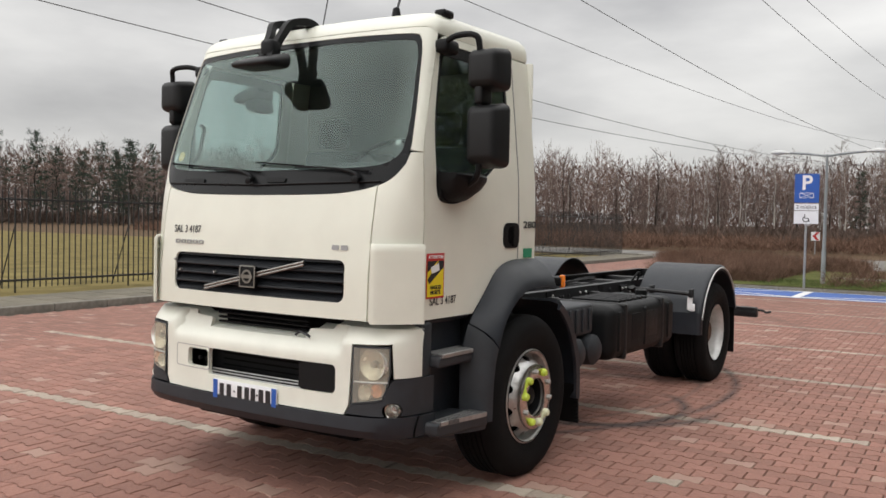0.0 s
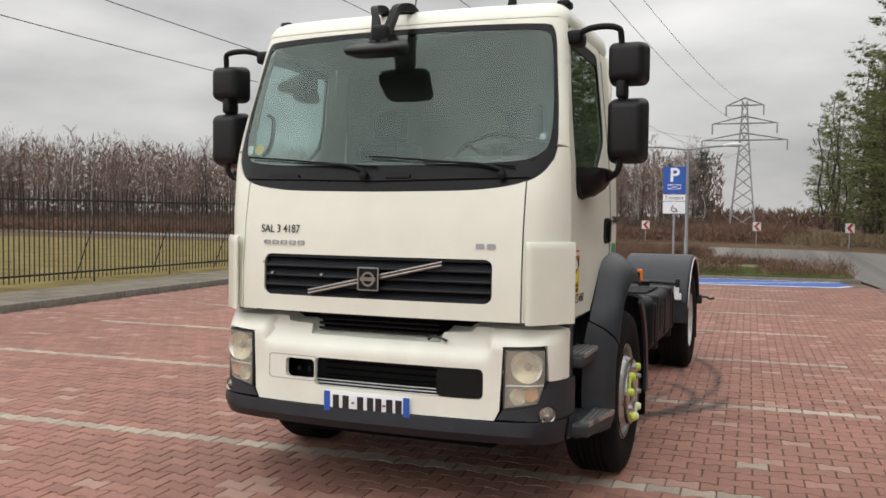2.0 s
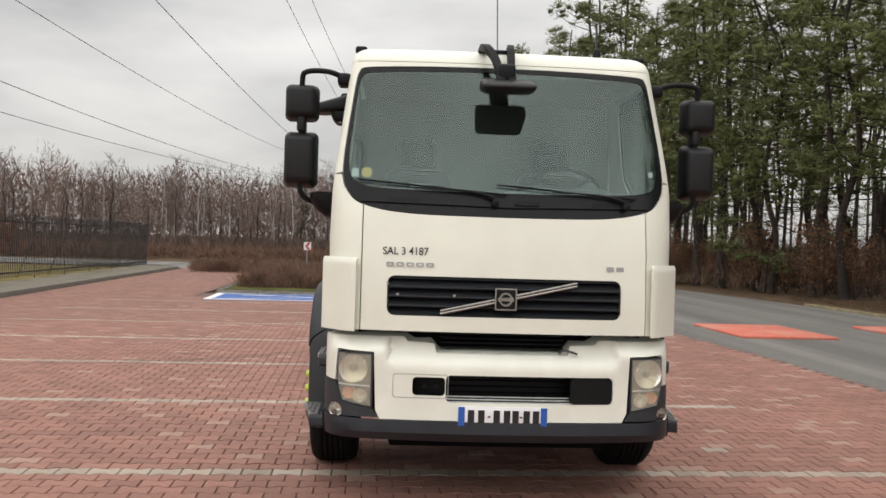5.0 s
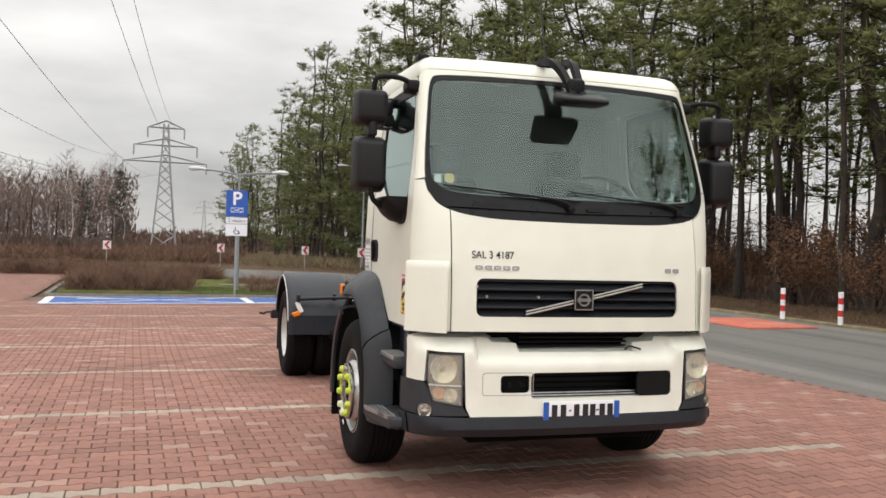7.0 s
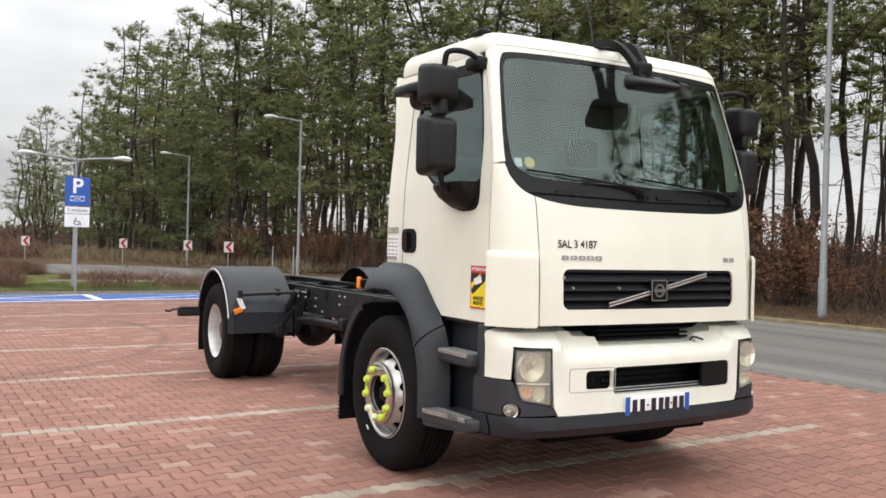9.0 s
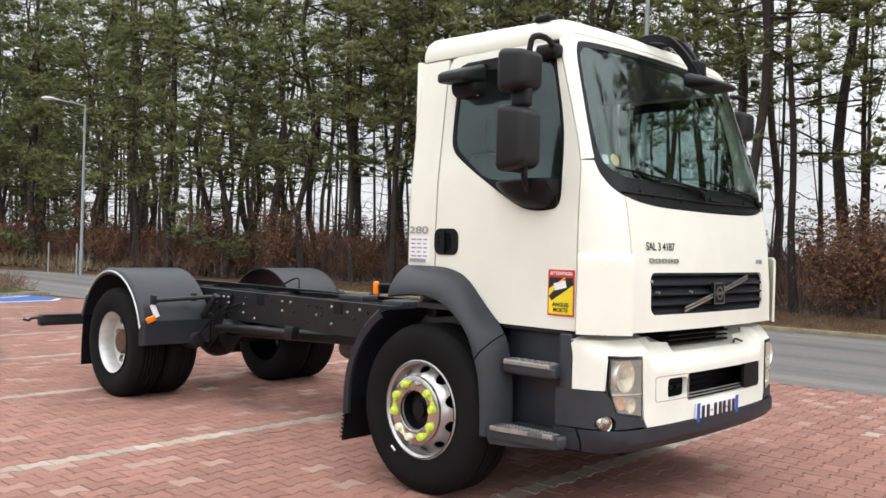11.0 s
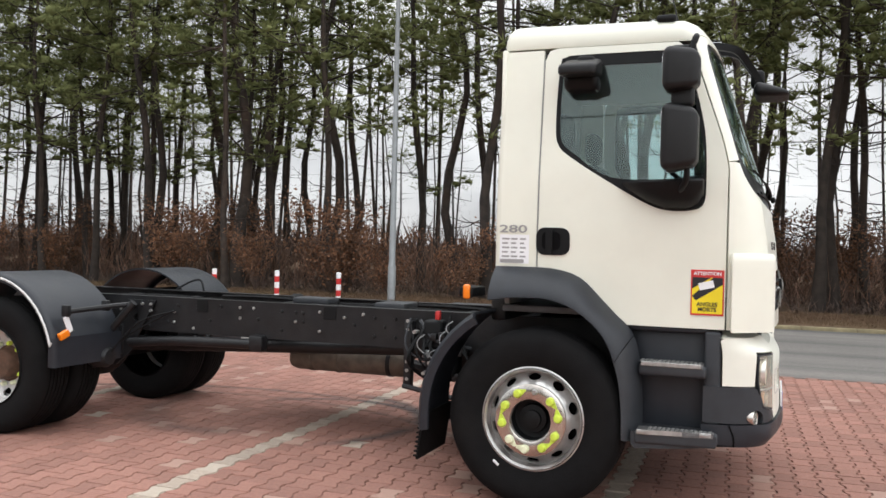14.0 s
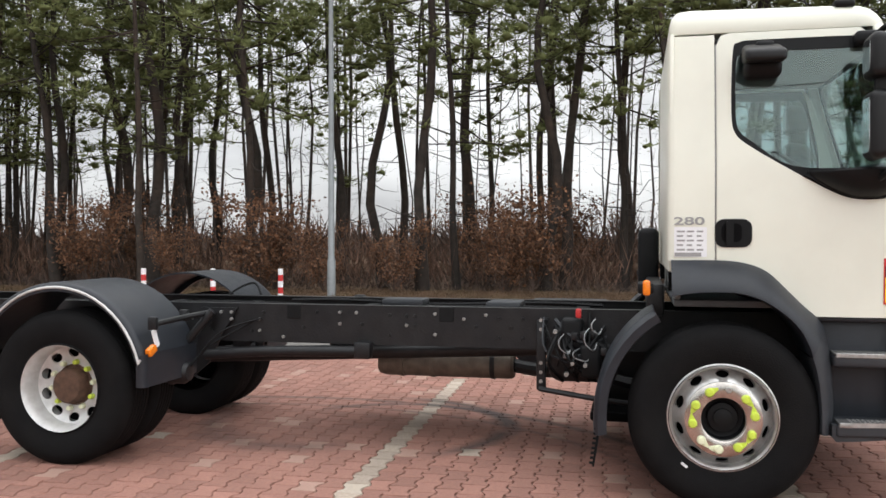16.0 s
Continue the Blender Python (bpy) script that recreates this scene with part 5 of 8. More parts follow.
for s in (1, -1):
    fog_q = 0.995
    fog_ring = [(fog_q + 0.056 * math.cos(a), 0.585 + 0.044 * math.sin(a)) for a in np.linspace(0, 2 * math.pi, 21)[:-1]]
    corner = [(0.728, 0.556), (1.235, 0.556), (1.235, 0.752), (1.005, 0.752), (0.985, 0.74), (0.963, 0.70), (0.942, 0.636), (0.76, 0.603)]
    mir = lambda pts: [(s * q, z) for q, z in pts]
    piece = part("bumper_corner", sheet(mir(corner), [mir(fog_ring)], bumper_at(0.004), 0.03, 0.04), M["plastic"], truck)
    c = bump(s * fog_q, 0.585, -0.01)
    n = (bump(s * fog_q, 0.585, 0.05) - c).normalized() * 0.45 + Vector((0, -0.55, 0))
    turn = n.to_track_quat("Z", "Y").to_matrix().to_4x4()
    b = lathe([(0.0, -0.045), (0.02, -0.040), (0.036, -0.018), (0.038, 0.006), (0.042, 0.009), (0.044, 0.004), (0.044, -0.03)], 24, "z")
    b.transform(Matrix.Translation(c) @ turn)
    fog = part("fog_lamp", b, M["chrome"], truck)
    b = lathe([(0.0, 0.010), (0.025, 0.007), (0.038, 0.001)], 24, "z")
    b.transform(Matrix.Translation(c) @ turn)
    part("fog_lens", b, M["fog_glass"], fog).visible_shadow = False
    part("corner_seam", tube([bump(s * (1.10 + 0.03 * k), 0.432 + 0.118 * k, 0.0165) for k in np.linspace(0, 1, 5)], 0.005, 5, per=1), M["black"], truck)
    # headlamp
    head_out = [(0.771, 0.618), (0.935, 0.648), (0.955, 0.70), (0.974, 0.78), (0.970, 0.922), (0.772, 0.918)]
    edge = [(0.762, 0.606), (0.940, 0.638), (0.963, 0.70), (0.982, 0.78), (0.978, 0.930), (0.763, 0.926)]
    head = part("headlamp", sheet(mir(head_out), (), bumper_at(-0.055), 0.01, 0.03), M["lamp_housing"], truck, "clouded twin headlamp")
    part("headlamp_rim", sheet(mir(edge), [mir(head_out)], bumper_at(0.004), 0.06, 0.03), M["plastic"], head)
    for qq, zz, r, mt in ((0.876, 0.832, 0.084, M["reflector"]), (0.902, 0.690, 0.036, M["lamp_amber"]), (0.836, 0.676, 0.042, M["reflector"])):
        c = bump(s * qq, zz, -0.025)
        n = (bump(s * qq, zz, 0.05) - c).normalized() * 0.35 + Vector((0, -0.65, 0))
        b = lathe([(0.0, -0.02), (r * 0.55, -0.012), (r * 0.9, 0.01), (r, 0.016), (r, -0.02)], 24, "z")
        b.transform(Matrix.Translation(c) @ n.to_track_quat("Z", "Y").to_matrix().to_4x4())
        part("lamp_bowl", b, mt, head)
        if r > 0.05:
            b = lathe([(0.0, 0.012), (r * 0.2, 0.010), (r * 0.24, -0.01)], 16, "z")
            b.transform(Matrix.Translation(c) @ n.to_track_quat("Z", "Y").to_matrix().to_4x4())
            part("bulb_cap", b, M["steel"], head)
    lens = part("headlamp_lens", sheet(mir(head_out), (), bumper_at(0.006), 0.003, 0.03), M["lens"], head)
    lens.visible_shadow = False
    part("lens_divider", tube([bump(s * q, 0.735 + 0.03 * (q - 0.85), 0.0) for q in np.linspace(0.775, 0.965, 8)], 0.007, 6, per=1), M["steel"], head)

    # step well
    well = part("step_well", rbox((s * 0.90, 0.34, 0.43), (s * 0.96, 0.80, 1.06), 0.01), M["fender"], truck)
    part("step_cheek", rbox((s * 0.84, 0.285, 0.44), (s * 1.046, 0.375, 1.050), 0.018, 3), M["plastic"], well)
    part("well_floor", rbox((s * 0.84, 0.36, 0.415), (s * 1.06, 0.76, 0.44), 0.01), M["plastic_dark"], well)
    part("well_top", rbox((s * 0.84, 0.36, 1.035), (s * 1.02, 0.80, 1.06), 0.01), M["fender"], well)
    for z, x1, y0 in ((0.867, 1.105, 0.355), (0.508, 1.212, 0.290)):
        st = part("step", rbox((s * 0.85, y0, z - 0.075), (s * x1, 0.72, z - 0.006), 0.018, 3), M["plastic"], well)
        tread = rbox((s * (x1 - 0.12), y0 + 0.02, z - 0.024), (s * (x1 + 0.002), 0.71, z + 0.003), 0.003, 1)
        edge = rbox((s * (x1 - 0.006), y0 + 0.03, z - 0.020), (s * (x1 + 0.008), 0.705, z + 0.0045), 0.003, 1)
        studs = bmesh.new()
        for i in range(14):
            for j in range(4):
                rbox((-0.009, -0.0035, 0), (0.009, 0.0035, 0.004), 0, 1, studs, pose(s * (x1 - 0.105 + 0.028 * j), y0 + 0.04 + 0.024 * i, z + 0.003, 0, 0, 45 if (i + j) % 2 else -45))
        if z < 0.6:
            bmesh.ops.delete(studs, geom=[v for v in studs.verts if abs(v.co.x) > 1.138 + 0.062 * min(1, max(0, (v.co.y - 0.36) / 0.30))], context="VERTS")
            for v, more in [(v, 0.005) for v in tread.verts] + [(v, 0.0) for v in st.data.vertices]:
                reach = more + 1.145 + 0.062 * min(1, max(0, (v.co.y - 0.36) / 0.30))
                if abs(v.co.x) > reach:
                    v.co.x = s * reach
            for v in edge.verts:
                v.co.x += s * (0.013 + 1.132 + 0.062 * min(1, max(0, (v.co.y - 0.36) / 0.30)) - x1)
            bmesh.ops.subdivide_edges(edge, edges=[e for e in edge.edges if abs(e.verts[0].co.y - e.verts[1].co.y) > 0.2], cuts=8)
            for v in edge.verts:
                if 0.39 < v.co.y < 0.69:
                    inner = abs(v.co.x) < 1.140 + 0.062 * min(1, max(0, (v.co.y - 0.36) / 0.30))
                    v.co.x = s * (1.138 + (0.0 if inner else 0.014) + 0.062 * min(1, max(0, (v.co.y - 0.36) / 0.30)))
        part("tread_plate", tread, M["alu"], st)
        part("tread_studs", studs, M["steel"], st, smooth=0)
        part("tread_edge", edge, M["steel"], st, "bright worn tread edge")
    skirt = sheet([(0.30, 0.425), (0.72, 0.405), (0.74, 0.43), (0.74, 0.495), (0.30, 0.50)], (), lambda y, z, s=s: (s * (1.078 + 0.115 * math.sin(min(1, max(0, (y - 0.28) / 0.42)) * 1.5)), y, z), 0.05, 0.04, sgn=s)
    part("step_skirt", skirt, M["plastic"], well)

    # cab wheel-arch flare
    rim_out = smooth_line([(1.575, 1.372), (1.32, 1.372), (1.20, 1.362), (1.10, 1.334), (1.03, 1.29), (0.955, 1.215), (0.86, 1.12), (0.795, 1.06), (0.745, 0.98), (0.712, 0.80), (0.70, 0.60), (0.70, 0.42)], 4)
    rim_in = smooth_line([(1.575, 1.175), (1.45, 1.195), (1.33, 1.20), (1.22, 1.195), (1.10, 1.16), (0.99, 1.09), (0.91, 1.01), (0.86, 0.92), (0.835, 0.84), (0.81, 0.74), (0.795, 0.60), (0.79, 0.44)], 4)
    b = bmesh.new()
    rows = []
    for i, (p, r) in enumerate(zip(rim_out, rim_in)):
        low = min(1, max(0, (1.0 - p.y) / 0.15))
        x_in, x_out = 1.050 - 0.02 * low, 1.212 - 0.004 * low
        row = []
        for k, f in enumerate((0, 0.12, 0.35, 0.65, 0.9, 1.0)):
            bulge = x_in + (x_out - x_in) * math.sin(f * math.pi / 2) ** 0.8
            row.append(b.verts.new((s * bulge, p.x + (r.x - p.x) * f, p.y + (r.y - p.y) * f)))
        row.append(b.verts.new((s * (x_out - 0.03), r.x + 0.006, r.y - 0.004)))
        row.append(b.verts.new((s * (x_out - 0.42), r.x + 0.01, r.y - 0.0)))
        rows.append(row)
    lower = bmesh.new()
    for a, c in zip(rows, rows[1:]):
        if a[0].co.z > 1.02:
            for j in range(len(a) - 1):
                b.faces.new((a[j], a[j + 1], c[j + 1], c[j]))
        else:
            ends = [[lower.verts.new((v.co.x - s * 0.007, v.co.y, v.co.z - (0.006 if r is a and a[0].co.z > 0.99 else 0))) for v in r] for r in (a, c)]
            for j in range(len(a) - 1):
                lower.faces.new((ends[0][j], ends[0][j + 1], ends[1][j + 1], ends[1][j]))
    bmesh.ops.remove_doubles(lower, verts=lower.verts, dist=0.0005)
    bmesh.ops.delete(b, geom=[v for v in b.verts if not v.link_faces], context="VERTS")
    part("step_panel", lower, M["plastic"], well)
    part("wheel_arch", b, M["fender"], truck, "dark grey plastic wheel-arch flare", smooth=60)
    # flat liner sheet, coloured near black for the shade inside the arch
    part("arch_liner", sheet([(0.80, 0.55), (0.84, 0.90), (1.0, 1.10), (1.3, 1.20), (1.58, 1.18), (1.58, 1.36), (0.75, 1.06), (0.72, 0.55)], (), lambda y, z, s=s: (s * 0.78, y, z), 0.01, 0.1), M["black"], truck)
    # rear half of the mudguard, fixed to the chassis
    b = bmesh.new()
    rows = []
    for a in np.linspace(58, -10, 15):
        ca, sa = math.cos(radians(a)), math.sin(radians(a))
        R = 0.705 + 0.01 * max(0, -a / 10)
        row = []
        for x, dr in ((0.70, 0.0), (1.14, 0.0), (1.19, -0.008), (1.215, -0.03), (1.21, -0.075), (1.19, -0.078), (1.19, -0.035), (1.13, -0.018), (0.70, -0.018)):
            row.append(b.verts.new((s * x, 1.30 + (R + dr) * ca, 0.50 + (R + dr) * sa)))
        rows.append(row)
    for a, c in zip(rows, rows[1:]):
        for j in range(len(a)):
            b.faces.new((a[j], a[(j + 1) % len(a)], c[(j + 1) % len(a)], c[j]))
    b.faces.new(rows[0])
    b.faces.new(rows[-1])
    part("mudguard", b, M["fender"], truck, smooth=45)
    flap = [(0.72, 0.20), (1.19, 0.20), (1.20, 0.48), (0.72, 0.48)]
    part("mud_flap", sheet(flap, (), lambda x, z, s=s: (s * x, 1.972 + 0.14 * (0.48 - z), z), 0.012, 0.05), M["rubber"], truck)
    for k in range(9):
        part("flap_rib", rbox((s * 1.175, 1.960 + 0.14 * (0.26 - 0.028 * k), 0.215 + 0.028 * k), (s * 1.197, 1.990 + 0.14 * (0.26 - 0.028 * k), 0.226 + 0.028 * k), 0.003, 1), M["rubber"], truck)
    # side marker lamp on its stalk
    stalk = part("marker_stalk", rbox((s * 0.95, 1.67, 1.185), (s * 1.19, 1.76, 1.245), 0.012, 2), M["plastic_dark"], truck)
    part("marker_lens", rbox((s * 1.168, 1.69, 1.175), (s * 1.205, 1.732, 1.262), 0.014, 3), M["orange"], stalk)

# number plate: unreadable bars
plate = part("number_plate", rbox((-0.262, -0.036, 0.523), (0.262, -0.026, 0.637), 0.006, 2), M["paper"], truck, "white number plate with blue ends and dark bars")
for x0, x1, mt in ((-0.260, -0.222, M["blue"]), (0.222, 0.260, M["blue"])):
    part("plate_band", rbox((x0, -0.0385, 0.525), (x1, -0.0365, 0.635), 0.001, 1), mt, plate)
for x in (-0.185, -0.125, -0.035, 0.025, 0.075, 0.140, 0.195):
    part("plate_bar", rbox((x - 0.019, -0.0385, 0.543), (x + 0.019, -0.0365, 0.617), 0.004, 1), M["ink"], plate)
for x in (-0.08, 0.108):
    part("plate_bar", rbox((x - 0.008, -0.0385, 0.574), (x + 0.008, -0.0365, 0.584), 0.002, 1), M["ink"], plate)

# ---- mirrors ----
for s in (1, -1):
    arm = tube([(s * 0.985, 0.50, 2.60), (s * 1.10, 0.46, 2.635), (s * 1.235, 0.44, 2.625), (s * 1.262, 0.455, 2.56), (s * 1.262, 0.47, 2.3), (s * 1.262, 0.47, 1.95), (s * 1.25, 0.475, 1.865), (s * 1.20, 0.50, 1.825), (s * 1.12, 0.53, 1.80)], 0.017, 10)
    mirror_arm = part("mirror_arm", arm, M["plastic_dark"], truck)
    part("arm_bracket", rbox((s * 0.955, 0.455, 2.555), (s * 1.045, 0.60, 2.635), 0.025, 3), M["plastic_dark"], mirror_arm)
    part("arm_cover", rbox((s * 1.235, 0.44, 2.25), (s * 1.29, 0.56, 2.36), 0.02, 3), M["mirror_shell"], mirror_arm)
    mx = 1.267 if s < 0 else 1.290
    for z0, z1 in ((2.325, 2.560), (1.905, 2.262)):
        b = rbox((s * (mx - 0.108), 0.415, z0), (s * (mx + 0.108), 0.600, z1), 0.042, 5)
        for v in b.verts:
            f = (v.co.y - 0.415) / 0.18
            k = 0.80 + 0.20 * min(1, f * 1.8)
            v.co.x = s * mx + (v.co.x - s * mx) * k
            v.co.z = (z0 + z1) / 2 + (v.co.z - (z0 + z1) / 2) * k
        h = part("mirror_housing", b, M["mirror_shell"], truck)
        g = sheet(rounded(s * mx - 0.074, z0 + 0.036, s * mx + 0.074, z1 - 0.036, 0.03), (), lambda x, z: (x, 0.6015, z), 0.001, 0.08, sgn=-1)
        part("mirror_glass", g, M["mirror"], h)
b = rbox((-1.225, 0.975, 2.455), (-1.00, 1.195, 2.580), 0.035, 4)
for v in b.verts:
    f = (v.co.x + 1.225) / 0.225
    v.co.z = 2.455 + (v.co.z - 2.455) * (0.5 + 0.5 * f) + 0.012 * f
kerb_mirror = part("kerb_mirror", b, M["mirror_shell"], truck, "black kerb mirror over the door window")
b = rbox((-1.12, 0.985, 2.385), (-0.985, 1.185, 2.49), 0.04, 5)
for v in b.verts:
    v.co.x += 0.3 * max(0, 2.45 - v.co.z)
part("kerb_mirror_bowl", b, M["plastic_dark"], kerb_mirror)
part("kerb_mirror_arm", rbox((-1.06, 1.02, 2.54), (-0.95, 1.12, 2.60), 0.02, 3), M["plastic_dark"], kerb_mirror)
part("kerb_mirror_glass", rbox((-1.07, 1.0, 2.391), (-1.005, 1.15, 2.396), 0.002, 1), M["mirror"], kerb_mirror)
b = bmesh.new()
for x in (-0.14, 0.04):
    line = smooth_line([(x, 0.50, 2.785), (x * 0.95, 0.42, 2.812), (x * 0.8 - 0.01, 0.29, 2.785), (-0.03 + (x + 0.05) * 0.55, 0.22, 2.71), (-0.02 + (x + 0.05) * 0.40, 0.16, 2.615), (-0.015 + (x + 0.05) * 0.38, 0.125, 2.555)], 5)
    rows = []
    for i, q in enumerate(line):
        d = (line[min(i + 1, len(line) - 1)] - line[max(i - 1, 0)]).normalized()
        n = d.cross(Vector((1, 0, 0))).normalized()
        wd = 0.024 - 0.005 * i / len(line)
        rows.append([b.verts.new(q + Vector((c * 0.021, 0, 0)) + n * e * wd) for c, e in ((-1, -1), (1, -1), (1, 1), (-1, 1))])
    for r0, r1 in zip(rows, rows[1:]):
        for j in range(4):
            b.faces.new((r0[j], r0[(j + 1) % 4], r1[(j + 1) % 4], r1[j]))
    b.faces.new(rows[0]), b.faces.new(rows[-1])
rbox((-0.16, 0.43, 2.785), (0.06, 0.50, 2.812), 0.010, 2, b)
rbox((-0.07, 0.115, 2.555), (0.04, 0.20, 2.665), 0.025, 3, b)
front_arm = part("front_mirror_arm", b, M["plastic_dark"], truck)
b = rbox((-0.180, -0.035, 2.465), (0.160, 0.175, 2.57), 0.045, 5)
for v in b.verts:
    f = (v.co.y + 0.035) / 0.21
    v.co.z = 2.480 + (v.co.z - 2.465) * (0.35 + 0.65 * f)
    v.co.x = -0.01 + (v.co.x + 0.01) * (0.92 + 0.08 * f)
part("front_mirror", b, M["mirror_shell"], front_arm)

# ---- wheels ----
def tyre_bm(width, x_out, s):
    w = width
    prof = [(0.288, 0.0), (0.300, 0.012), (0.36, -0.012), (0.43, -0.016), (0.475, -0.006), (0.500, 0.018), (0.512, 0.040)]
    rows = [(r, d) for r, d in prof]
    tread = []
    n = 6
    for k in range(n):
        a = 0.040 + (w - 0.08) * k / n
        c = 0.040 + (w - 0.08) * (k + 1) / n
        tread += [(0.515, a + 0.006), (0.515, c - 0.006)] + ([(0.502, c - 0.004), (0.502, c + 0.004)] if k < n - 1 else [])
    rows += tread + [(r, w - d) for r, d in reversed(prof)]
    return lathe([(r, s * (x_out - d)) for r, d in rows], 72, "x")


def disc(s, depth_fn, hole_r, hand_r, hand_w, hand_h, r_in, r_out):
    ring = lambda r, n=60: [(r * math.cos(a), r * math.sin(a)) for a in np.linspace(0, 2 * math.pi, n + 1)[:-1]]
    holes = [ring(r_in, 40)]
    for k in range(10):
        a = 2 * math.pi * (k + 0.5) / 10
        e = [(hand_h * math.cos(t), hand_w * math.sin(t)) for t in np.linspace(0, 2 * math.pi, 15)[:-1]]
        holes.append([((hand_r + u) * math.cos(a) - v * math.sin(a), (hand_r + u) * math.sin(a) + v * math.cos(a)) for u, v in e])
    return sheet(ring(r_out, 72), holes, lambda u, v: (s * depth_fn(math.hypot(u, v)), u, v), 0.012, 0.025, sgn=s)


def front_wheel(s):
    x = 1.165
    depth = table([(0.09, x + 0.042), (0.20, x + 0.040), (0.212, x + 0.030), (0.23, x - 0.012), (0.262, x - 0.045), (0.275, x - 0.05)])
    wheel = part("wheel", disc(s, depth, 0.1, 0.242, 0.038, 0.020, 0.118, 0.275), M["silver"], truck, "silver steel wheel with lime nut indicators", smooth=50)
    part("tyre", tyre_bm(0.295, x + 0.018, s), M["rubber"], wheel)
    rim = lathe([(0.262, s * (x - 0.10)), (0.270, s * (x - 0.03)), (0.276, s * (x + 0.002)), (0.292, s * (x + 0.014)), (0.300, s * (x + 0.010)), (0.300, s * (x - 0.02))], 72, "x")
    part("rim", rim, M["silver"], wheel)
    part("trim_ring", lathe([(0.118, s * (x + 0.028)), (0.120, s * (x + 0.056)), (0.128, s * (x + 0.060)), (0.195, s * (x + 0.058)), (0.205, s * (x + 0.052)), (0.206, s * (x + 0.035))], 60, "x"), M["chrome"], wheel, "polished steel ring round the nuts")
    # flat near-black disc: the dark behind the wheel openings is in its colour
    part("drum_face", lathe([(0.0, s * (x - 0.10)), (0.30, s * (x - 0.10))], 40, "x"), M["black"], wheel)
    part("hub", lathe([(0.118, s * (x + 0.03)), (0.112, s * (x - 0.03)), (0.085, s * (x - 0.035)), (0.080, s * (x - 0.005)), (0.052, s * (x + 0.0)), (0.050, s * (x + 0.020)), (0.03, s * (x + 0.026)), (0.0, s * (x + 0.026))], 32, "x"), M["plastic_dark"], wheel, "dark greasy hub cap")
    for k in range(10):
        a = 2 * math.pi * (k + 0.75) / 10
        c = (s * (x + 0.046), 0.165 * math.cos(a), 0.165 * math.sin(a))
        nut = part("wheel_nut", lathe([(0.017, 0), (0.017, s * 0.03), (0.012, s * 0.036), (0, s * 0.036)], 6, "x", c), M["steel"], wheel)
        if k == 2 or (s > 0 and k in (0, 5, 9)):
            continue
        way = a + (1.57 if k % 2 else -1.57)
        b = lathe([(0.0, s * 0.045), (0.018, s * 0.043), (0.025, s * 0.03), (0.025, s * 0.005)], 14, "x", c)
        t = bmesh.new()
        tip = [(-0.021, 0.010), (0.021, 0.010), (0.005, 0.052), (-0.005, 0.052)]
        lo = [t.verts.new((s * 0.006, u, v)) for u, v in tip]
        hi = [t.verts.new((s * 0.022, u, v)) for u, v in tip]
        t.faces.new(lo), t.faces.new(hi)
        for i in range(4):
            t.faces.new((lo[i], lo[(i + 1) % 4], hi[(i + 1) % 4], hi[i]))
        t.transform(Matrix.Translation(c) @ Matrix.Rotation(way - math.pi / 2, 4, "X"))
        merge(b, t)
        part("nut_indicator", b, M["lime_pale"] if k in (7, 8) else M["lime"], wheel)
    if s < 0:
        part("chalk_mark", rbox((s * (x + 0.024), -0.021, -0.007), (s * (x + 0.032), 0.021, 0.007), 0.002, 1, None, Matrix.Translation((0, 0.205, -0.268)) @ Matrix.Rotation(0.65, 4, "X")), M["paper"], wheel)
    wheel.location = (0, 1.30, 0.505)
    return wheel


def rear_wheel(s):
    x = 1.135
    depth = table([(0.09, x - 0.155), (0.20, x - 0.155), (0.23, x - 0.145), (0.262, x - 0.125), (0.275, x - 0.12)])
    wheel = part("wheel", disc(s, depth, 0.1, 0.218, 0.040, 0.030, 0.14, 0.268), M["rim_white"], truck, "pale grey twin rear wheel with a rusty hub", smooth=50)
    part("tyre", tyre_bm(0.285, x + 0.015, s), M["rubber"], wheel)
    part("inner_tyre", tyre_bm(0.285, x - 0.315, s), M["rubber"], wheel)
    part("rim", lathe([(0.262, s * (x - 0.28)), (0.258, s * (x - 0.16)), (0.262, s * (x - 0.06)), (0.276, s * (x - 0.01)), (0.293, s * (x + 0.008)), (0.300, s * (x + 0.002)), (0.300, s * (x - 0.03))], 72, "x"), M["rim_white"], wheel)
    # same near-black disc, giving the deep rear rim its shade by colour
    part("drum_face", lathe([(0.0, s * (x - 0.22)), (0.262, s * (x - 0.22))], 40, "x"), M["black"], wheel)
    part("hub", lathe([(0.140, s * (x - 0.16)), (0.122, s * (x - 0.15)), (0.116, s * (x - 0.085)), (0.100, s * (x - 0.065)), (0.040, s * (x - 0.060)), (0.0, s * (x - 0.060))], 32, "x"), M["rust"], wheel, "rusty brown hub end")
    for k in range(10):
        a = 2 * math.pi * (k + 0.75) / 10
        c = (s * (x - 0.155), 0.158 * math.cos(a), 0.158 * math.sin(a))
        nut = part("wheel_nut", lathe([(0.017, 0), (0.017, s * 0.035), (0.0, s * 0.036)], 6, "x", c), M["steel"], wheel)
        b = lathe([(0.0, s * 0.042), (0.014, s * 0.040), (0.018, s * 0.028), (0.018, s * 0.005)], 14, "x", c)
        part("nut_indicator", b, M["lime"] if k in (2, 3, 5, 8) else M["lime_pale"], wheel)
    wheel.location = (0, REAR_AXLE, 0.505)
    return wheel


for s in (1, -1):
    front_wheel(s)
    rear_wheel(s)

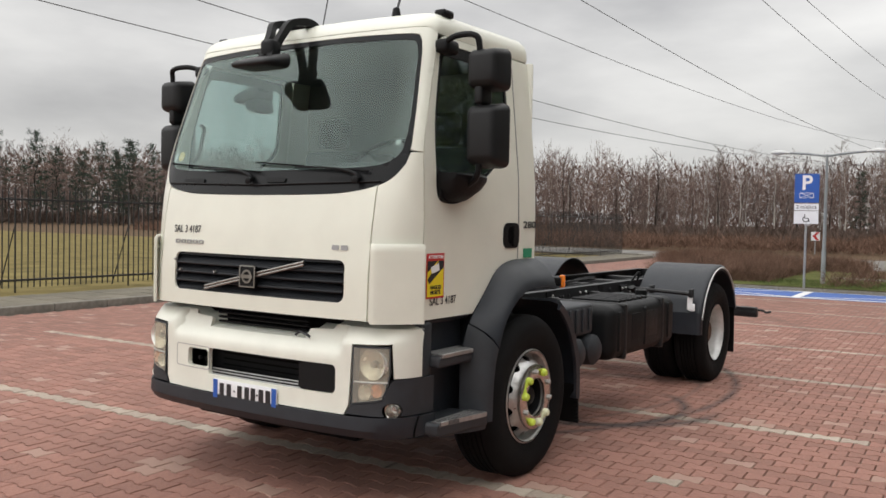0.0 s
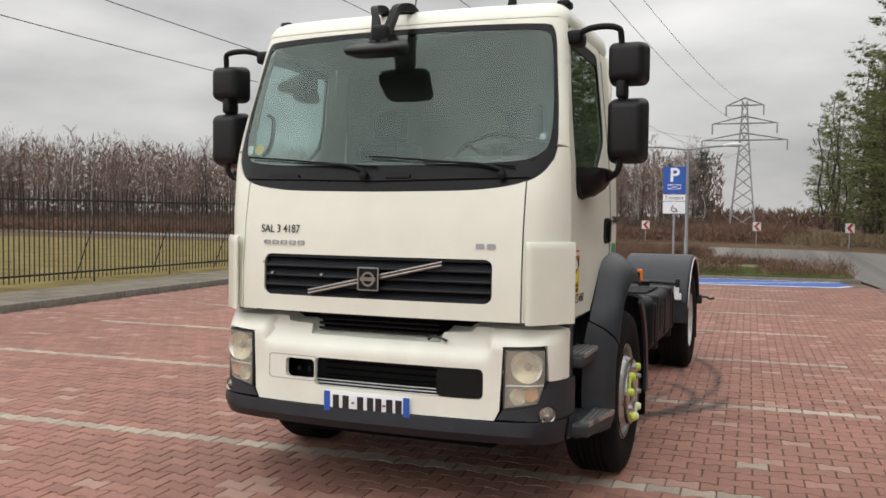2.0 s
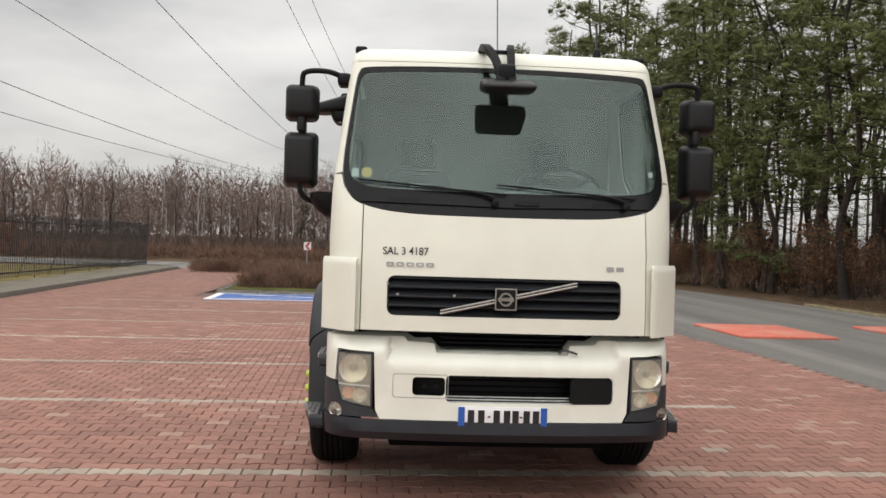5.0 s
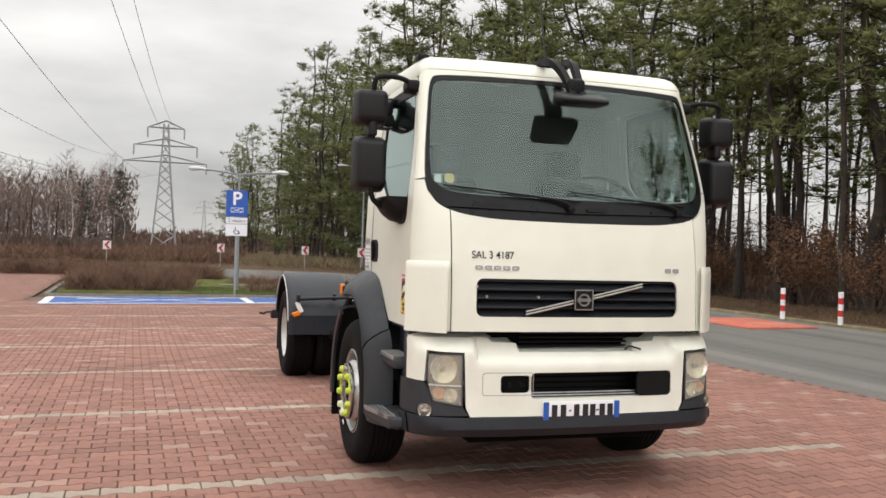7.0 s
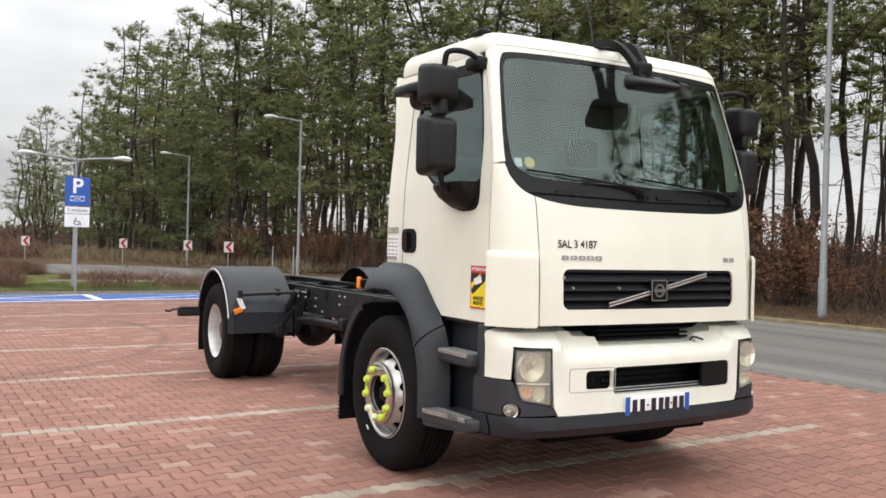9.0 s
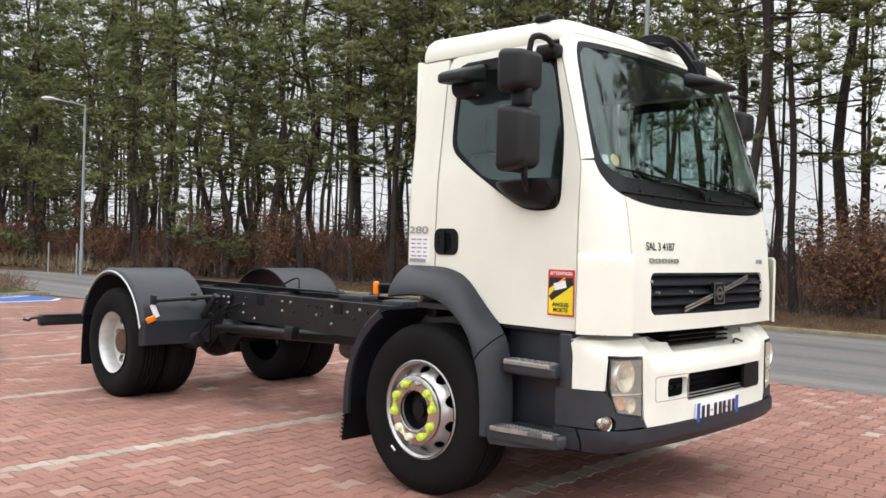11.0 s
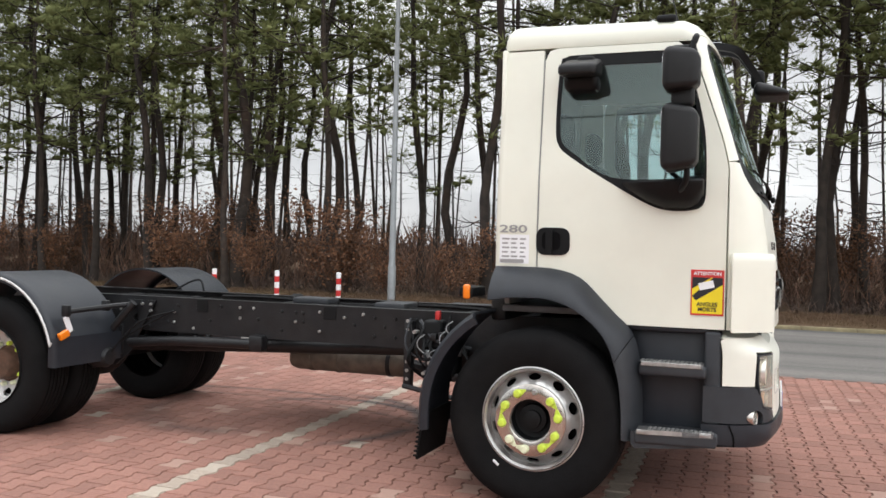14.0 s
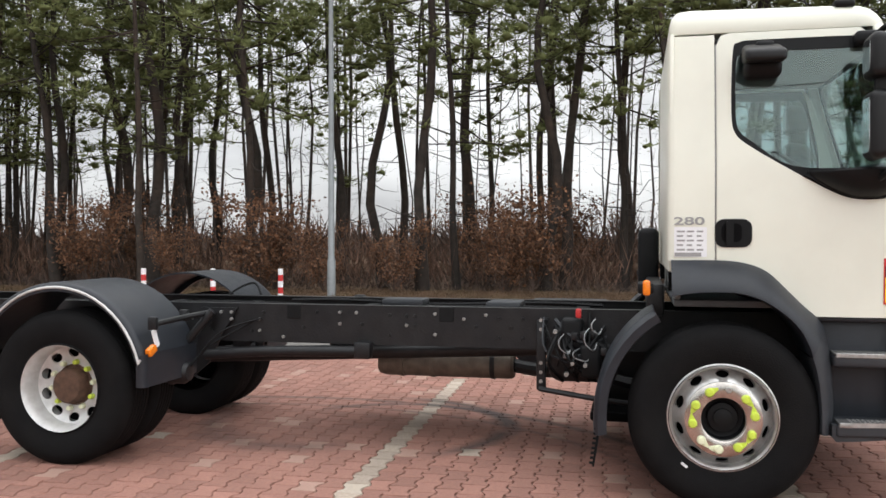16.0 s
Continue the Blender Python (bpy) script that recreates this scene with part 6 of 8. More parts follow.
# ---- chassis ----
for s in (1, -1):
    b = bmesh.new()
    prof = [(0.43, 0.76), (0.43, 1.03), (0.355, 1.03), (0.355, 1.022), (0.421, 1.022), (0.421, 0.768), (0.355, 0.768), (0.355, 0.76)]
    ends = [[b.verts.new((s * x, y, z)) for x, z in prof] for y in (0.55, 7.35)]
    for j in range(len(prof)):
        b.faces.new((ends[0][j], ends[0][(j + 1) % len(prof)], ends[1][(j + 1) % len(prof)], ends[1][j]))
    b.faces.new(ends[0]), b.faces.new(ends[1])
    rail = part("frame_rail", b, M["chassis"], truck, "black painted steel frame rail", smooth=0)
    rr = random.Random(5)
    rows = [(y, z) for y in (2.34, 2.50, 2.66) for z in (0.83, 0.96)] + [(3.10, 0.84), (3.10, 0.98), (3.42, 0.83), (3.42, 0.97), (3.62, 0.90), (3.66, 0.98), (3.78, 0.90), (3.78, 0.98)] + [(4.62 + 0.09 * k, z) for k in range(3) for z in (0.80, 0.985)] + [(4.78, 0.87), (4.9, 0.92), (5.2, 0.82), (6.2, 0.9), (6.4, 0.82), (2.9, 0.95), (4.2, 0.80), (4.35, 0.97), (4.38, 0.92), (4.38, 0.84), (4.44, 0.84), (3.3, 0.965), (3.3, 0.90), (3.24, 0.965), (3.24, 0.90), (2.82, 0.90), (2.75, 0.98), (2.58, 0.90), (3.95, 0.98), (4.05, 0.87)]
    for y, z in rows:
        part("bolt", lathe([(0.0, s * 0.442), (0.009, s * 0.442), (0.012, s * 0.438), (0.012, s * 0.428)], 8, "x", (0, y, z)), M["steel"] if rr.random() < 0.5 else M["chassis"], rail)
    for y in (3.02, 4.12):
        part("bracket", rbox((s * 0.430, y - 0.05, 0.93), (s * 0.437, y + 0.05, 1.025), 0.002, 1), M["plastic_dark"], rail)
    # leaf spring and hanger
    for k in range(4):
        part("leaf_spring", tube([(s * 0.43, REAR_AXLE - (0.68 - 0.13 * k), 0.62 - 0.012 * k), (s * 0.43, REAR_AXLE, 0.56 - 0.030 * k), (s * 0.43, REAR_AXLE + (0.68 - 0.13 * k), 0.62 - 0.012 * k)], 0.022, 6), M["chassis"], truck)
    part("spring_hanger", rbox((s * 0.40, 4.84, 0.56), (s * 0.48, 5., 0.80), 0.02, 2), M["chassis"], truck)
    part("spring_hanger", rbox((s * 0.40, 6.14, 0.56), (s * 0.48, 6.30, 0.80), 0.02, 2), M["chassis"], truck)
    part("front_spring", tube([(s * 0.43, 0.62, 0.56), (s * 0.43, 1.30, 0.48), (s * 0.43, 2.00, 0.60)], 0.04, 6), M["chassis"], truck)
    # rear mudguard over the twin wheels
    b = bmesh.new()
    line = [((REAR_AXLE - 0.645), 0.535), ((REAR_AXLE - 0.645), 0.75)] + [(REAR_AXLE - 0.655 * math.cos(a), 0.558 + 0.650 * math.sin(a)) for a in np.linspace(0.25, 2.72, 22)] + [(REAR_AXLE + 0.645, 0.72)]
    rows = []
    for y, z in line:
        d = Vector((0, y - REAR_AXLE, z - 0.565)).normalized()
        row = []
        for x, dr in ((0.50, 0), (1.13, 0), (1.165, -0.004), (1.18, -0.022), (1.178, -0.06), (1.160, -0.06), (1.158, -0.018), (0.50, -0.012)):
            row.append(b.verts.new((s * x, y + d.y * dr, z + d.z * dr)))
        rows.append(row)
    for a, c in zip(rows, rows[1:]):
        for j in range(len(a)):
            b.faces.new((a[j], a[(j + 1) % len(a)], c[(j + 1) % len(a)], c[j]))
    b.faces.new(rows[0]), b.faces.new(rows[-1])
    guard = part("rear_mudguard", b, M["fender"], truck, "dark grey plastic mudguard with a pale edge strip", smooth=45)
    part("edge_strip", tube([(s * 1.181, y + (y - REAR_AXLE) * -0.045, z - 0.032) for y, z in line[1:-3]], 0.009, 6, per=1), M["rim_white"], guard)
    part("mud_flap", sheet([(0.55, 0.22), (1.15, 0.22), (1.15, 0.75), (0.55, 0.75)], (), lambda x, z, s=s: (s * x, REAR_AXLE + 0.65 + 0.02 * math.sin(z * 5), z), 0.010, 0.08), M["rubber"], guard)
    part("guard_bar", tube([(s * 0.43, 4.74, 0.965), (s * 0.70, 4.79, 0.955), (s * 1.10, 4.83, 0.935)], 0.020, 8), M["chassis"], guard)
    part("guard_clamp", rbox((s * 1.06, 4.8, 0.90), (s * 1.10, 4.86, 0.985), 0.008, 2), M["chassis"], guard)
    part("guard_clamp", rbox((s * 0.66, 4.8, 0.92), (s * 0.70, 4.86, 1.0), 0.008, 2), M["chassis"], guard)
    part("lamp_plate", rbox((-0.026, -0.006, -0.07), (0.026, 0.002, 0.06), 0.003, 1, None, pose(s * 1.072, 4.822, 0.85, 0, 24 * s if s < 0 else 0, 0)), M["paper"], guard)
    if s < 0:
        part("side_lamp", rbox((-0.045, -0.022, -0.027), (0.045, 0.018, 0.027), 0.010, 2, None, pose(s * 1.098, 4.835, 0.769, 0, 22 * s, 0)), M["orange"], guard)
    else:
        part("side_lamp", rbox((s * 1.06, 4.815, 0.77), (s * 1.12, 4.837, 0.84), 0.008, 2), M["paper"], guard)

for y in (2.15, 3.0, 3.75, 4.75, 5.4, 6.2):
    part("crossmember", rbox((-0.42, y - 0.05, 0.80), (0.42, y + 0.05, 0.99), 0.015, 2), M["chassis"], truck)
part("rear_crossmember", rbox((-0.43, 7.29, 0.74), (0.43, 7.35, 1.03), 0.01, 2), M["chassis"], truck)
beam = part("underrun_beam", rbox((-1.10, 7.32, 0.50), (1.10, 7.42, 0.61), 0.012, 2), M["chassis"], truck, "black rear underrun beam with end hooks")
for s in (1, -1):
    part("beam_bracket", rbox((s * 0.36, 7.20, 0.52), (s * 0.42, 7.33, 0.90), 0.01, 2), M["chassis"], beam)
    part("beam_hook", tube([(s * 1.08, 7.40, 0.585), (s * 1.16, 7.41, 0.58), (s * 1.19, 7.41, 0.56), (s * 1.25, 7.41, 0.575)], 0.014, 8), M["chassis"], beam)
    part("beam_channel", rbox((s * 0.20, 7.305, 0.595), (s * 1.08, 7.43, 0.62), 0.004, 1), M["chassis"], beam)
part("rear_axle", tube([(-1.0, REAR_AXLE, 0.505), (1.0, REAR_AXLE, 0.505)], 0.085, 14, per=1), M["chassis"], truck)
part("differential", lathe([(0.0, -0.24), (0.12, -0.22), (0.21, -0.10), (0.23, 0.0), (0.20, 0.12), (0.10, 0.22), (0.0, 0.24)], 24, "y", (0, 5.50, 0.52)), M["chassis"], truck)
part("propeller_shaft", tube([(0.0, 1.9, 0.74), (0.0, 5.25, 0.58)], 0.055, 12, per=1), M["chassis"], truck)
part("front_axle", tube([(-0.98, 1.30, 0.50), (-0.5, 1.30, 0.42), (0.5, 1.30, 0.42), (0.98, 1.30, 0.50)], 0.06, 10), M["chassis"], truck)
part("stabiliser_bar", tube([(-0.46, 4.78, 0.66), (-0.47, 4.3, 0.70), (-0.46, 3.62, 0.715)], 0.038, 18), M["chassis"], truck)
part("bar_bracket", rbox((-0.505, 3.54, 0.665), (-0.415, 3.66, 0.785), 0.02, 2), M["chassis"], truck)
part("gearbox", rbox((-0.30, 1.5, 0.52), (0.30, 2.35, 0.98), 0.08, 4), M["chassis"], truck)
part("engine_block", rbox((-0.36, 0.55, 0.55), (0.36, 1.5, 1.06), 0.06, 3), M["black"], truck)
silencer = part("exhaust_silencer", lathe([(0.0, 2.64), (0.085, 2.64), (0.10, 2.66), (0.10, 3.62), (0.085, 3.67), (0.0, 3.68)], 28, "y", (0.20, 0, 0.555)), M["exhaust"], truck, "dirty steel exhaust silencer drum")
for y in (2.80, 3.25, 3.49):
    part("silencer_band", lathe([(0.101, y - 0.018), (0.106, y - 0.015), (0.106, y + 0.015), (0.101, y + 0.018)], 28, "y", (0.20, 0, 0.555)), M["chassis"] if y < 2.9 else M["exhaust"], silencer)
part("exhaust_pipe", tube([(0.20, 2.68, 0.56), (0.10, 2.40, 0.54), (-0.10, 2.1, 0.60), (-0.20, 1.7, 0.75)], 0.05, 10), M["chassis"], truck)
# brackets, valves and hoses behind the cab
valves = part("valve_bracket", rbox((-0.50, 2.345, 0.50), (-0.44, 2.405, 0.96), 0.01, 2), M["chassis"], truck)
for z in (0.56, 0.62, 0.68, 0.90, 0.96):
    part("bolt", lathe([(0, -0.508), (0.012, -0.508), (0.012, -0.495)], 8, "x", (0, 2.375, z)), M["steel"], valves)
part("valve_block", rbox((-0.56, 2.10, 0.78), (-0.44, 2.24, 0.98), 0.025, 3), M["plastic_dark"], truck)
part("valve_block", rbox((-0.60, 1.98, 0.60), (-0.46, 2.12, 0.82), 0.03, 3), M["plastic_dark"], truck)
part("red_cap", rbox((-0.58, 2.11, 0.985), (-0.545, 2.145, 1.045), 0.008, 2), M["red"], truck)
rr = random.Random(11)
for k in range(16):
    y0, z0 = rr.uniform(1.95, 2.36), rr.uniform(0.85, 1.02)
    y1, z1 = rr.uniform(1.9, 2.3), rr.uniform(0.55, 0.8)
    part("hose", tube([(-0.50, y0, z0), (-0.60 + rr.uniform(-0.04, 0.04), (y0 + y1) / 2 + rr.uniform(-0.12, 0.12), (z0 + z1) / 2 - 0.04), (-0.48, y1, z1)], rr.choice((0.007, 0.010, 0.013)), 6), M["plastic"] if k in (2, 5, 11) else M["plastic_dark"], truck)
for k in range(9):
    y, z = 1.96 + 0.055 * (k % 5) + rr.uniform(-0.01, 0.01), 0.60 + 0.13 * (k // 3) + rr.uniform(-0.02, 0.02)
    part("fitting", rbox((-0.60 + rr.uniform(0, 0.06), y, z), (-0.46, y + 0.045, z + 0.05), 0.008, 2), M["galv"] if k == 4 else M["chassis"], truck)
for y, z, w, h in ((2.06, 0.83, 0.05, 0.09), (2.12, 0.74, 0.07, 0.05), (2.22, 0.80, 0.05, 0.08), (2.02, 0.92, 0.04, 0.06)):
    part("pale_hose", tube([(-0.57, y, z + h), (-0.625, y + w * 0.5, z + h * 0.6), (-0.635, y + w * 0.4, z), (-0.62, y - w * 0.6, z - h * 0.5), (-0.57, y - w, z)], 0.0038, 6), M["galv"], truck)
for y, z in ((2.16, 0.70), (2.08, 0.69), (2.27, 0.90), (2.2, 0.63)):
    part("hose_fitting", lathe([(0, -0.64), (0.013, -0.64), (0.015, -0.60), (0.010, -0.56)], 8, "x", (0, y, z)), M["steel"], truck)
part("tie_rod", tube([(-0.55, 2.38, 0.52), (-0.60, 1.95, 0.47), (-0.62, 1.5, 0.44)], 0.018, 8), M["chassis"], truck)
for k, (x, y0, y1, z) in enumerate(((-0.12, 2.0, 5.2, 1.0), (0.05, 2.1, 6.9, 0.98), (0.22, 2.0, 4.4, 1.005), (-0.28, 3.6, 5.6, 0.99))):
    part("air_line", tube([(x + 0.05 * math.sin(3 * t), y0 + (y1 - y0) * t, z + 0.012 * math.sin(9 * t)) for t in np.linspace(0, 1, 9)], 0.013, 6, per=2), M["plastic_dark"], truck)
part("cable_loop", tube([(0.44, 5.05, 1.03), (0.50, 4.95, 1.10), (0.52, 4.85, 1.12), (0.48, 4.78, 1.03)], 0.010, 6), M["plastic_dark"], truck)
part("air_tank", lathe([(0.0, 3.42), (0.08, 3.43), (0.115, 3.48), (0.115, 3.98), (0.08, 4.03), (0.0, 4.04)], 24, "y", (0.05, 0, 0.86)), M["chassis"], truck)
part("deck_box", rbox((-0.16, 2.55, 0.98), (0.10, 2.80, 1.05), 0.015, 2), M["plastic"], truck)
part("deck_box", rbox((0.05, 3.30, 0.99), (0.25, 3.62, 1.045), 0.015, 2), M["plastic"], truck)
part("air_intake", rbox((0.22, 1.61, 1.10), (0.48, 1.755, 1.57), 0.045, 4), M["plastic_dark"], truck)
# unseen slab added to keep light off the ground below the cab
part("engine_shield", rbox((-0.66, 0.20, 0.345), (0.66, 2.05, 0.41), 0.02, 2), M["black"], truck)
part("cab_mount", rbox((-0.75, 1.60, 1.02), (0.75, 1.70, 1.22), 0.02, 2), M["chassis"], truck)

# brackets and brake gear in front of the rear axle
for s in (1, -1):
    web = [(4.54, 1.0), (4.82, 1.0), (4.88, 0.70), (5.04, 0.52), (4.92, 0.47), (4.76, 0.60), (4.66, 0.80)]
    hanger = part("hanger_plate", sheet(web, [[(4.72 + 0.03 * math.cos(a), 0.86 + 0.03 * math.sin(a)) for a in np.linspace(0, 2 * math.pi, 13)[:-1]]], lambda y, z, s=s: (s * 0.462, y, z), 0.014, 0.06, sgn=s), M["chassis"], truck)
    for y, z in ((4.58, 0.97), (4.58, 0.92), (4.66, 0.97), (4.75, 0.97), (4.78, 0.92), (4.94, 0.53), (4.99, 0.56), (4.96, 0.60)):
        part("bolt", lathe([(0.0, s * 0.478), (0.010, s * 0.478), (0.012, s * 0.470), (0.012, s * 0.455)], 8, "x", (0, y, z)), M["steel"], hanger)
    part("shock_absorber", tube([(s * 0.52, 4.7, 0.98), (s * 0.56, 4.88, 0.76), (s * 0.60, 5.1, 0.50)], 0.03, 10, per=2), M["chassis"], truck)
    part("brake_chamber", lathe([(0.0, 4.8), (0.06, 4.81), (0.085, 4.85), (0.085, 4.92), (0.092, 4.93), (0.092, 4.95), (0.085, 4.96), (0.07, 5.05), (0.0, 5.06)], 20, "y", (s * 0.64, 0, 0.56)), M["chassis"], truck)
    rr = random.Random(17)
    for k in range(2):
        part("hose", tube([(s * 0.46, 4.35 + 0.06 * k, 0.93 - 0.02 * k), (s * (0.52 + 0.03 * rr.random()), 4.64 + 0.05 * k, 0.80 + rr.uniform(-0.1, 0.06)), (s * 0.64, 4.82, 0.58 + 0.02 * k)], 0.007, 6), M["plastic_dark"], truck)

# driver's side: batteries, air tanks and fuel tank
box = part("battery_box", rbox((0.50, 1.98, 0.76), (1.03, 2.60, 1.0), 0.03, 3), M["plastic"], truck, "ribbed dark battery cover")
for k in range(5):
    part("box_rib", rbox((1.028, 2.04 + 0.115 * k, 0.79), (1.045, 2.09 + 0.115 * k, 0.97), 0.008, 2), M["plastic"], box)
for y in (2.26, 2.56):
    part("brake_air_tank", lathe([(0.0, 1.10), (0.07, 1.095), (0.115, 1.06), (0.12, 1.0), (0.12, 0.45), (0.0, 0.42)], 24, "x", (0, y, 0.645)), M["plastic"], truck)
b = rbox((0.50, 2.74, 0.53), (1.13, 4.22, 0.965), 0.09, 5)
tank = part("fuel_tank", b, M["plastic_dark"], truck, "black moulded fuel tank with straps")
for y in (3.02, 3.88):
    part("tank_strap", rbox((0.49, y - 0.025, 0.522), (1.137, y + 0.025, 0.973), 0.092, 5), M["chassis"], tank)
for k in range(6):
    part("tank_ridge", rbox((0.60, 3.10 + 0.12 * k, 0.952), (1.03, 3.16 + 0.12 * k, 0.986), 0.012, 2), M["plastic_dark"], tank)
for y in (2.88, 3.45, 4.02):
    part("tank_rib", rbox((1.112, y - 0.022, 0.60), (1.141, y + 0.022, 0.915), 0.010, 2), M["plastic_dark"], tank)
part("tank_recess", rbox((1.120, 3.15, 0.66), (1.134, 3.75, 0.88), 0.012, 2), M["plastic_dark"], tank)
part("tank_cap", lathe([(0, 0.96), (0.055, 0.96), (0.055, 1.005), (0.04, 1.015), (0, 1.015)], 20, "z", (0.86, 4.05, 0)), M["plastic_dark"], tank)
part("tank_bracket", rbox((0.43, 2.98, 0.60), (0.52, 3.06, 0.98), 0.01, 2), M["chassis"], truck)
part("tank_bracket", rbox((0.43, 3.84, 0.60), (0.52, 3.92, 0.98), 0.01, 2), M["chassis"], truck)

# ---- trees and shrubs ----
GOLD = (1 + 5 ** 0.5) / 2
HEART = [Vector(c).normalized() for c in ((-1, GOLD, 0), (1, GOLD, 0), (-1, -GOLD, 0), (1, -GOLD, 0), (0, -1, GOLD), (0, 1, GOLD), (0, -1, -GOLD), (0, 1, -GOLD), (GOLD, 0, -1), (GOLD, 0, 1), (-GOLD, 0, -1), (-GOLD, 0, 1))]
HEART_FACES = ((0, 11, 5), (0, 5, 1), (0, 1, 7), (0, 7, 10), (0, 10, 11), (1, 5, 9), (5, 11, 4), (11, 10, 2), (10, 7, 6), (7, 1, 8), (3, 9, 4), (3, 4, 2), (3, 2, 6), (3, 6, 8), (3, 8, 9), (4, 9, 5), (2, 4, 11), (6, 2, 10), (8, 6, 7), (9, 8, 1))


class Soup:
    """Many loose triangles and thin limbs, gathered as plain lists."""

    def __init__(self):
        self.v, self.f = [], []

    def limb(self, pts, radii, sides=4):
        base = len(self.v)
        n = len(pts)
        for i, p in enumerate(pts):
            d = (pts[min(i + 1, n - 1)] - pts[max(i - 1, 0)]).normalized()
            a = d.cross(Vector((0.3, 0.2, 1)) if abs(d.z) < 0.9 else Vector((1, 0.1, 0))).normalized()
            c = d.cross(a)
            for j in range(sides):
                t = 2 * math.pi * j / sides
                self.v.append(tuple(p + radii[i] * (math.cos(t) * a + math.sin(t) * c)))
        for i in range(n - 1):
            for j in range(sides):
                k = (j + 1) % sides
                q = base + i * sides
                self.f.append((q + j, q + k, q + sides + k, q + sides + j))

    def blade(self, p, d, length, width, rnd):
        d = d.normalized()
        a = d.cross(Vector((rnd.uniform(-1, 1), rnd.uniform(-1, 1), rnd.uniform(-1, 1)))).normalized() * width / 2
        b = len(self.v)
        self.v += [tuple(p - a), tuple(p + a), tuple(p + d * length)]
        self.f.append((b, b + 1, b + 2))

    def leaf(self, p, size, rnd):
        d = Vector((rnd.gauss(0, 1), rnd.gauss(0, 1), rnd.gauss(0, 1))).normalized()
        a = d.cross(Vector((rnd.gauss(0, 1), rnd.gauss(0, 1), 0.5))).normalized()
        b = len(self.v)
        self.v += [tuple(p), tuple(p + size * 0.5 * d + a * size * 0.3), tuple(p + size * d), tuple(p + size * 0.5 * d - a * size * 0.3)]
        self.f.append((b, b + 1, b + 2, b + 3))

    def pad(self, p, r, rnd, blades, size=1.0):
        """A cushion of needles: an uneven close heart with fine needle sprays standing out of it."""
        b, flat, turn = len(self.v), rnd.uniform(0.5, 0.8), rnd.uniform(0, 6.28)
        for x, y, z in HEART:
            k = r * rnd.uniform(0.04, 0.42)
            self.v.append((p.x + k * (x * math.cos(turn) - y * math.sin(turn)), p.y + k * (x * math.sin(turn) + y * math.cos(turn)), p.z + k * z * flat))
        self.f += [(b + i, b + j, b + k) for i, j, k in HEART_FACES]
        for _ in range(blades):
            u = Vector((rnd.gauss(0, 1), rnd.gauss(0, 1), rnd.gauss(0.15, 0.9))).normalized()
            u.z *= flat
            self.blade(p + u * r * rnd.uniform(0.10, 0.80), u + Vector((rnd.gauss(0, 0.35), rnd.gauss(0, 0.35), rnd.gauss(0.35, 0.3))), size * rnd.uniform(0.13, 0.28), size * rnd.uniform(0.030, 0.052), rnd)

    def mesh(self, name, material, smooth=False):
        me = bpy.data.meshes.new(name)
        me.from_pydata(self.v, [], self.f)
        me.materials.append(material)
        if smooth:
            me.polygons.foreach_set("use_smooth", [True] * len(me.polygons))
        return me


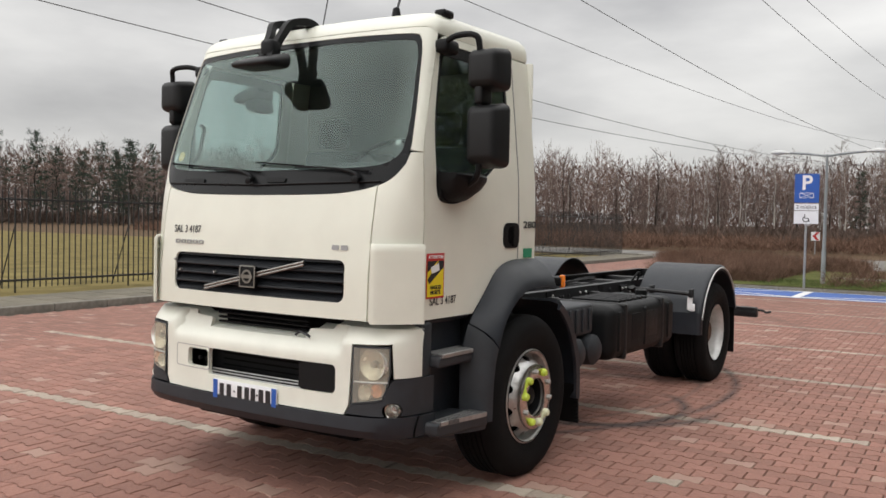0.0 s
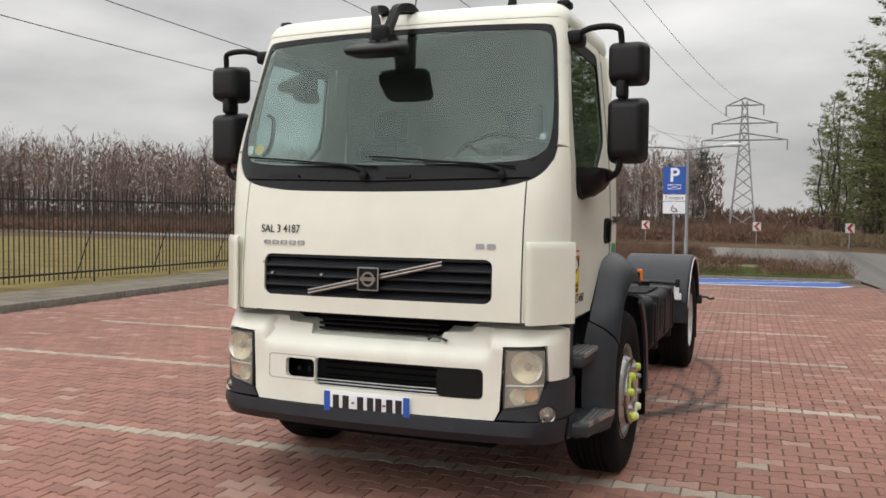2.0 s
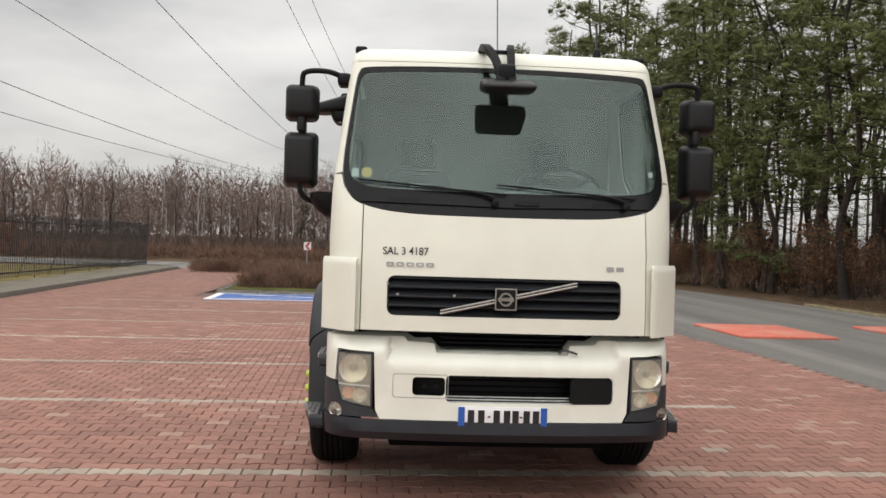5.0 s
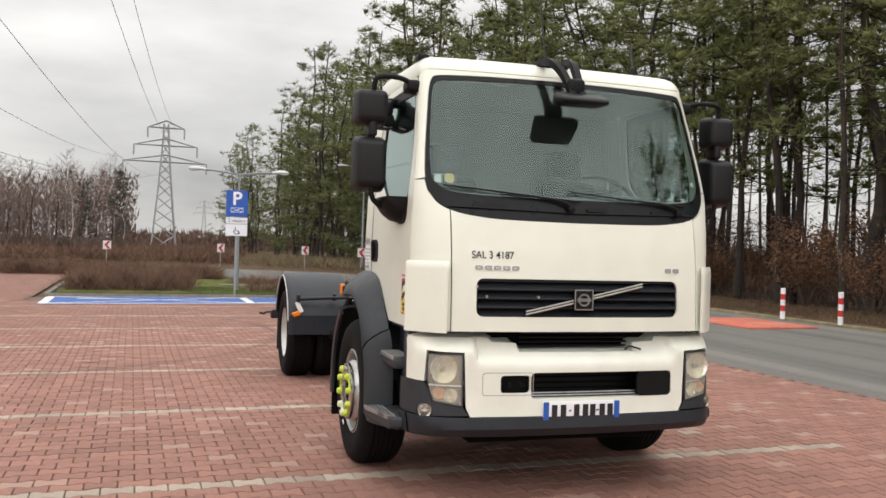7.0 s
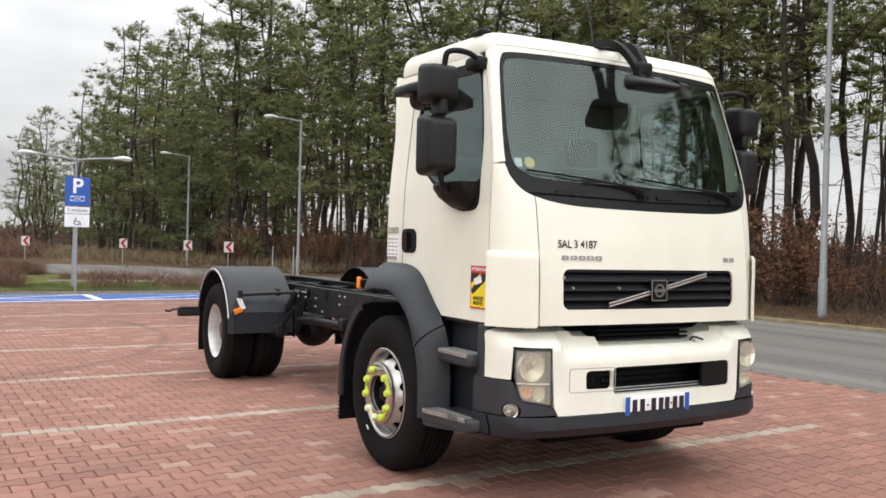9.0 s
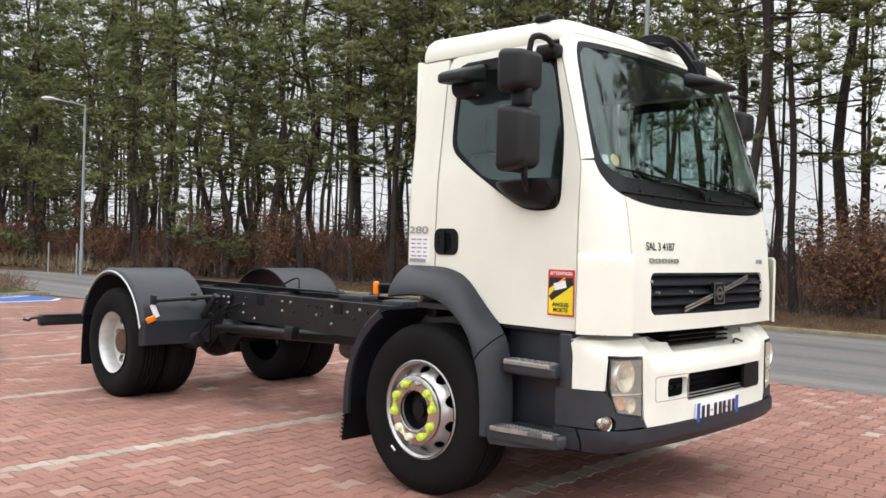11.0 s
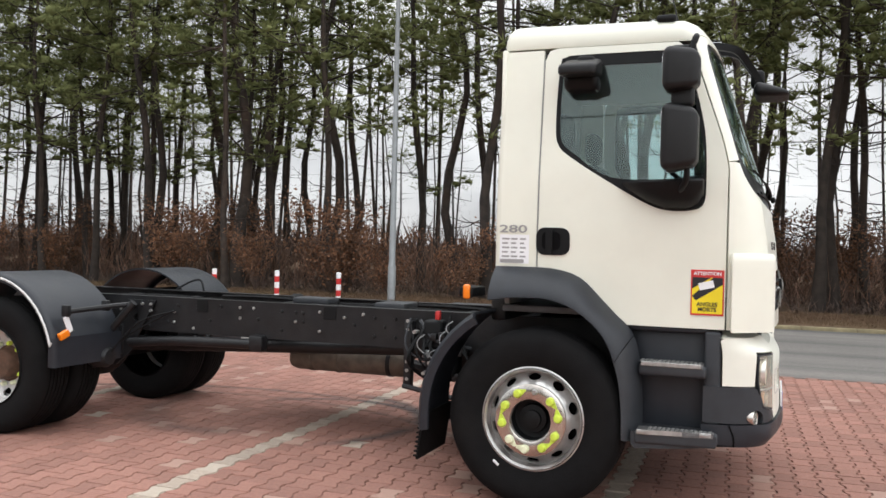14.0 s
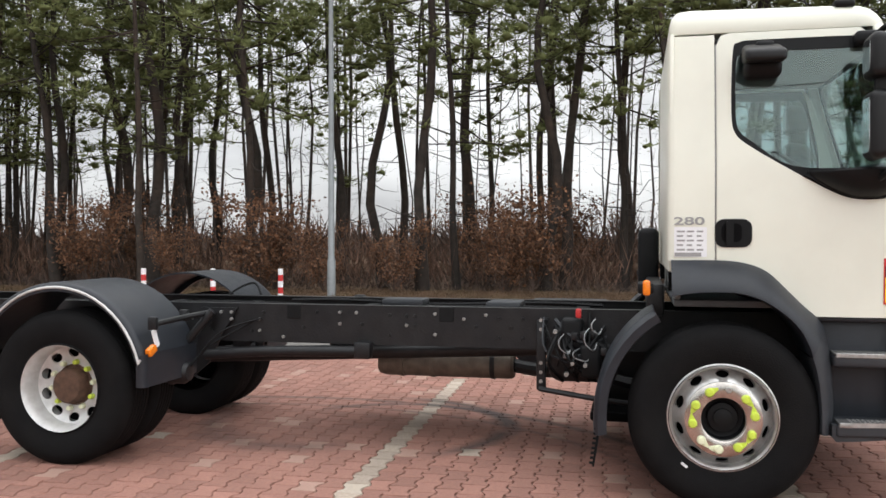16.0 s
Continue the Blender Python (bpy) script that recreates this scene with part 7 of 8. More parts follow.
def pine(seed, h, low, name="pine_tree", material="needle", spread=1.0, dense=False, more=1.0):
    rnd = random.Random(seed)
    root = thing(name, "tall Scots pine with a bare dark trunk and green crown" if low > 0.2 else "dark green young conifer reaching near the ground", "tree", "pines of the wood beyond the road")
    trunk, crown = Soup(), Soup()
    lean = Vector((rnd.uniform(-0.05, 0.05), rnd.uniform(-0.05, 0.05), 0))
    bend, sway, phase = rnd.uniform(-0.7, 0.7), rnd.uniform(-0.34, 0.34), rnd.uniform(0, 6)
    axis = [Vector((bend * math.sin(k / 12 * 3.0) * 0.6 + sway * math.sin(k * 1.1 + phase) * min(k, 2) / 2, bend * math.sin(k / 12 * 2.2) + sway * math.cos(k * 0.9 + phase) * min(k, 2) / 2, 0)) + lean * (h * k / 12) + Vector((0, 0, h * k / 12)) for k in range(13)]
    r0 = rnd.uniform(0.0078, 0.0118) * h
    trunk.limb(axis, [r0 * (1.35 if k == 0 else 1 - 0.068 * k) * rnd.uniform(0.94, 1.06) for k in range(13)], 9)

    def on_axis(z):
        f = min(max(z / h * 12, 0), 11.999)
        k = int(f)
        return axis[k].lerp(axis[k + 1], f - k)

    for k in range(10 if dense else 5):
        z = rnd.uniform(0.12, max(low + 0.05, 0.2)) * h
        a, l = rnd.uniform(0, 6.28), rnd.uniform(0.5, 2.1)
        p = on_axis(z)
        e = p + Vector((math.cos(a) * l, math.sin(a) * l, rnd.uniform(-0.5, 0.4)))
        trunk.limb([p, p.lerp(e, 0.4) + Vector((0, 0, rnd.uniform(-0.25, 0.05))), p.lerp(e, 0.8) + Vector((rnd.gauss(0, 0.16), rnd.gauss(0, 0.16), rnd.uniform(-0.1, 0.2))), e + Vector((0, 0, rnd.uniform(-0.3, 0.6)))], [0.020, 0.014, 0.009, 0.003], 3)
    count = int((48 if dense else 26) * (1.3 - low) * more)
    for k in range(count):
        f = low + (1 - low) * (k + rnd.random()) / count
        p = on_axis(min(f, 0.985) * h)
        a = rnd.uniform(0, 6.28)
        if low > 0.2 and math.sin(f * h * 1.5 + seed * 2.1 + a) < (-0.7 if dense else -0.2):
            continue
        taper = 1 - ((f - low) / (1 - low)) ** 2.2
        l = spread * (0.7 + 1.9 * taper) * rnd.uniform(0.5, 1.2)
        rise = l * rnd.uniform(-0.22, 0.50)
        e = p + Vector((math.cos(a) * l, math.sin(a) * l, rise))
        mid = p.lerp(e, 0.5) + Vector((0, 0, -0.10 * l))
        trunk.limb([p, mid, e], [0.034, 0.020, 0.006], 3)
        side = Vector((-math.sin(a), math.cos(a), 0))
        for c in range(4 if dense else 3):
            q = (0.45, 0.68, 0.86, 1.0)[c] if dense else (0.5, 0.78, 1.0)[c]
            base = (p.lerp(mid, q * 2) if q < 0.5 else mid.lerp(e, q * 2 - 1)) + side * rnd.gauss(0, 0.30) * l * (1.2 - q) + Vector((0, 0, rnd.gauss(0.05, 0.12)))
            crown.pad(base, rnd.uniform(0.38, 0.64) * (0.75 + 0.12 * l), rnd, 35 if dense else 14, 1.0 if dense else 1.5)
    for ob in (new("trunk", trunk.mesh("trunk", M["bark"], True)), new("crown", crown.mesh("crown", M[material], True))):
        ob.parent = root
    return root


def birch(seed, h, bark="birch"):
    rnd = random.Random(seed)
    root = thing("birch_tree", "bare winter birch with a pale trunk and fine brown twigs", "tree", "bare trees behind the lawn")
    trunk, twigs = Soup(), Soup()
    axis = [Vector((rnd.gauss(0, 0.06) * k, rnd.gauss(0, 0.06) * k, h * k / 7)) for k in range(8)]
    trunk.limb(axis, [0.012 * h * (1 - 0.12 * k) for k in range(8)], 6)
    for k in range(26):
        f = 0.10 + 0.88 * (k + rnd.random()) / 26
        i = min(int(f * 7), 6)
        p = axis[i].lerp(axis[i + 1], f * 7 - i)
        a = rnd.uniform(0, 6.28)
        l = h * (0.10 + 0.24 * (1 - f)) * rnd.uniform(0.7, 1.2)
        e = p + Vector((math.cos(a) * l * 0.6, math.sin(a) * l * 0.6, l * rnd.uniform(0.5, 1.0)))
        twigs.limb([p, e], [0.030, 0.008], 3)
        for j in range(34):
            q = p.lerp(e, rnd.uniform(0.15, 1)) + Vector((rnd.gauss(0, 0.12), rnd.gauss(0, 0.12), rnd.gauss(0, 0.12))) * l * 0.5
            twigs.blade(q, Vector((rnd.gauss(0, 0.9), rnd.gauss(0, 0.9), rnd.uniform(-0.7, 0.9))), l * rnd.uniform(0.16, 0.36), rnd.uniform(0.018, 0.036), rnd)
    for ob in (new("trunk", trunk.mesh("trunk", M[bark], True)), new("crown", twigs.mesh("crown", M["twig"]))):
        ob.parent = root
    return root


def oak_bush(seed):
    rnd = random.Random(seed)
    root = thing("oak_bush", "young oak bush holding withered brown leaves", "bush", "oak bushes at the edge of the wood")
    wood, leaves = Soup(), Soup()
    for k in range(9):
        a, l = rnd.uniform(0, 6.28), rnd.uniform(1.2, 2.6)
        e = Vector((math.cos(a) * l * 0.45, math.sin(a) * l * 0.45, l))
        wood.limb([Vector((0, 0, -0.05)), e * 0.5 + Vector((rnd.gauss(0, 0.1), rnd.gauss(0, 0.1), 0)), e], [0.022, 0.013, 0.005], 3)
        for j in range(10):
            q = e * rnd.uniform(0.3, 1)
            t = q + Vector((rnd.gauss(0, 0.35), rnd.gauss(0, 0.35), rnd.uniform(-0.05, 0.3)))
            wood.limb([q, t], [0.010, 0.004], 3)
            for _ in range(22):
                leaves.leaf(q.lerp(t, rnd.random()) + Vector((rnd.gauss(0, 0.13), rnd.gauss(0, 0.13), rnd.gauss(0, 0.12))), rnd.uniform(0.06, 0.11), rnd)
    for ob in (new("branchwork", wood.mesh("branchwork", M["hedge_dark"])), new("foliage", leaves.mesh("foliage", M["oak"]))):
        ob.parent = root
    return root


def scatter(makers, places, rnd, lo=0.85, hi=1.15):
    """Sets trees on places; the first of each maker is the original, the rest are copies."""
    used = set()
    for x, y, z, k in places:
        m = pose(x, y, z, 0, 0, rnd.uniform(0, 360)) @ Matrix.Scale(rnd.uniform(lo, hi), 4)
        if k in used:
            ob = copy_thing(makers[k], Matrix())
        else:
            used.add(k)
            ob = makers[k]
        ob.matrix_basis = m


rnd = random.Random(21)
front = [pine(1, 15.5, 0.40, dense=True, spread=1.15), pine(2, 16.5, 0.46, dense=True, spread=1.1), pine(3, 14.0, 0.30, dense=True, spread=1.3)]
margin = [pine(6, 16.5, 0.27, spread=1.30, dense=True, material="needle_dark"), pine(7, 14.5, 0.24, spread=1.35, dense=True), pine(8, 11.0, 0.07, spread=1.1, material="needle_dark", dense=True)]
inner = [pine(4, 16.0, 0.44), pine(5, 14.0, 0.40, spread=1.1), pine(9, 15.5, 0.16, spread=1.2, material="needle_dark"), pine(10, 10.0, 0.08, material="needle_dark")]
pines = front + margin + inner
spots = []


def free(x, y, gap):
    return all((x - p[0]) ** 2 + (y - p[1]) ** 2 > gap * gap for p in spots)


def edge_x(y):
    """Where the wood begins beyond the road."""
    return float(np.interp(y, [-40, 10, 22, 34, 45, 70, 150], [16.5, 16.2, 15.0, 12.6, 9.9, 8.2, 6.0]))


tries = 0
while len(spots) < 46 and tries < 4000:
    tries += 1
    y = rnd.uniform(-16, 24)
    x = edge_x(y) + 0.3 + rnd.random() ** 1.4 * 9
    if free(x, y, 1.5):
        spots.append((x, y, -0.03, len(spots) % 3))
while len(spots) < 110 and tries < 9000:
    tries += 1
    y = rnd.uniform(-34, 82)
    deep = abs(rnd.gauss(0, 1)) * 9.5
    x = edge_x(y) + deep
    if deep < (22 if y > 40 else 12) and (y > 23 or deep > 8) and free(x, y, 1.45):
        if y < 23:
            k = rnd.choice((6, 7))
        elif deep < 3.5 and 27 < y < 62:
            k = rnd.choice((3, 4, 3, 4, 5))
        elif y < 46:
            k = rnd.choice((6, 7))
        else:
            k = rnd.choice((8, 8, 6, 9))
        spots.append((x, y, -0.03, k))
for x, y, k in ((15.9, 22.4, 2), (14.8, 26.0, 3), (17.5, 29.0, 4), (13.4, 31.5, 3), (18.3, 20.0, 2), (18.0, 16.2, 2), (12.6, 38.0, 4), (17.4, 6.6, 2), (14.0, 28.6, 5), (11.6, 41.5, 3), (16.2, 20.6, 2), (16.1, 18.2, 0), (16.6, 23.6, 2), (16.0, 15.4, 2), (17.0, -2.6, 2), (16.7, 0.6, 0), (17.2, 12.6, 2), (16.8, -4.6, 2), (17.5, -6.6, 2), (18.6, -1.4, 0), (18.0, -8.4, 2), (12.2, 36.0, 4), (10.9, 44.0, 3), (13.2, 33.8, 3), (15.0, 24.2, 4), (14.3, 30.2, 4)):
    spots.append((x, y, -0.03, k))
for _ in range(52):
    y = rnd.uniform(66, 150)
    spots.append((edge_x(y) + rnd.uniform(-0.5, 14), y, -0.05, rnd.choice((8, 8, 8, 9))))
for k in range(15):
    y = 36 + 2.7 * k + rnd.uniform(-0.8, 0.8)
    spots.append((edge_x(y) + rnd.uniform(0.0, 2.5), y, -0.04, 3 + k % 3))
scatter(pines, spots, rnd)

bushes = [oak_bush(31), oak_bush(32), oak_bush(33)]
places = []
for k in range(18):
    y = 23 + 1.3 * k + rnd.uniform(-0.5, 0.5)
    places.append((edge_x(y) + rnd.uniform(-0.2, 2.4), y, -0.03, rnd.randrange(3)))
for _ in range(22):
    y = rnd.uniform(-16, 30)
    places.append((edge_x(y) + rnd.uniform(0.2, 7.0), y, -0.03, rnd.randrange(3)))
places += [(15.6, 9.8, 0, 0), (16.0, 8.0, 0, 1), (15.8, 14.2, 0, 2), (16.6, 5.2, 0, 0), (16.0, 11.8, 0, 1), (-24, 50, 0, 2), (-27, 52, 0, 0)]
scatter(bushes, places, rnd, 0.7, 1.25)

birches = [birch(41, 10.5), birch(42, 12.0), birch(43, 9.0), birch(44, 11.0, "bark"), birch(45, 8.5, "bark"), pine(46, 11.5, 0.16, "spruce_tree", "needle_far", 0.72, more=1.7)]
spots = []
tries = 0
while len(spots) < 235 and tries < 9000:
    tries += 1
    az = radians(rnd.uniform(-86, -4))
    d = rnd.uniform(116, 140)
    x, y = 1 + d * math.sin(az), -4 + d * math.cos(az)
    if free(x, y, 0.9) and abs(x - PYLON.x) > 1.5:
        evergreen = rnd.random() < (0.38 if -58 < math.degrees(az) < -52 else 0.12 if -17 < math.degrees(az) < -11.5 else 0.2 if math.degrees(az) > -8 else 0.01)
        k = 5 if evergreen else rnd.choice((0, 1, 2, 3, 3, 4, 4))
        spots.append((x, y, -0.06, k))
for az, d in ((-60.2, 115), (-57.6, 113), (-56.5, 116), (-55.2, 113), (-54.1, 115), (-53.4, 112), (-52.2, 116), (-50.9, 114), (-49.2, 118)):
    spots.append((1 + d * math.sin(radians(az)), -4 + d * math.cos(radians(az)), -0.06, 5))
scatter(birches, spots, rnd, 0.74, 1.05)


# the rest of the far wood, joined
rnd = random.Random(61)
twig_soup, stem_soup = Soup(), Soup()
for _ in range(560):
    az = radians(rnd.uniform(-88, -5))
    d = rnd.uniform(114, 165)
    x, y = 1 + d * math.sin(az), -4 + d * math.cos(az)
    h = rnd.uniform(9.6, 13.2) * (0.94 + 0.24 * noise.noise(Vector((az * 14, 0.3, 0))))
    p = Vector((x, y, -0.06))
    lean = Vector((rnd.gauss(0, 0.3), rnd.gauss(0, 0.3), h))
    stem_soup.limb([p, p + lean * 0.93], [rnd.choice((0.05, 0.06, 0.09)), 0.015], 3)
    wide = rnd.uniform(0.13, 0.20) * h
    for _ in range(330):
        u = Vector((rnd.gauss(0, 1), rnd.gauss(0, 1), rnd.gauss(0, 1))).normalized() * rnd.random() ** 0.4
        q = p + lean * (0.60 + 0.38 * u.z) + Vector((u.x * wide, u.y * wide, 0))
        twig_soup.blade(q, u + Vector((rnd.gauss(0, 0.6), rnd.gauss(0, 0.6), rnd.gauss(0.35, 0.5))), rnd.uniform(0.35, 0.95), rnd.uniform(0.03, 0.06), rnd)
mass_soup = Soup()
for _ in range(46000):
    az = radians(rnd.uniform(-88, -3.5))
    d = rnd.uniform(126, 175)
    top = 10.7 + 1.8 * noise.noise(Vector((az * 26, 0.7, 0))) + 0.9 * noise.noise(Vector((az * 120, 2.7, 0)))
    z = -0.2 + (top + 0.2) * rnd.random() ** 1.05
    mass_soup.blade(Vector((1 + d * math.sin(az), -4 + d * math.cos(az), z)), Vector((rnd.gauss(0, 0.6), rnd.gauss(0, 0.6), 1)), rnd.uniform(0.6, 1.4), rnd.uniform(0.14, 0.46) * (1.0 - 0.5 * max(0, z) / 12), rnd)
for _ in range(2600):
    az, d = radians(rnd.uniform(-4.5, 9)), rnd.uniform(126, 175)
    mass_soup.blade(Vector((1 + d * math.sin(az), -4 + d * math.cos(az), rnd.uniform(-0.2, 2.2 + 0.8 * noise.noise(Vector((az * 60, 5.1, 0)))))), Vector((rnd.gauss(0, 0.3), rnd.gauss(0, 0.3), 1)), rnd.uniform(0.6, 1.5), rnd.uniform(0.25, 0.5), rnd)
tagged(new("far_thicket", mass_soup.mesh("far_thicket", M["far_mass"])), "dense brown thicket of the distant wood", "woods", kind="stuff")
tagged(new("far_wood", twig_soup.mesh("far_wood", M["far_twig"])), "distant grey-brown leafless wood", "woods", kind="stuff")
tagged(new("far_stems", stem_soup.mesh("far_stems", M["twig"])), "thin grey-brown stems of the distant wood", "woods", kind="stuff")

# pines deeper in the wood, joined
needle_soup, stem_soup = Soup(), Soup()
for _ in range(165):
    y = rnd.uniform(-60, 120)
    x = edge_x(y) + rnd.uniform(8, 24)
    if 8 < y < 22 and rnd.random() < 0.5:
        continue
    h = rnd.uniform(12, 17)
    p = Vector((x, y, -0.05))
    lean = Vector((rnd.gauss(0, 0.5), rnd.gauss(0, 0.5), h))
    stem_soup.limb([p, p + lean * 0.5 + Vector((rnd.gauss(0, 0.2), rnd.gauss(0, 0.2), 0)), p + lean], [rnd.uniform(0.06, 0.12), 0.07, 0.02], 5)
    for _ in range(18):
        q = p + lean * rnd.uniform(0.12, 0.55)
        stem_soup.blade(q, Vector((rnd.gauss(0, 1), rnd.gauss(0, 1), rnd.gauss(0, 0.3))), rnd.uniform(0.6, 1.8), rnd.uniform(0.015, 0.035), rnd)
    for _ in range(15):
        f = rnd.uniform(0.42, 1)
        w = 1.5 * (1.15 - f) + 0.2
        needle_soup.pad(p + lean * f + Vector((rnd.gauss(0, w), rnd.gauss(0, w), 0)), rnd.uniform(0.5, 0.85), rnd, 14, 1.5)
for _ in range(95):
    y = rnd.uniform(-30, 46)
    p = Vector((edge_x(y) + rnd.uniform(5, 24), y, -0.05))
    h = rnd.uniform(8, 14)
    lean = Vector((rnd.gauss(0, 0.5), rnd.gauss(0, 0.5), h))
    r = rnd.uniform(0.03, 0.08)
    stem_soup.limb([p, p + lean * 0.35 + Vector((rnd.gauss(0, 0.15), rnd.gauss(0, 0.15), 0)), p + lean * 0.7 + Vector((rnd.gauss(0, 0.2), rnd.gauss(0, 0.2), 0)), p + lean], [r, r * 0.8, r * 0.6, 0.015], 5)
    for _ in range(24):
        stem_soup.blade(p + lean * rnd.uniform(0.2, 0.75), Vector((rnd.gauss(0, 1), rnd.gauss(0, 1), rnd.gauss(0.2, 0.4))), rnd.uniform(0.5, 1.4), 0.022, rnd)
tagged(new("deep_wood", needle_soup.mesh("deep_wood", M["needle"])), "green crowns of the pines deeper in the wood", "woods", kind="stuff")
tagged(new("deep_stems", stem_soup.mesh("deep_stems", M["bark"])), "dark stems of the pines deeper in the wood", "woods", kind="stuff")


def thicket(name, label, category, regions, per_m2, h0, h1, material, seed, width=0.022, base=0.0, splay=0.42):
    """A dense stand of bare twigs over some plan rectangles (lot coordinates)."""
    rnd = random.Random(seed)
    s = Soup()
    for u0, v0, u1, v1 in regions:
        for _ in range(int(abs((u1 - u0) * (v1 - v0)) * per_m2)):
            p = Vector(lot(rnd.uniform(u0, u1), rnd.uniform(v0, v1), base))
            h = rnd.uniform(h0, h1) * (0.8 + 0.3 * noise.noise(p * 0.6))
            for _ in range(3):
                q = p + Vector((rnd.gauss(0, 0.08), rnd.gauss(0, 0.08), h * rnd.uniform(0, 0.45)))
                s.blade(q, Vector((rnd.gauss(0, splay), rnd.gauss(0, splay), 1)), h * rnd.uniform(0.45, 0.75), width, rnd)
    tagged(new(name, s.mesh(name, M[material])), label, category, kind="stuff")


thicket("hedge", "dense brown leafless hedge on the island", "hedge", [(-4.3, 20.6, -1.0, 27.5), (-8.0, 33.0, -3.5, 35.0), (-4.4, 28.2, 0.6, 31.0)], 330, 0.62, 1.0, "hedge", 51, 0.013, 0.0, 0.75)
thicket("low_hedge", "low clipped leafless hedge", "hedge", [(0.6, 25.2, 3.4, 26.0)], 300, 0.35, 0.62, "hedge", 52, 0.012, 0.0, 0.75)
thicket("island_shrubs", "loose bare brown shrubs at the end of the island", "shrub", [(0.4, 19.9, 1.7, 21.2), (2.2, 19.9, 4.5, 22.0)], 110, 0.55, 1.05, "hedge", 62, 0.012, 0.05, 0.85)
thicket("brush", "brown leafless brush beyond the bend", "brush", [(-40, 53, 4, 60), (-62, 49, -14, 55), (-3, 62, 6, 90)], 26, 0.8, 1.7, "hedge", 53, 0.045, 0.0, 0.7)
thicket("dry_growth", "dry tan growth below the pines at the bend", "brush", [(11.5, 33, 20, 62), (8.5, 41, 12, 66), (4, 47, 9, 66)], 16, 0.4, 1.1, "dry", 60, 0.04, 0.0, 0.6)
thicket("undergrowth", "brown undergrowth at the foot of the far trees", "brush", [(-150, 20, -96, 80), (-100, 76, -2, 112)], 3.5, 1.1, 2.4, "hedge_dark", 54, 0.13, 0.0, 0.6)
thicket("wood_undergrowth", "dry brown undergrowth below the pines", "brush", [(16.5, -34, 30, 40)], 16, 0.2, 0.75, "hedge_dark", 55, 0.03, 0.0, 0.7)
thicket("saplings", "thin grey-brown saplings among the pines", "brush", [(13.5, 27, 24, 62), (17.5, -20, 26, 27)], 7, 1.0, 3.4, "hedge", 59, 0.022, 0.0, 0.5)
thicket("wood_far_brush", "grey-brown brush behind the pine wood", "brush", [(38, -60, 44, 110)], 6, 1.9, 4.2, "hedge_dark", 58, 0.16, 0.0, 0.6)
thicket("verge_grass", "dry yellow grass on the verge", "grass", [(12.9, -18, 16.6, 22)], 130, 0.06, 0.17, "litter", 56, 0.012, 0.045)
thicket("island_grass", "short green grass on the island", "grass", [(-1.3, 19.65, 3.9, 22.5)], 220, 0.05, 0.10, "grass_blade", 57, 0.014, 0.10)

# ---- paving stones: waisted interlocking stones in half bond ----
PU, PV, ROWS = 0.20, 0.1415, 18
SHAPE = [(-0.1, -0.0825), (-0.07, -0.0825), (-0.03, -0.0575), (0.03, -0.0575), (0.07, -0.0825), (0.1, -0.0825), (0.1, 0.0825), (0.07, 0.0825), (0.03, 0.0575), (-0.03, 0.0575), (-0.07, 0.0825), (-0.1, 0.0825)]
LOW = [(u - math.copysign(0.0022, u), v - math.copysign(0.0025, v)) for u, v in SHAPE]
TOP = [(u - math.copysign(0.0068, u), v - math.copysign(0.0070, v)) for u, v in SHAPE]


def stone_mesh(material):
    me = bpy.data.meshes.new("paving_stone")
    vs = [(u, v, -0.011) for u, v in LOW] + [(u, v, 0.0) for u, v in TOP]
    me.from_pydata(vs, [], [tuple(range(12, 24))] + [(i, (i + 1) % 12, 12 + (i + 1) % 12, 12 + i) for i in range(12)])
    me.materials.append(material)
    return me


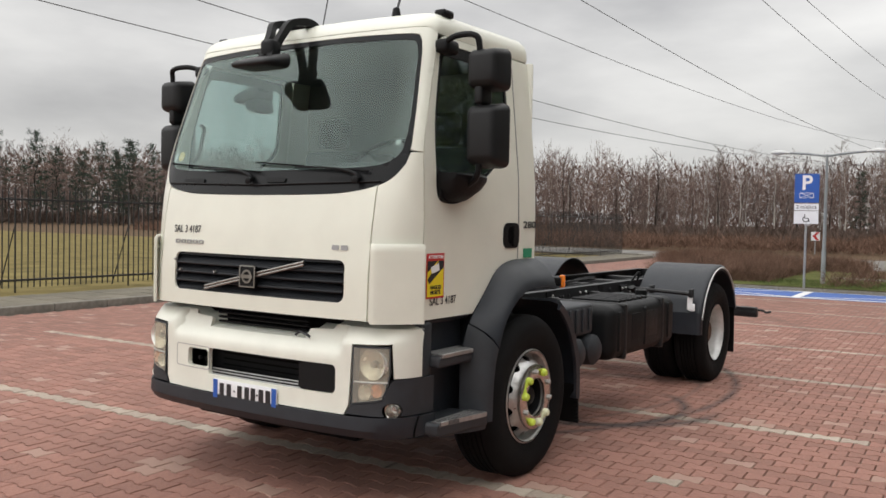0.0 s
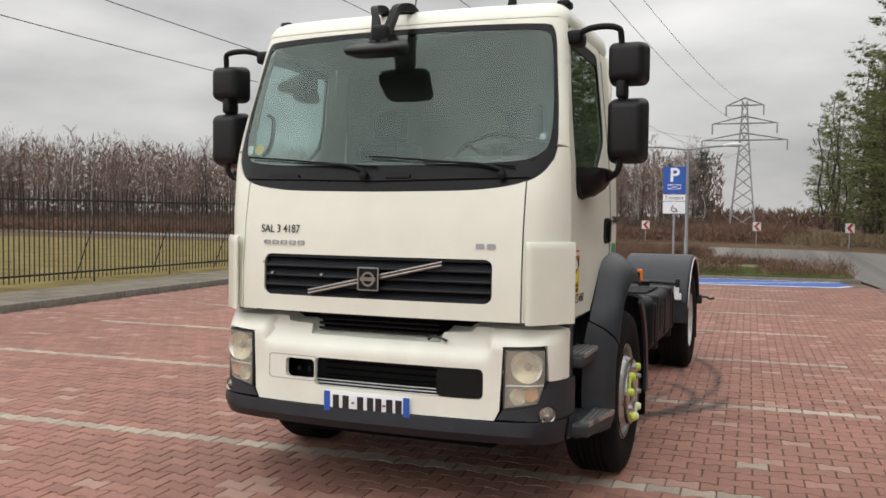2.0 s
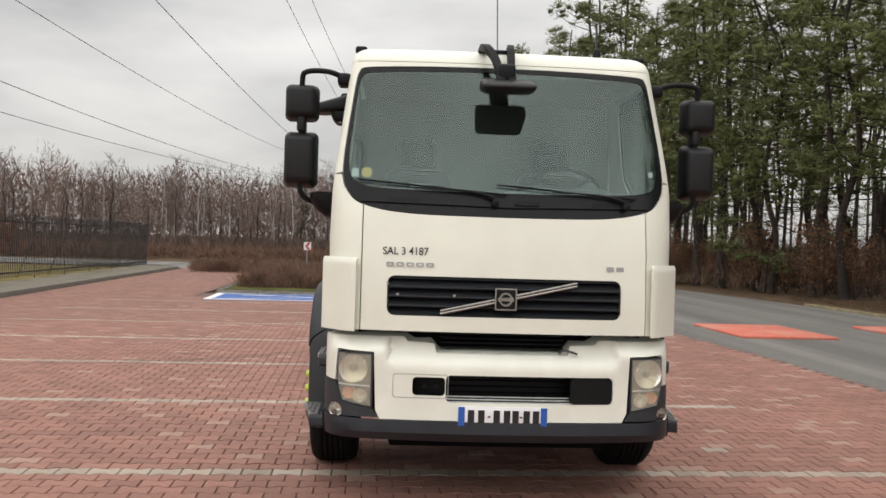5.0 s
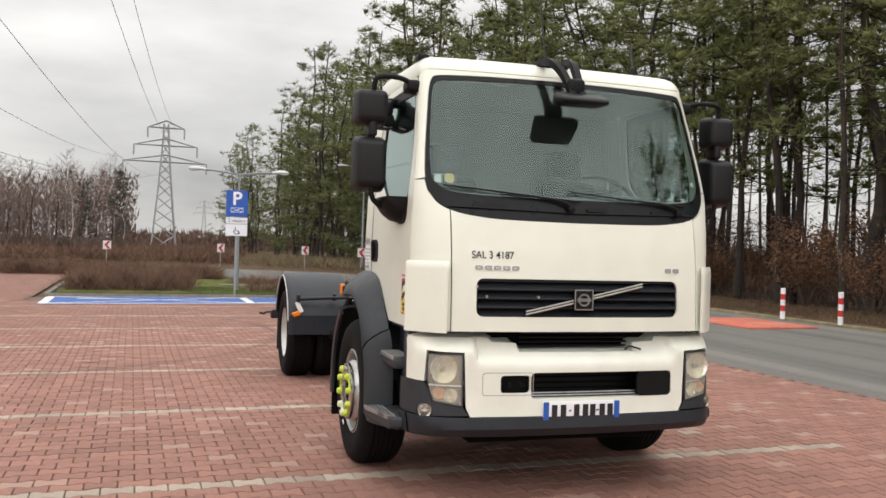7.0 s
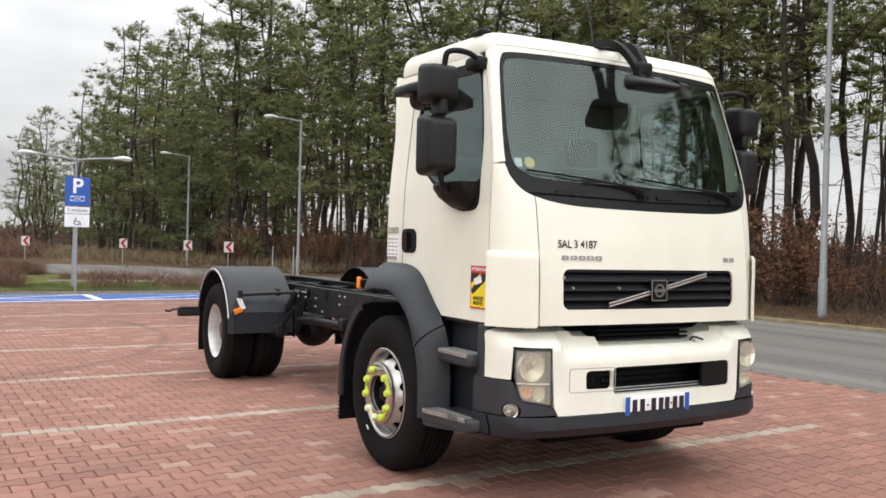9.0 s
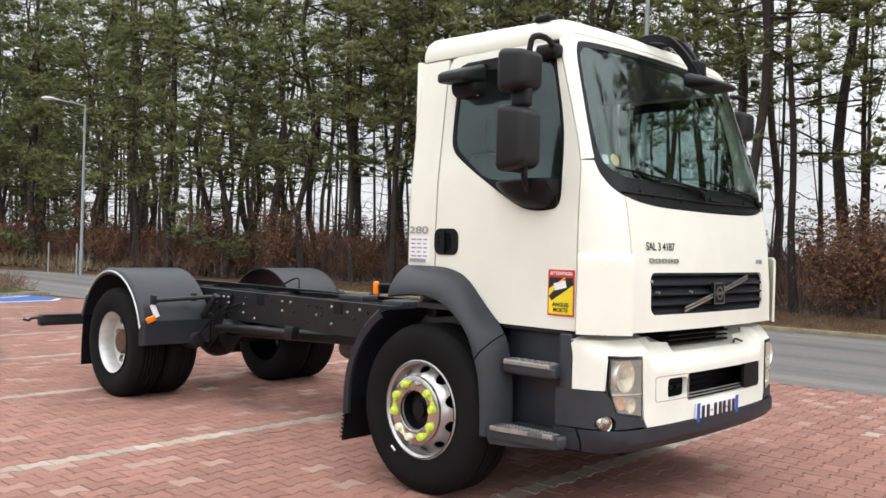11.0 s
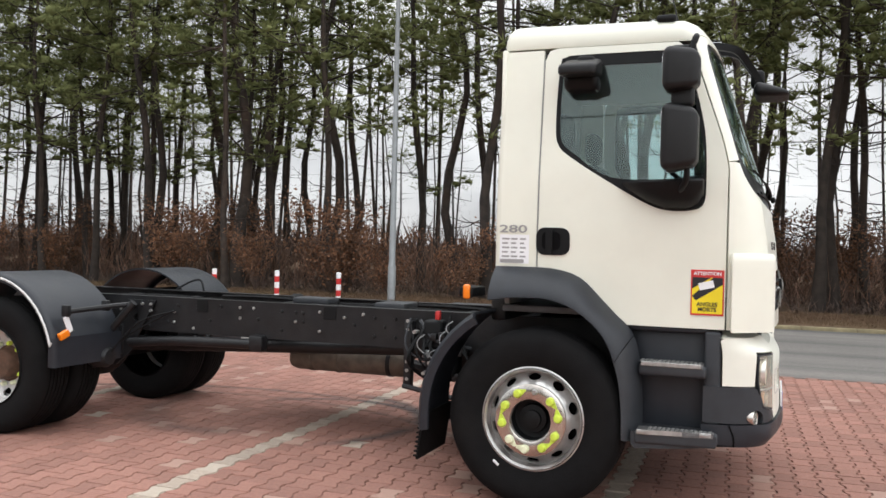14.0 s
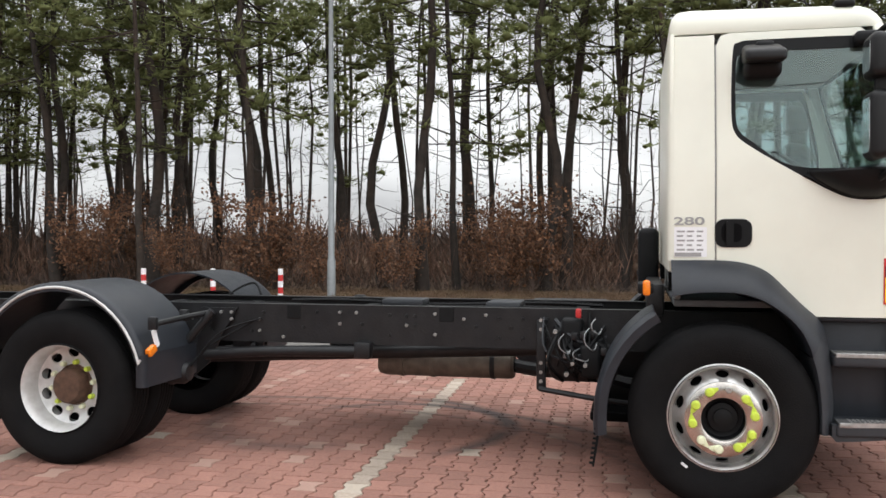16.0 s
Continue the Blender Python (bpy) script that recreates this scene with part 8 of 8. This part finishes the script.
paving = thing("paving", "red interlocking concrete paving with grey bay lines", "paving", kind="structure")
red_me, grey_me = stone_mesh(M["paver"]), stone_mesh(M["paver_grey"])
rnd = random.Random(77)
co, si = math.cos(LOT), math.sin(LOT)
lists = {"red": ([], []), "grey": ([], [])}
first_row = round((0.92 + 15.0) / PV)
v_start = 0.92 - first_row * PV
singles = 0
for j in range(int((44 - v_start) / PV)):
    v = v_start + j * PV
    u_hi = float(np.interp(v, [7, 11, 14.8, 18.4], [ROAD_U, 5.04, 4.90, 4.74])) + 0.02 if v < 17.9 else -5.0
    i0, i1 = int((KERB_U + 0.05) / PU) , int(u_hi / PU)
    grey_row = (j - first_row) % ROWS == 0 and -3.0 < v < 17.2
    for i in range(i0, i1 + 1):
        u = i * PU + (0.1 if j % 2 else 0.0)
        if u > u_hi - 0.06 or u < KERB_U + 0.09:
            continue
        grey = grey_row and -7.0 < u < 3.1
        if rnd.random() < 0.0022 and not grey and abs(u) < 4:
            grey = True
        z, tx, ty = rnd.gauss(0, 0.0009), rnd.gauss(0, 0.006), rnd.gauss(0, 0.006)
        if -3.3 < u < -0.5 and -0.9 < v < 2.0 and singles < 300:
            singles += 1
            ob = new("paving_stone", grey_me if grey else red_me)
            ob.parent = paving
            ob.matrix_basis = pose(*lot(u, v, z), math.degrees(tx), math.degrees(ty), 2.3)
            continue
        vs, fs = lists["grey" if grey else "red"]
        b = len(vs)
        for ring, zz in ((LOW, -0.011), (TOP, 0.0)):
            for du, dv in ring:
                x, y = u + du, v + dv
                vs.append((x * co - y * si, x * si + y * co, zz + z + tx * dv - ty * du))
        fs.append(tuple(range(b + 12, b + 24)))
        if v > 11 or v < -4.5 or u < -6.5:
            continue
        fs.extend((b + k, b + (k + 1) % 12, b + 12 + (k + 1) % 12, b + 12 + k) for k in range(12))
for key, mt in (("red", "paver_far"), ("grey", "paver_grey_far")):
    me = bpy.data.meshes.new("paving_stones")
    me.from_pydata(lists[key][0], [], lists[key][1])
    me.materials.append(M[mt])
    ob = new("paving_stones", me)
    ob.parent = paving
    tagged(ob, kind="stuff")
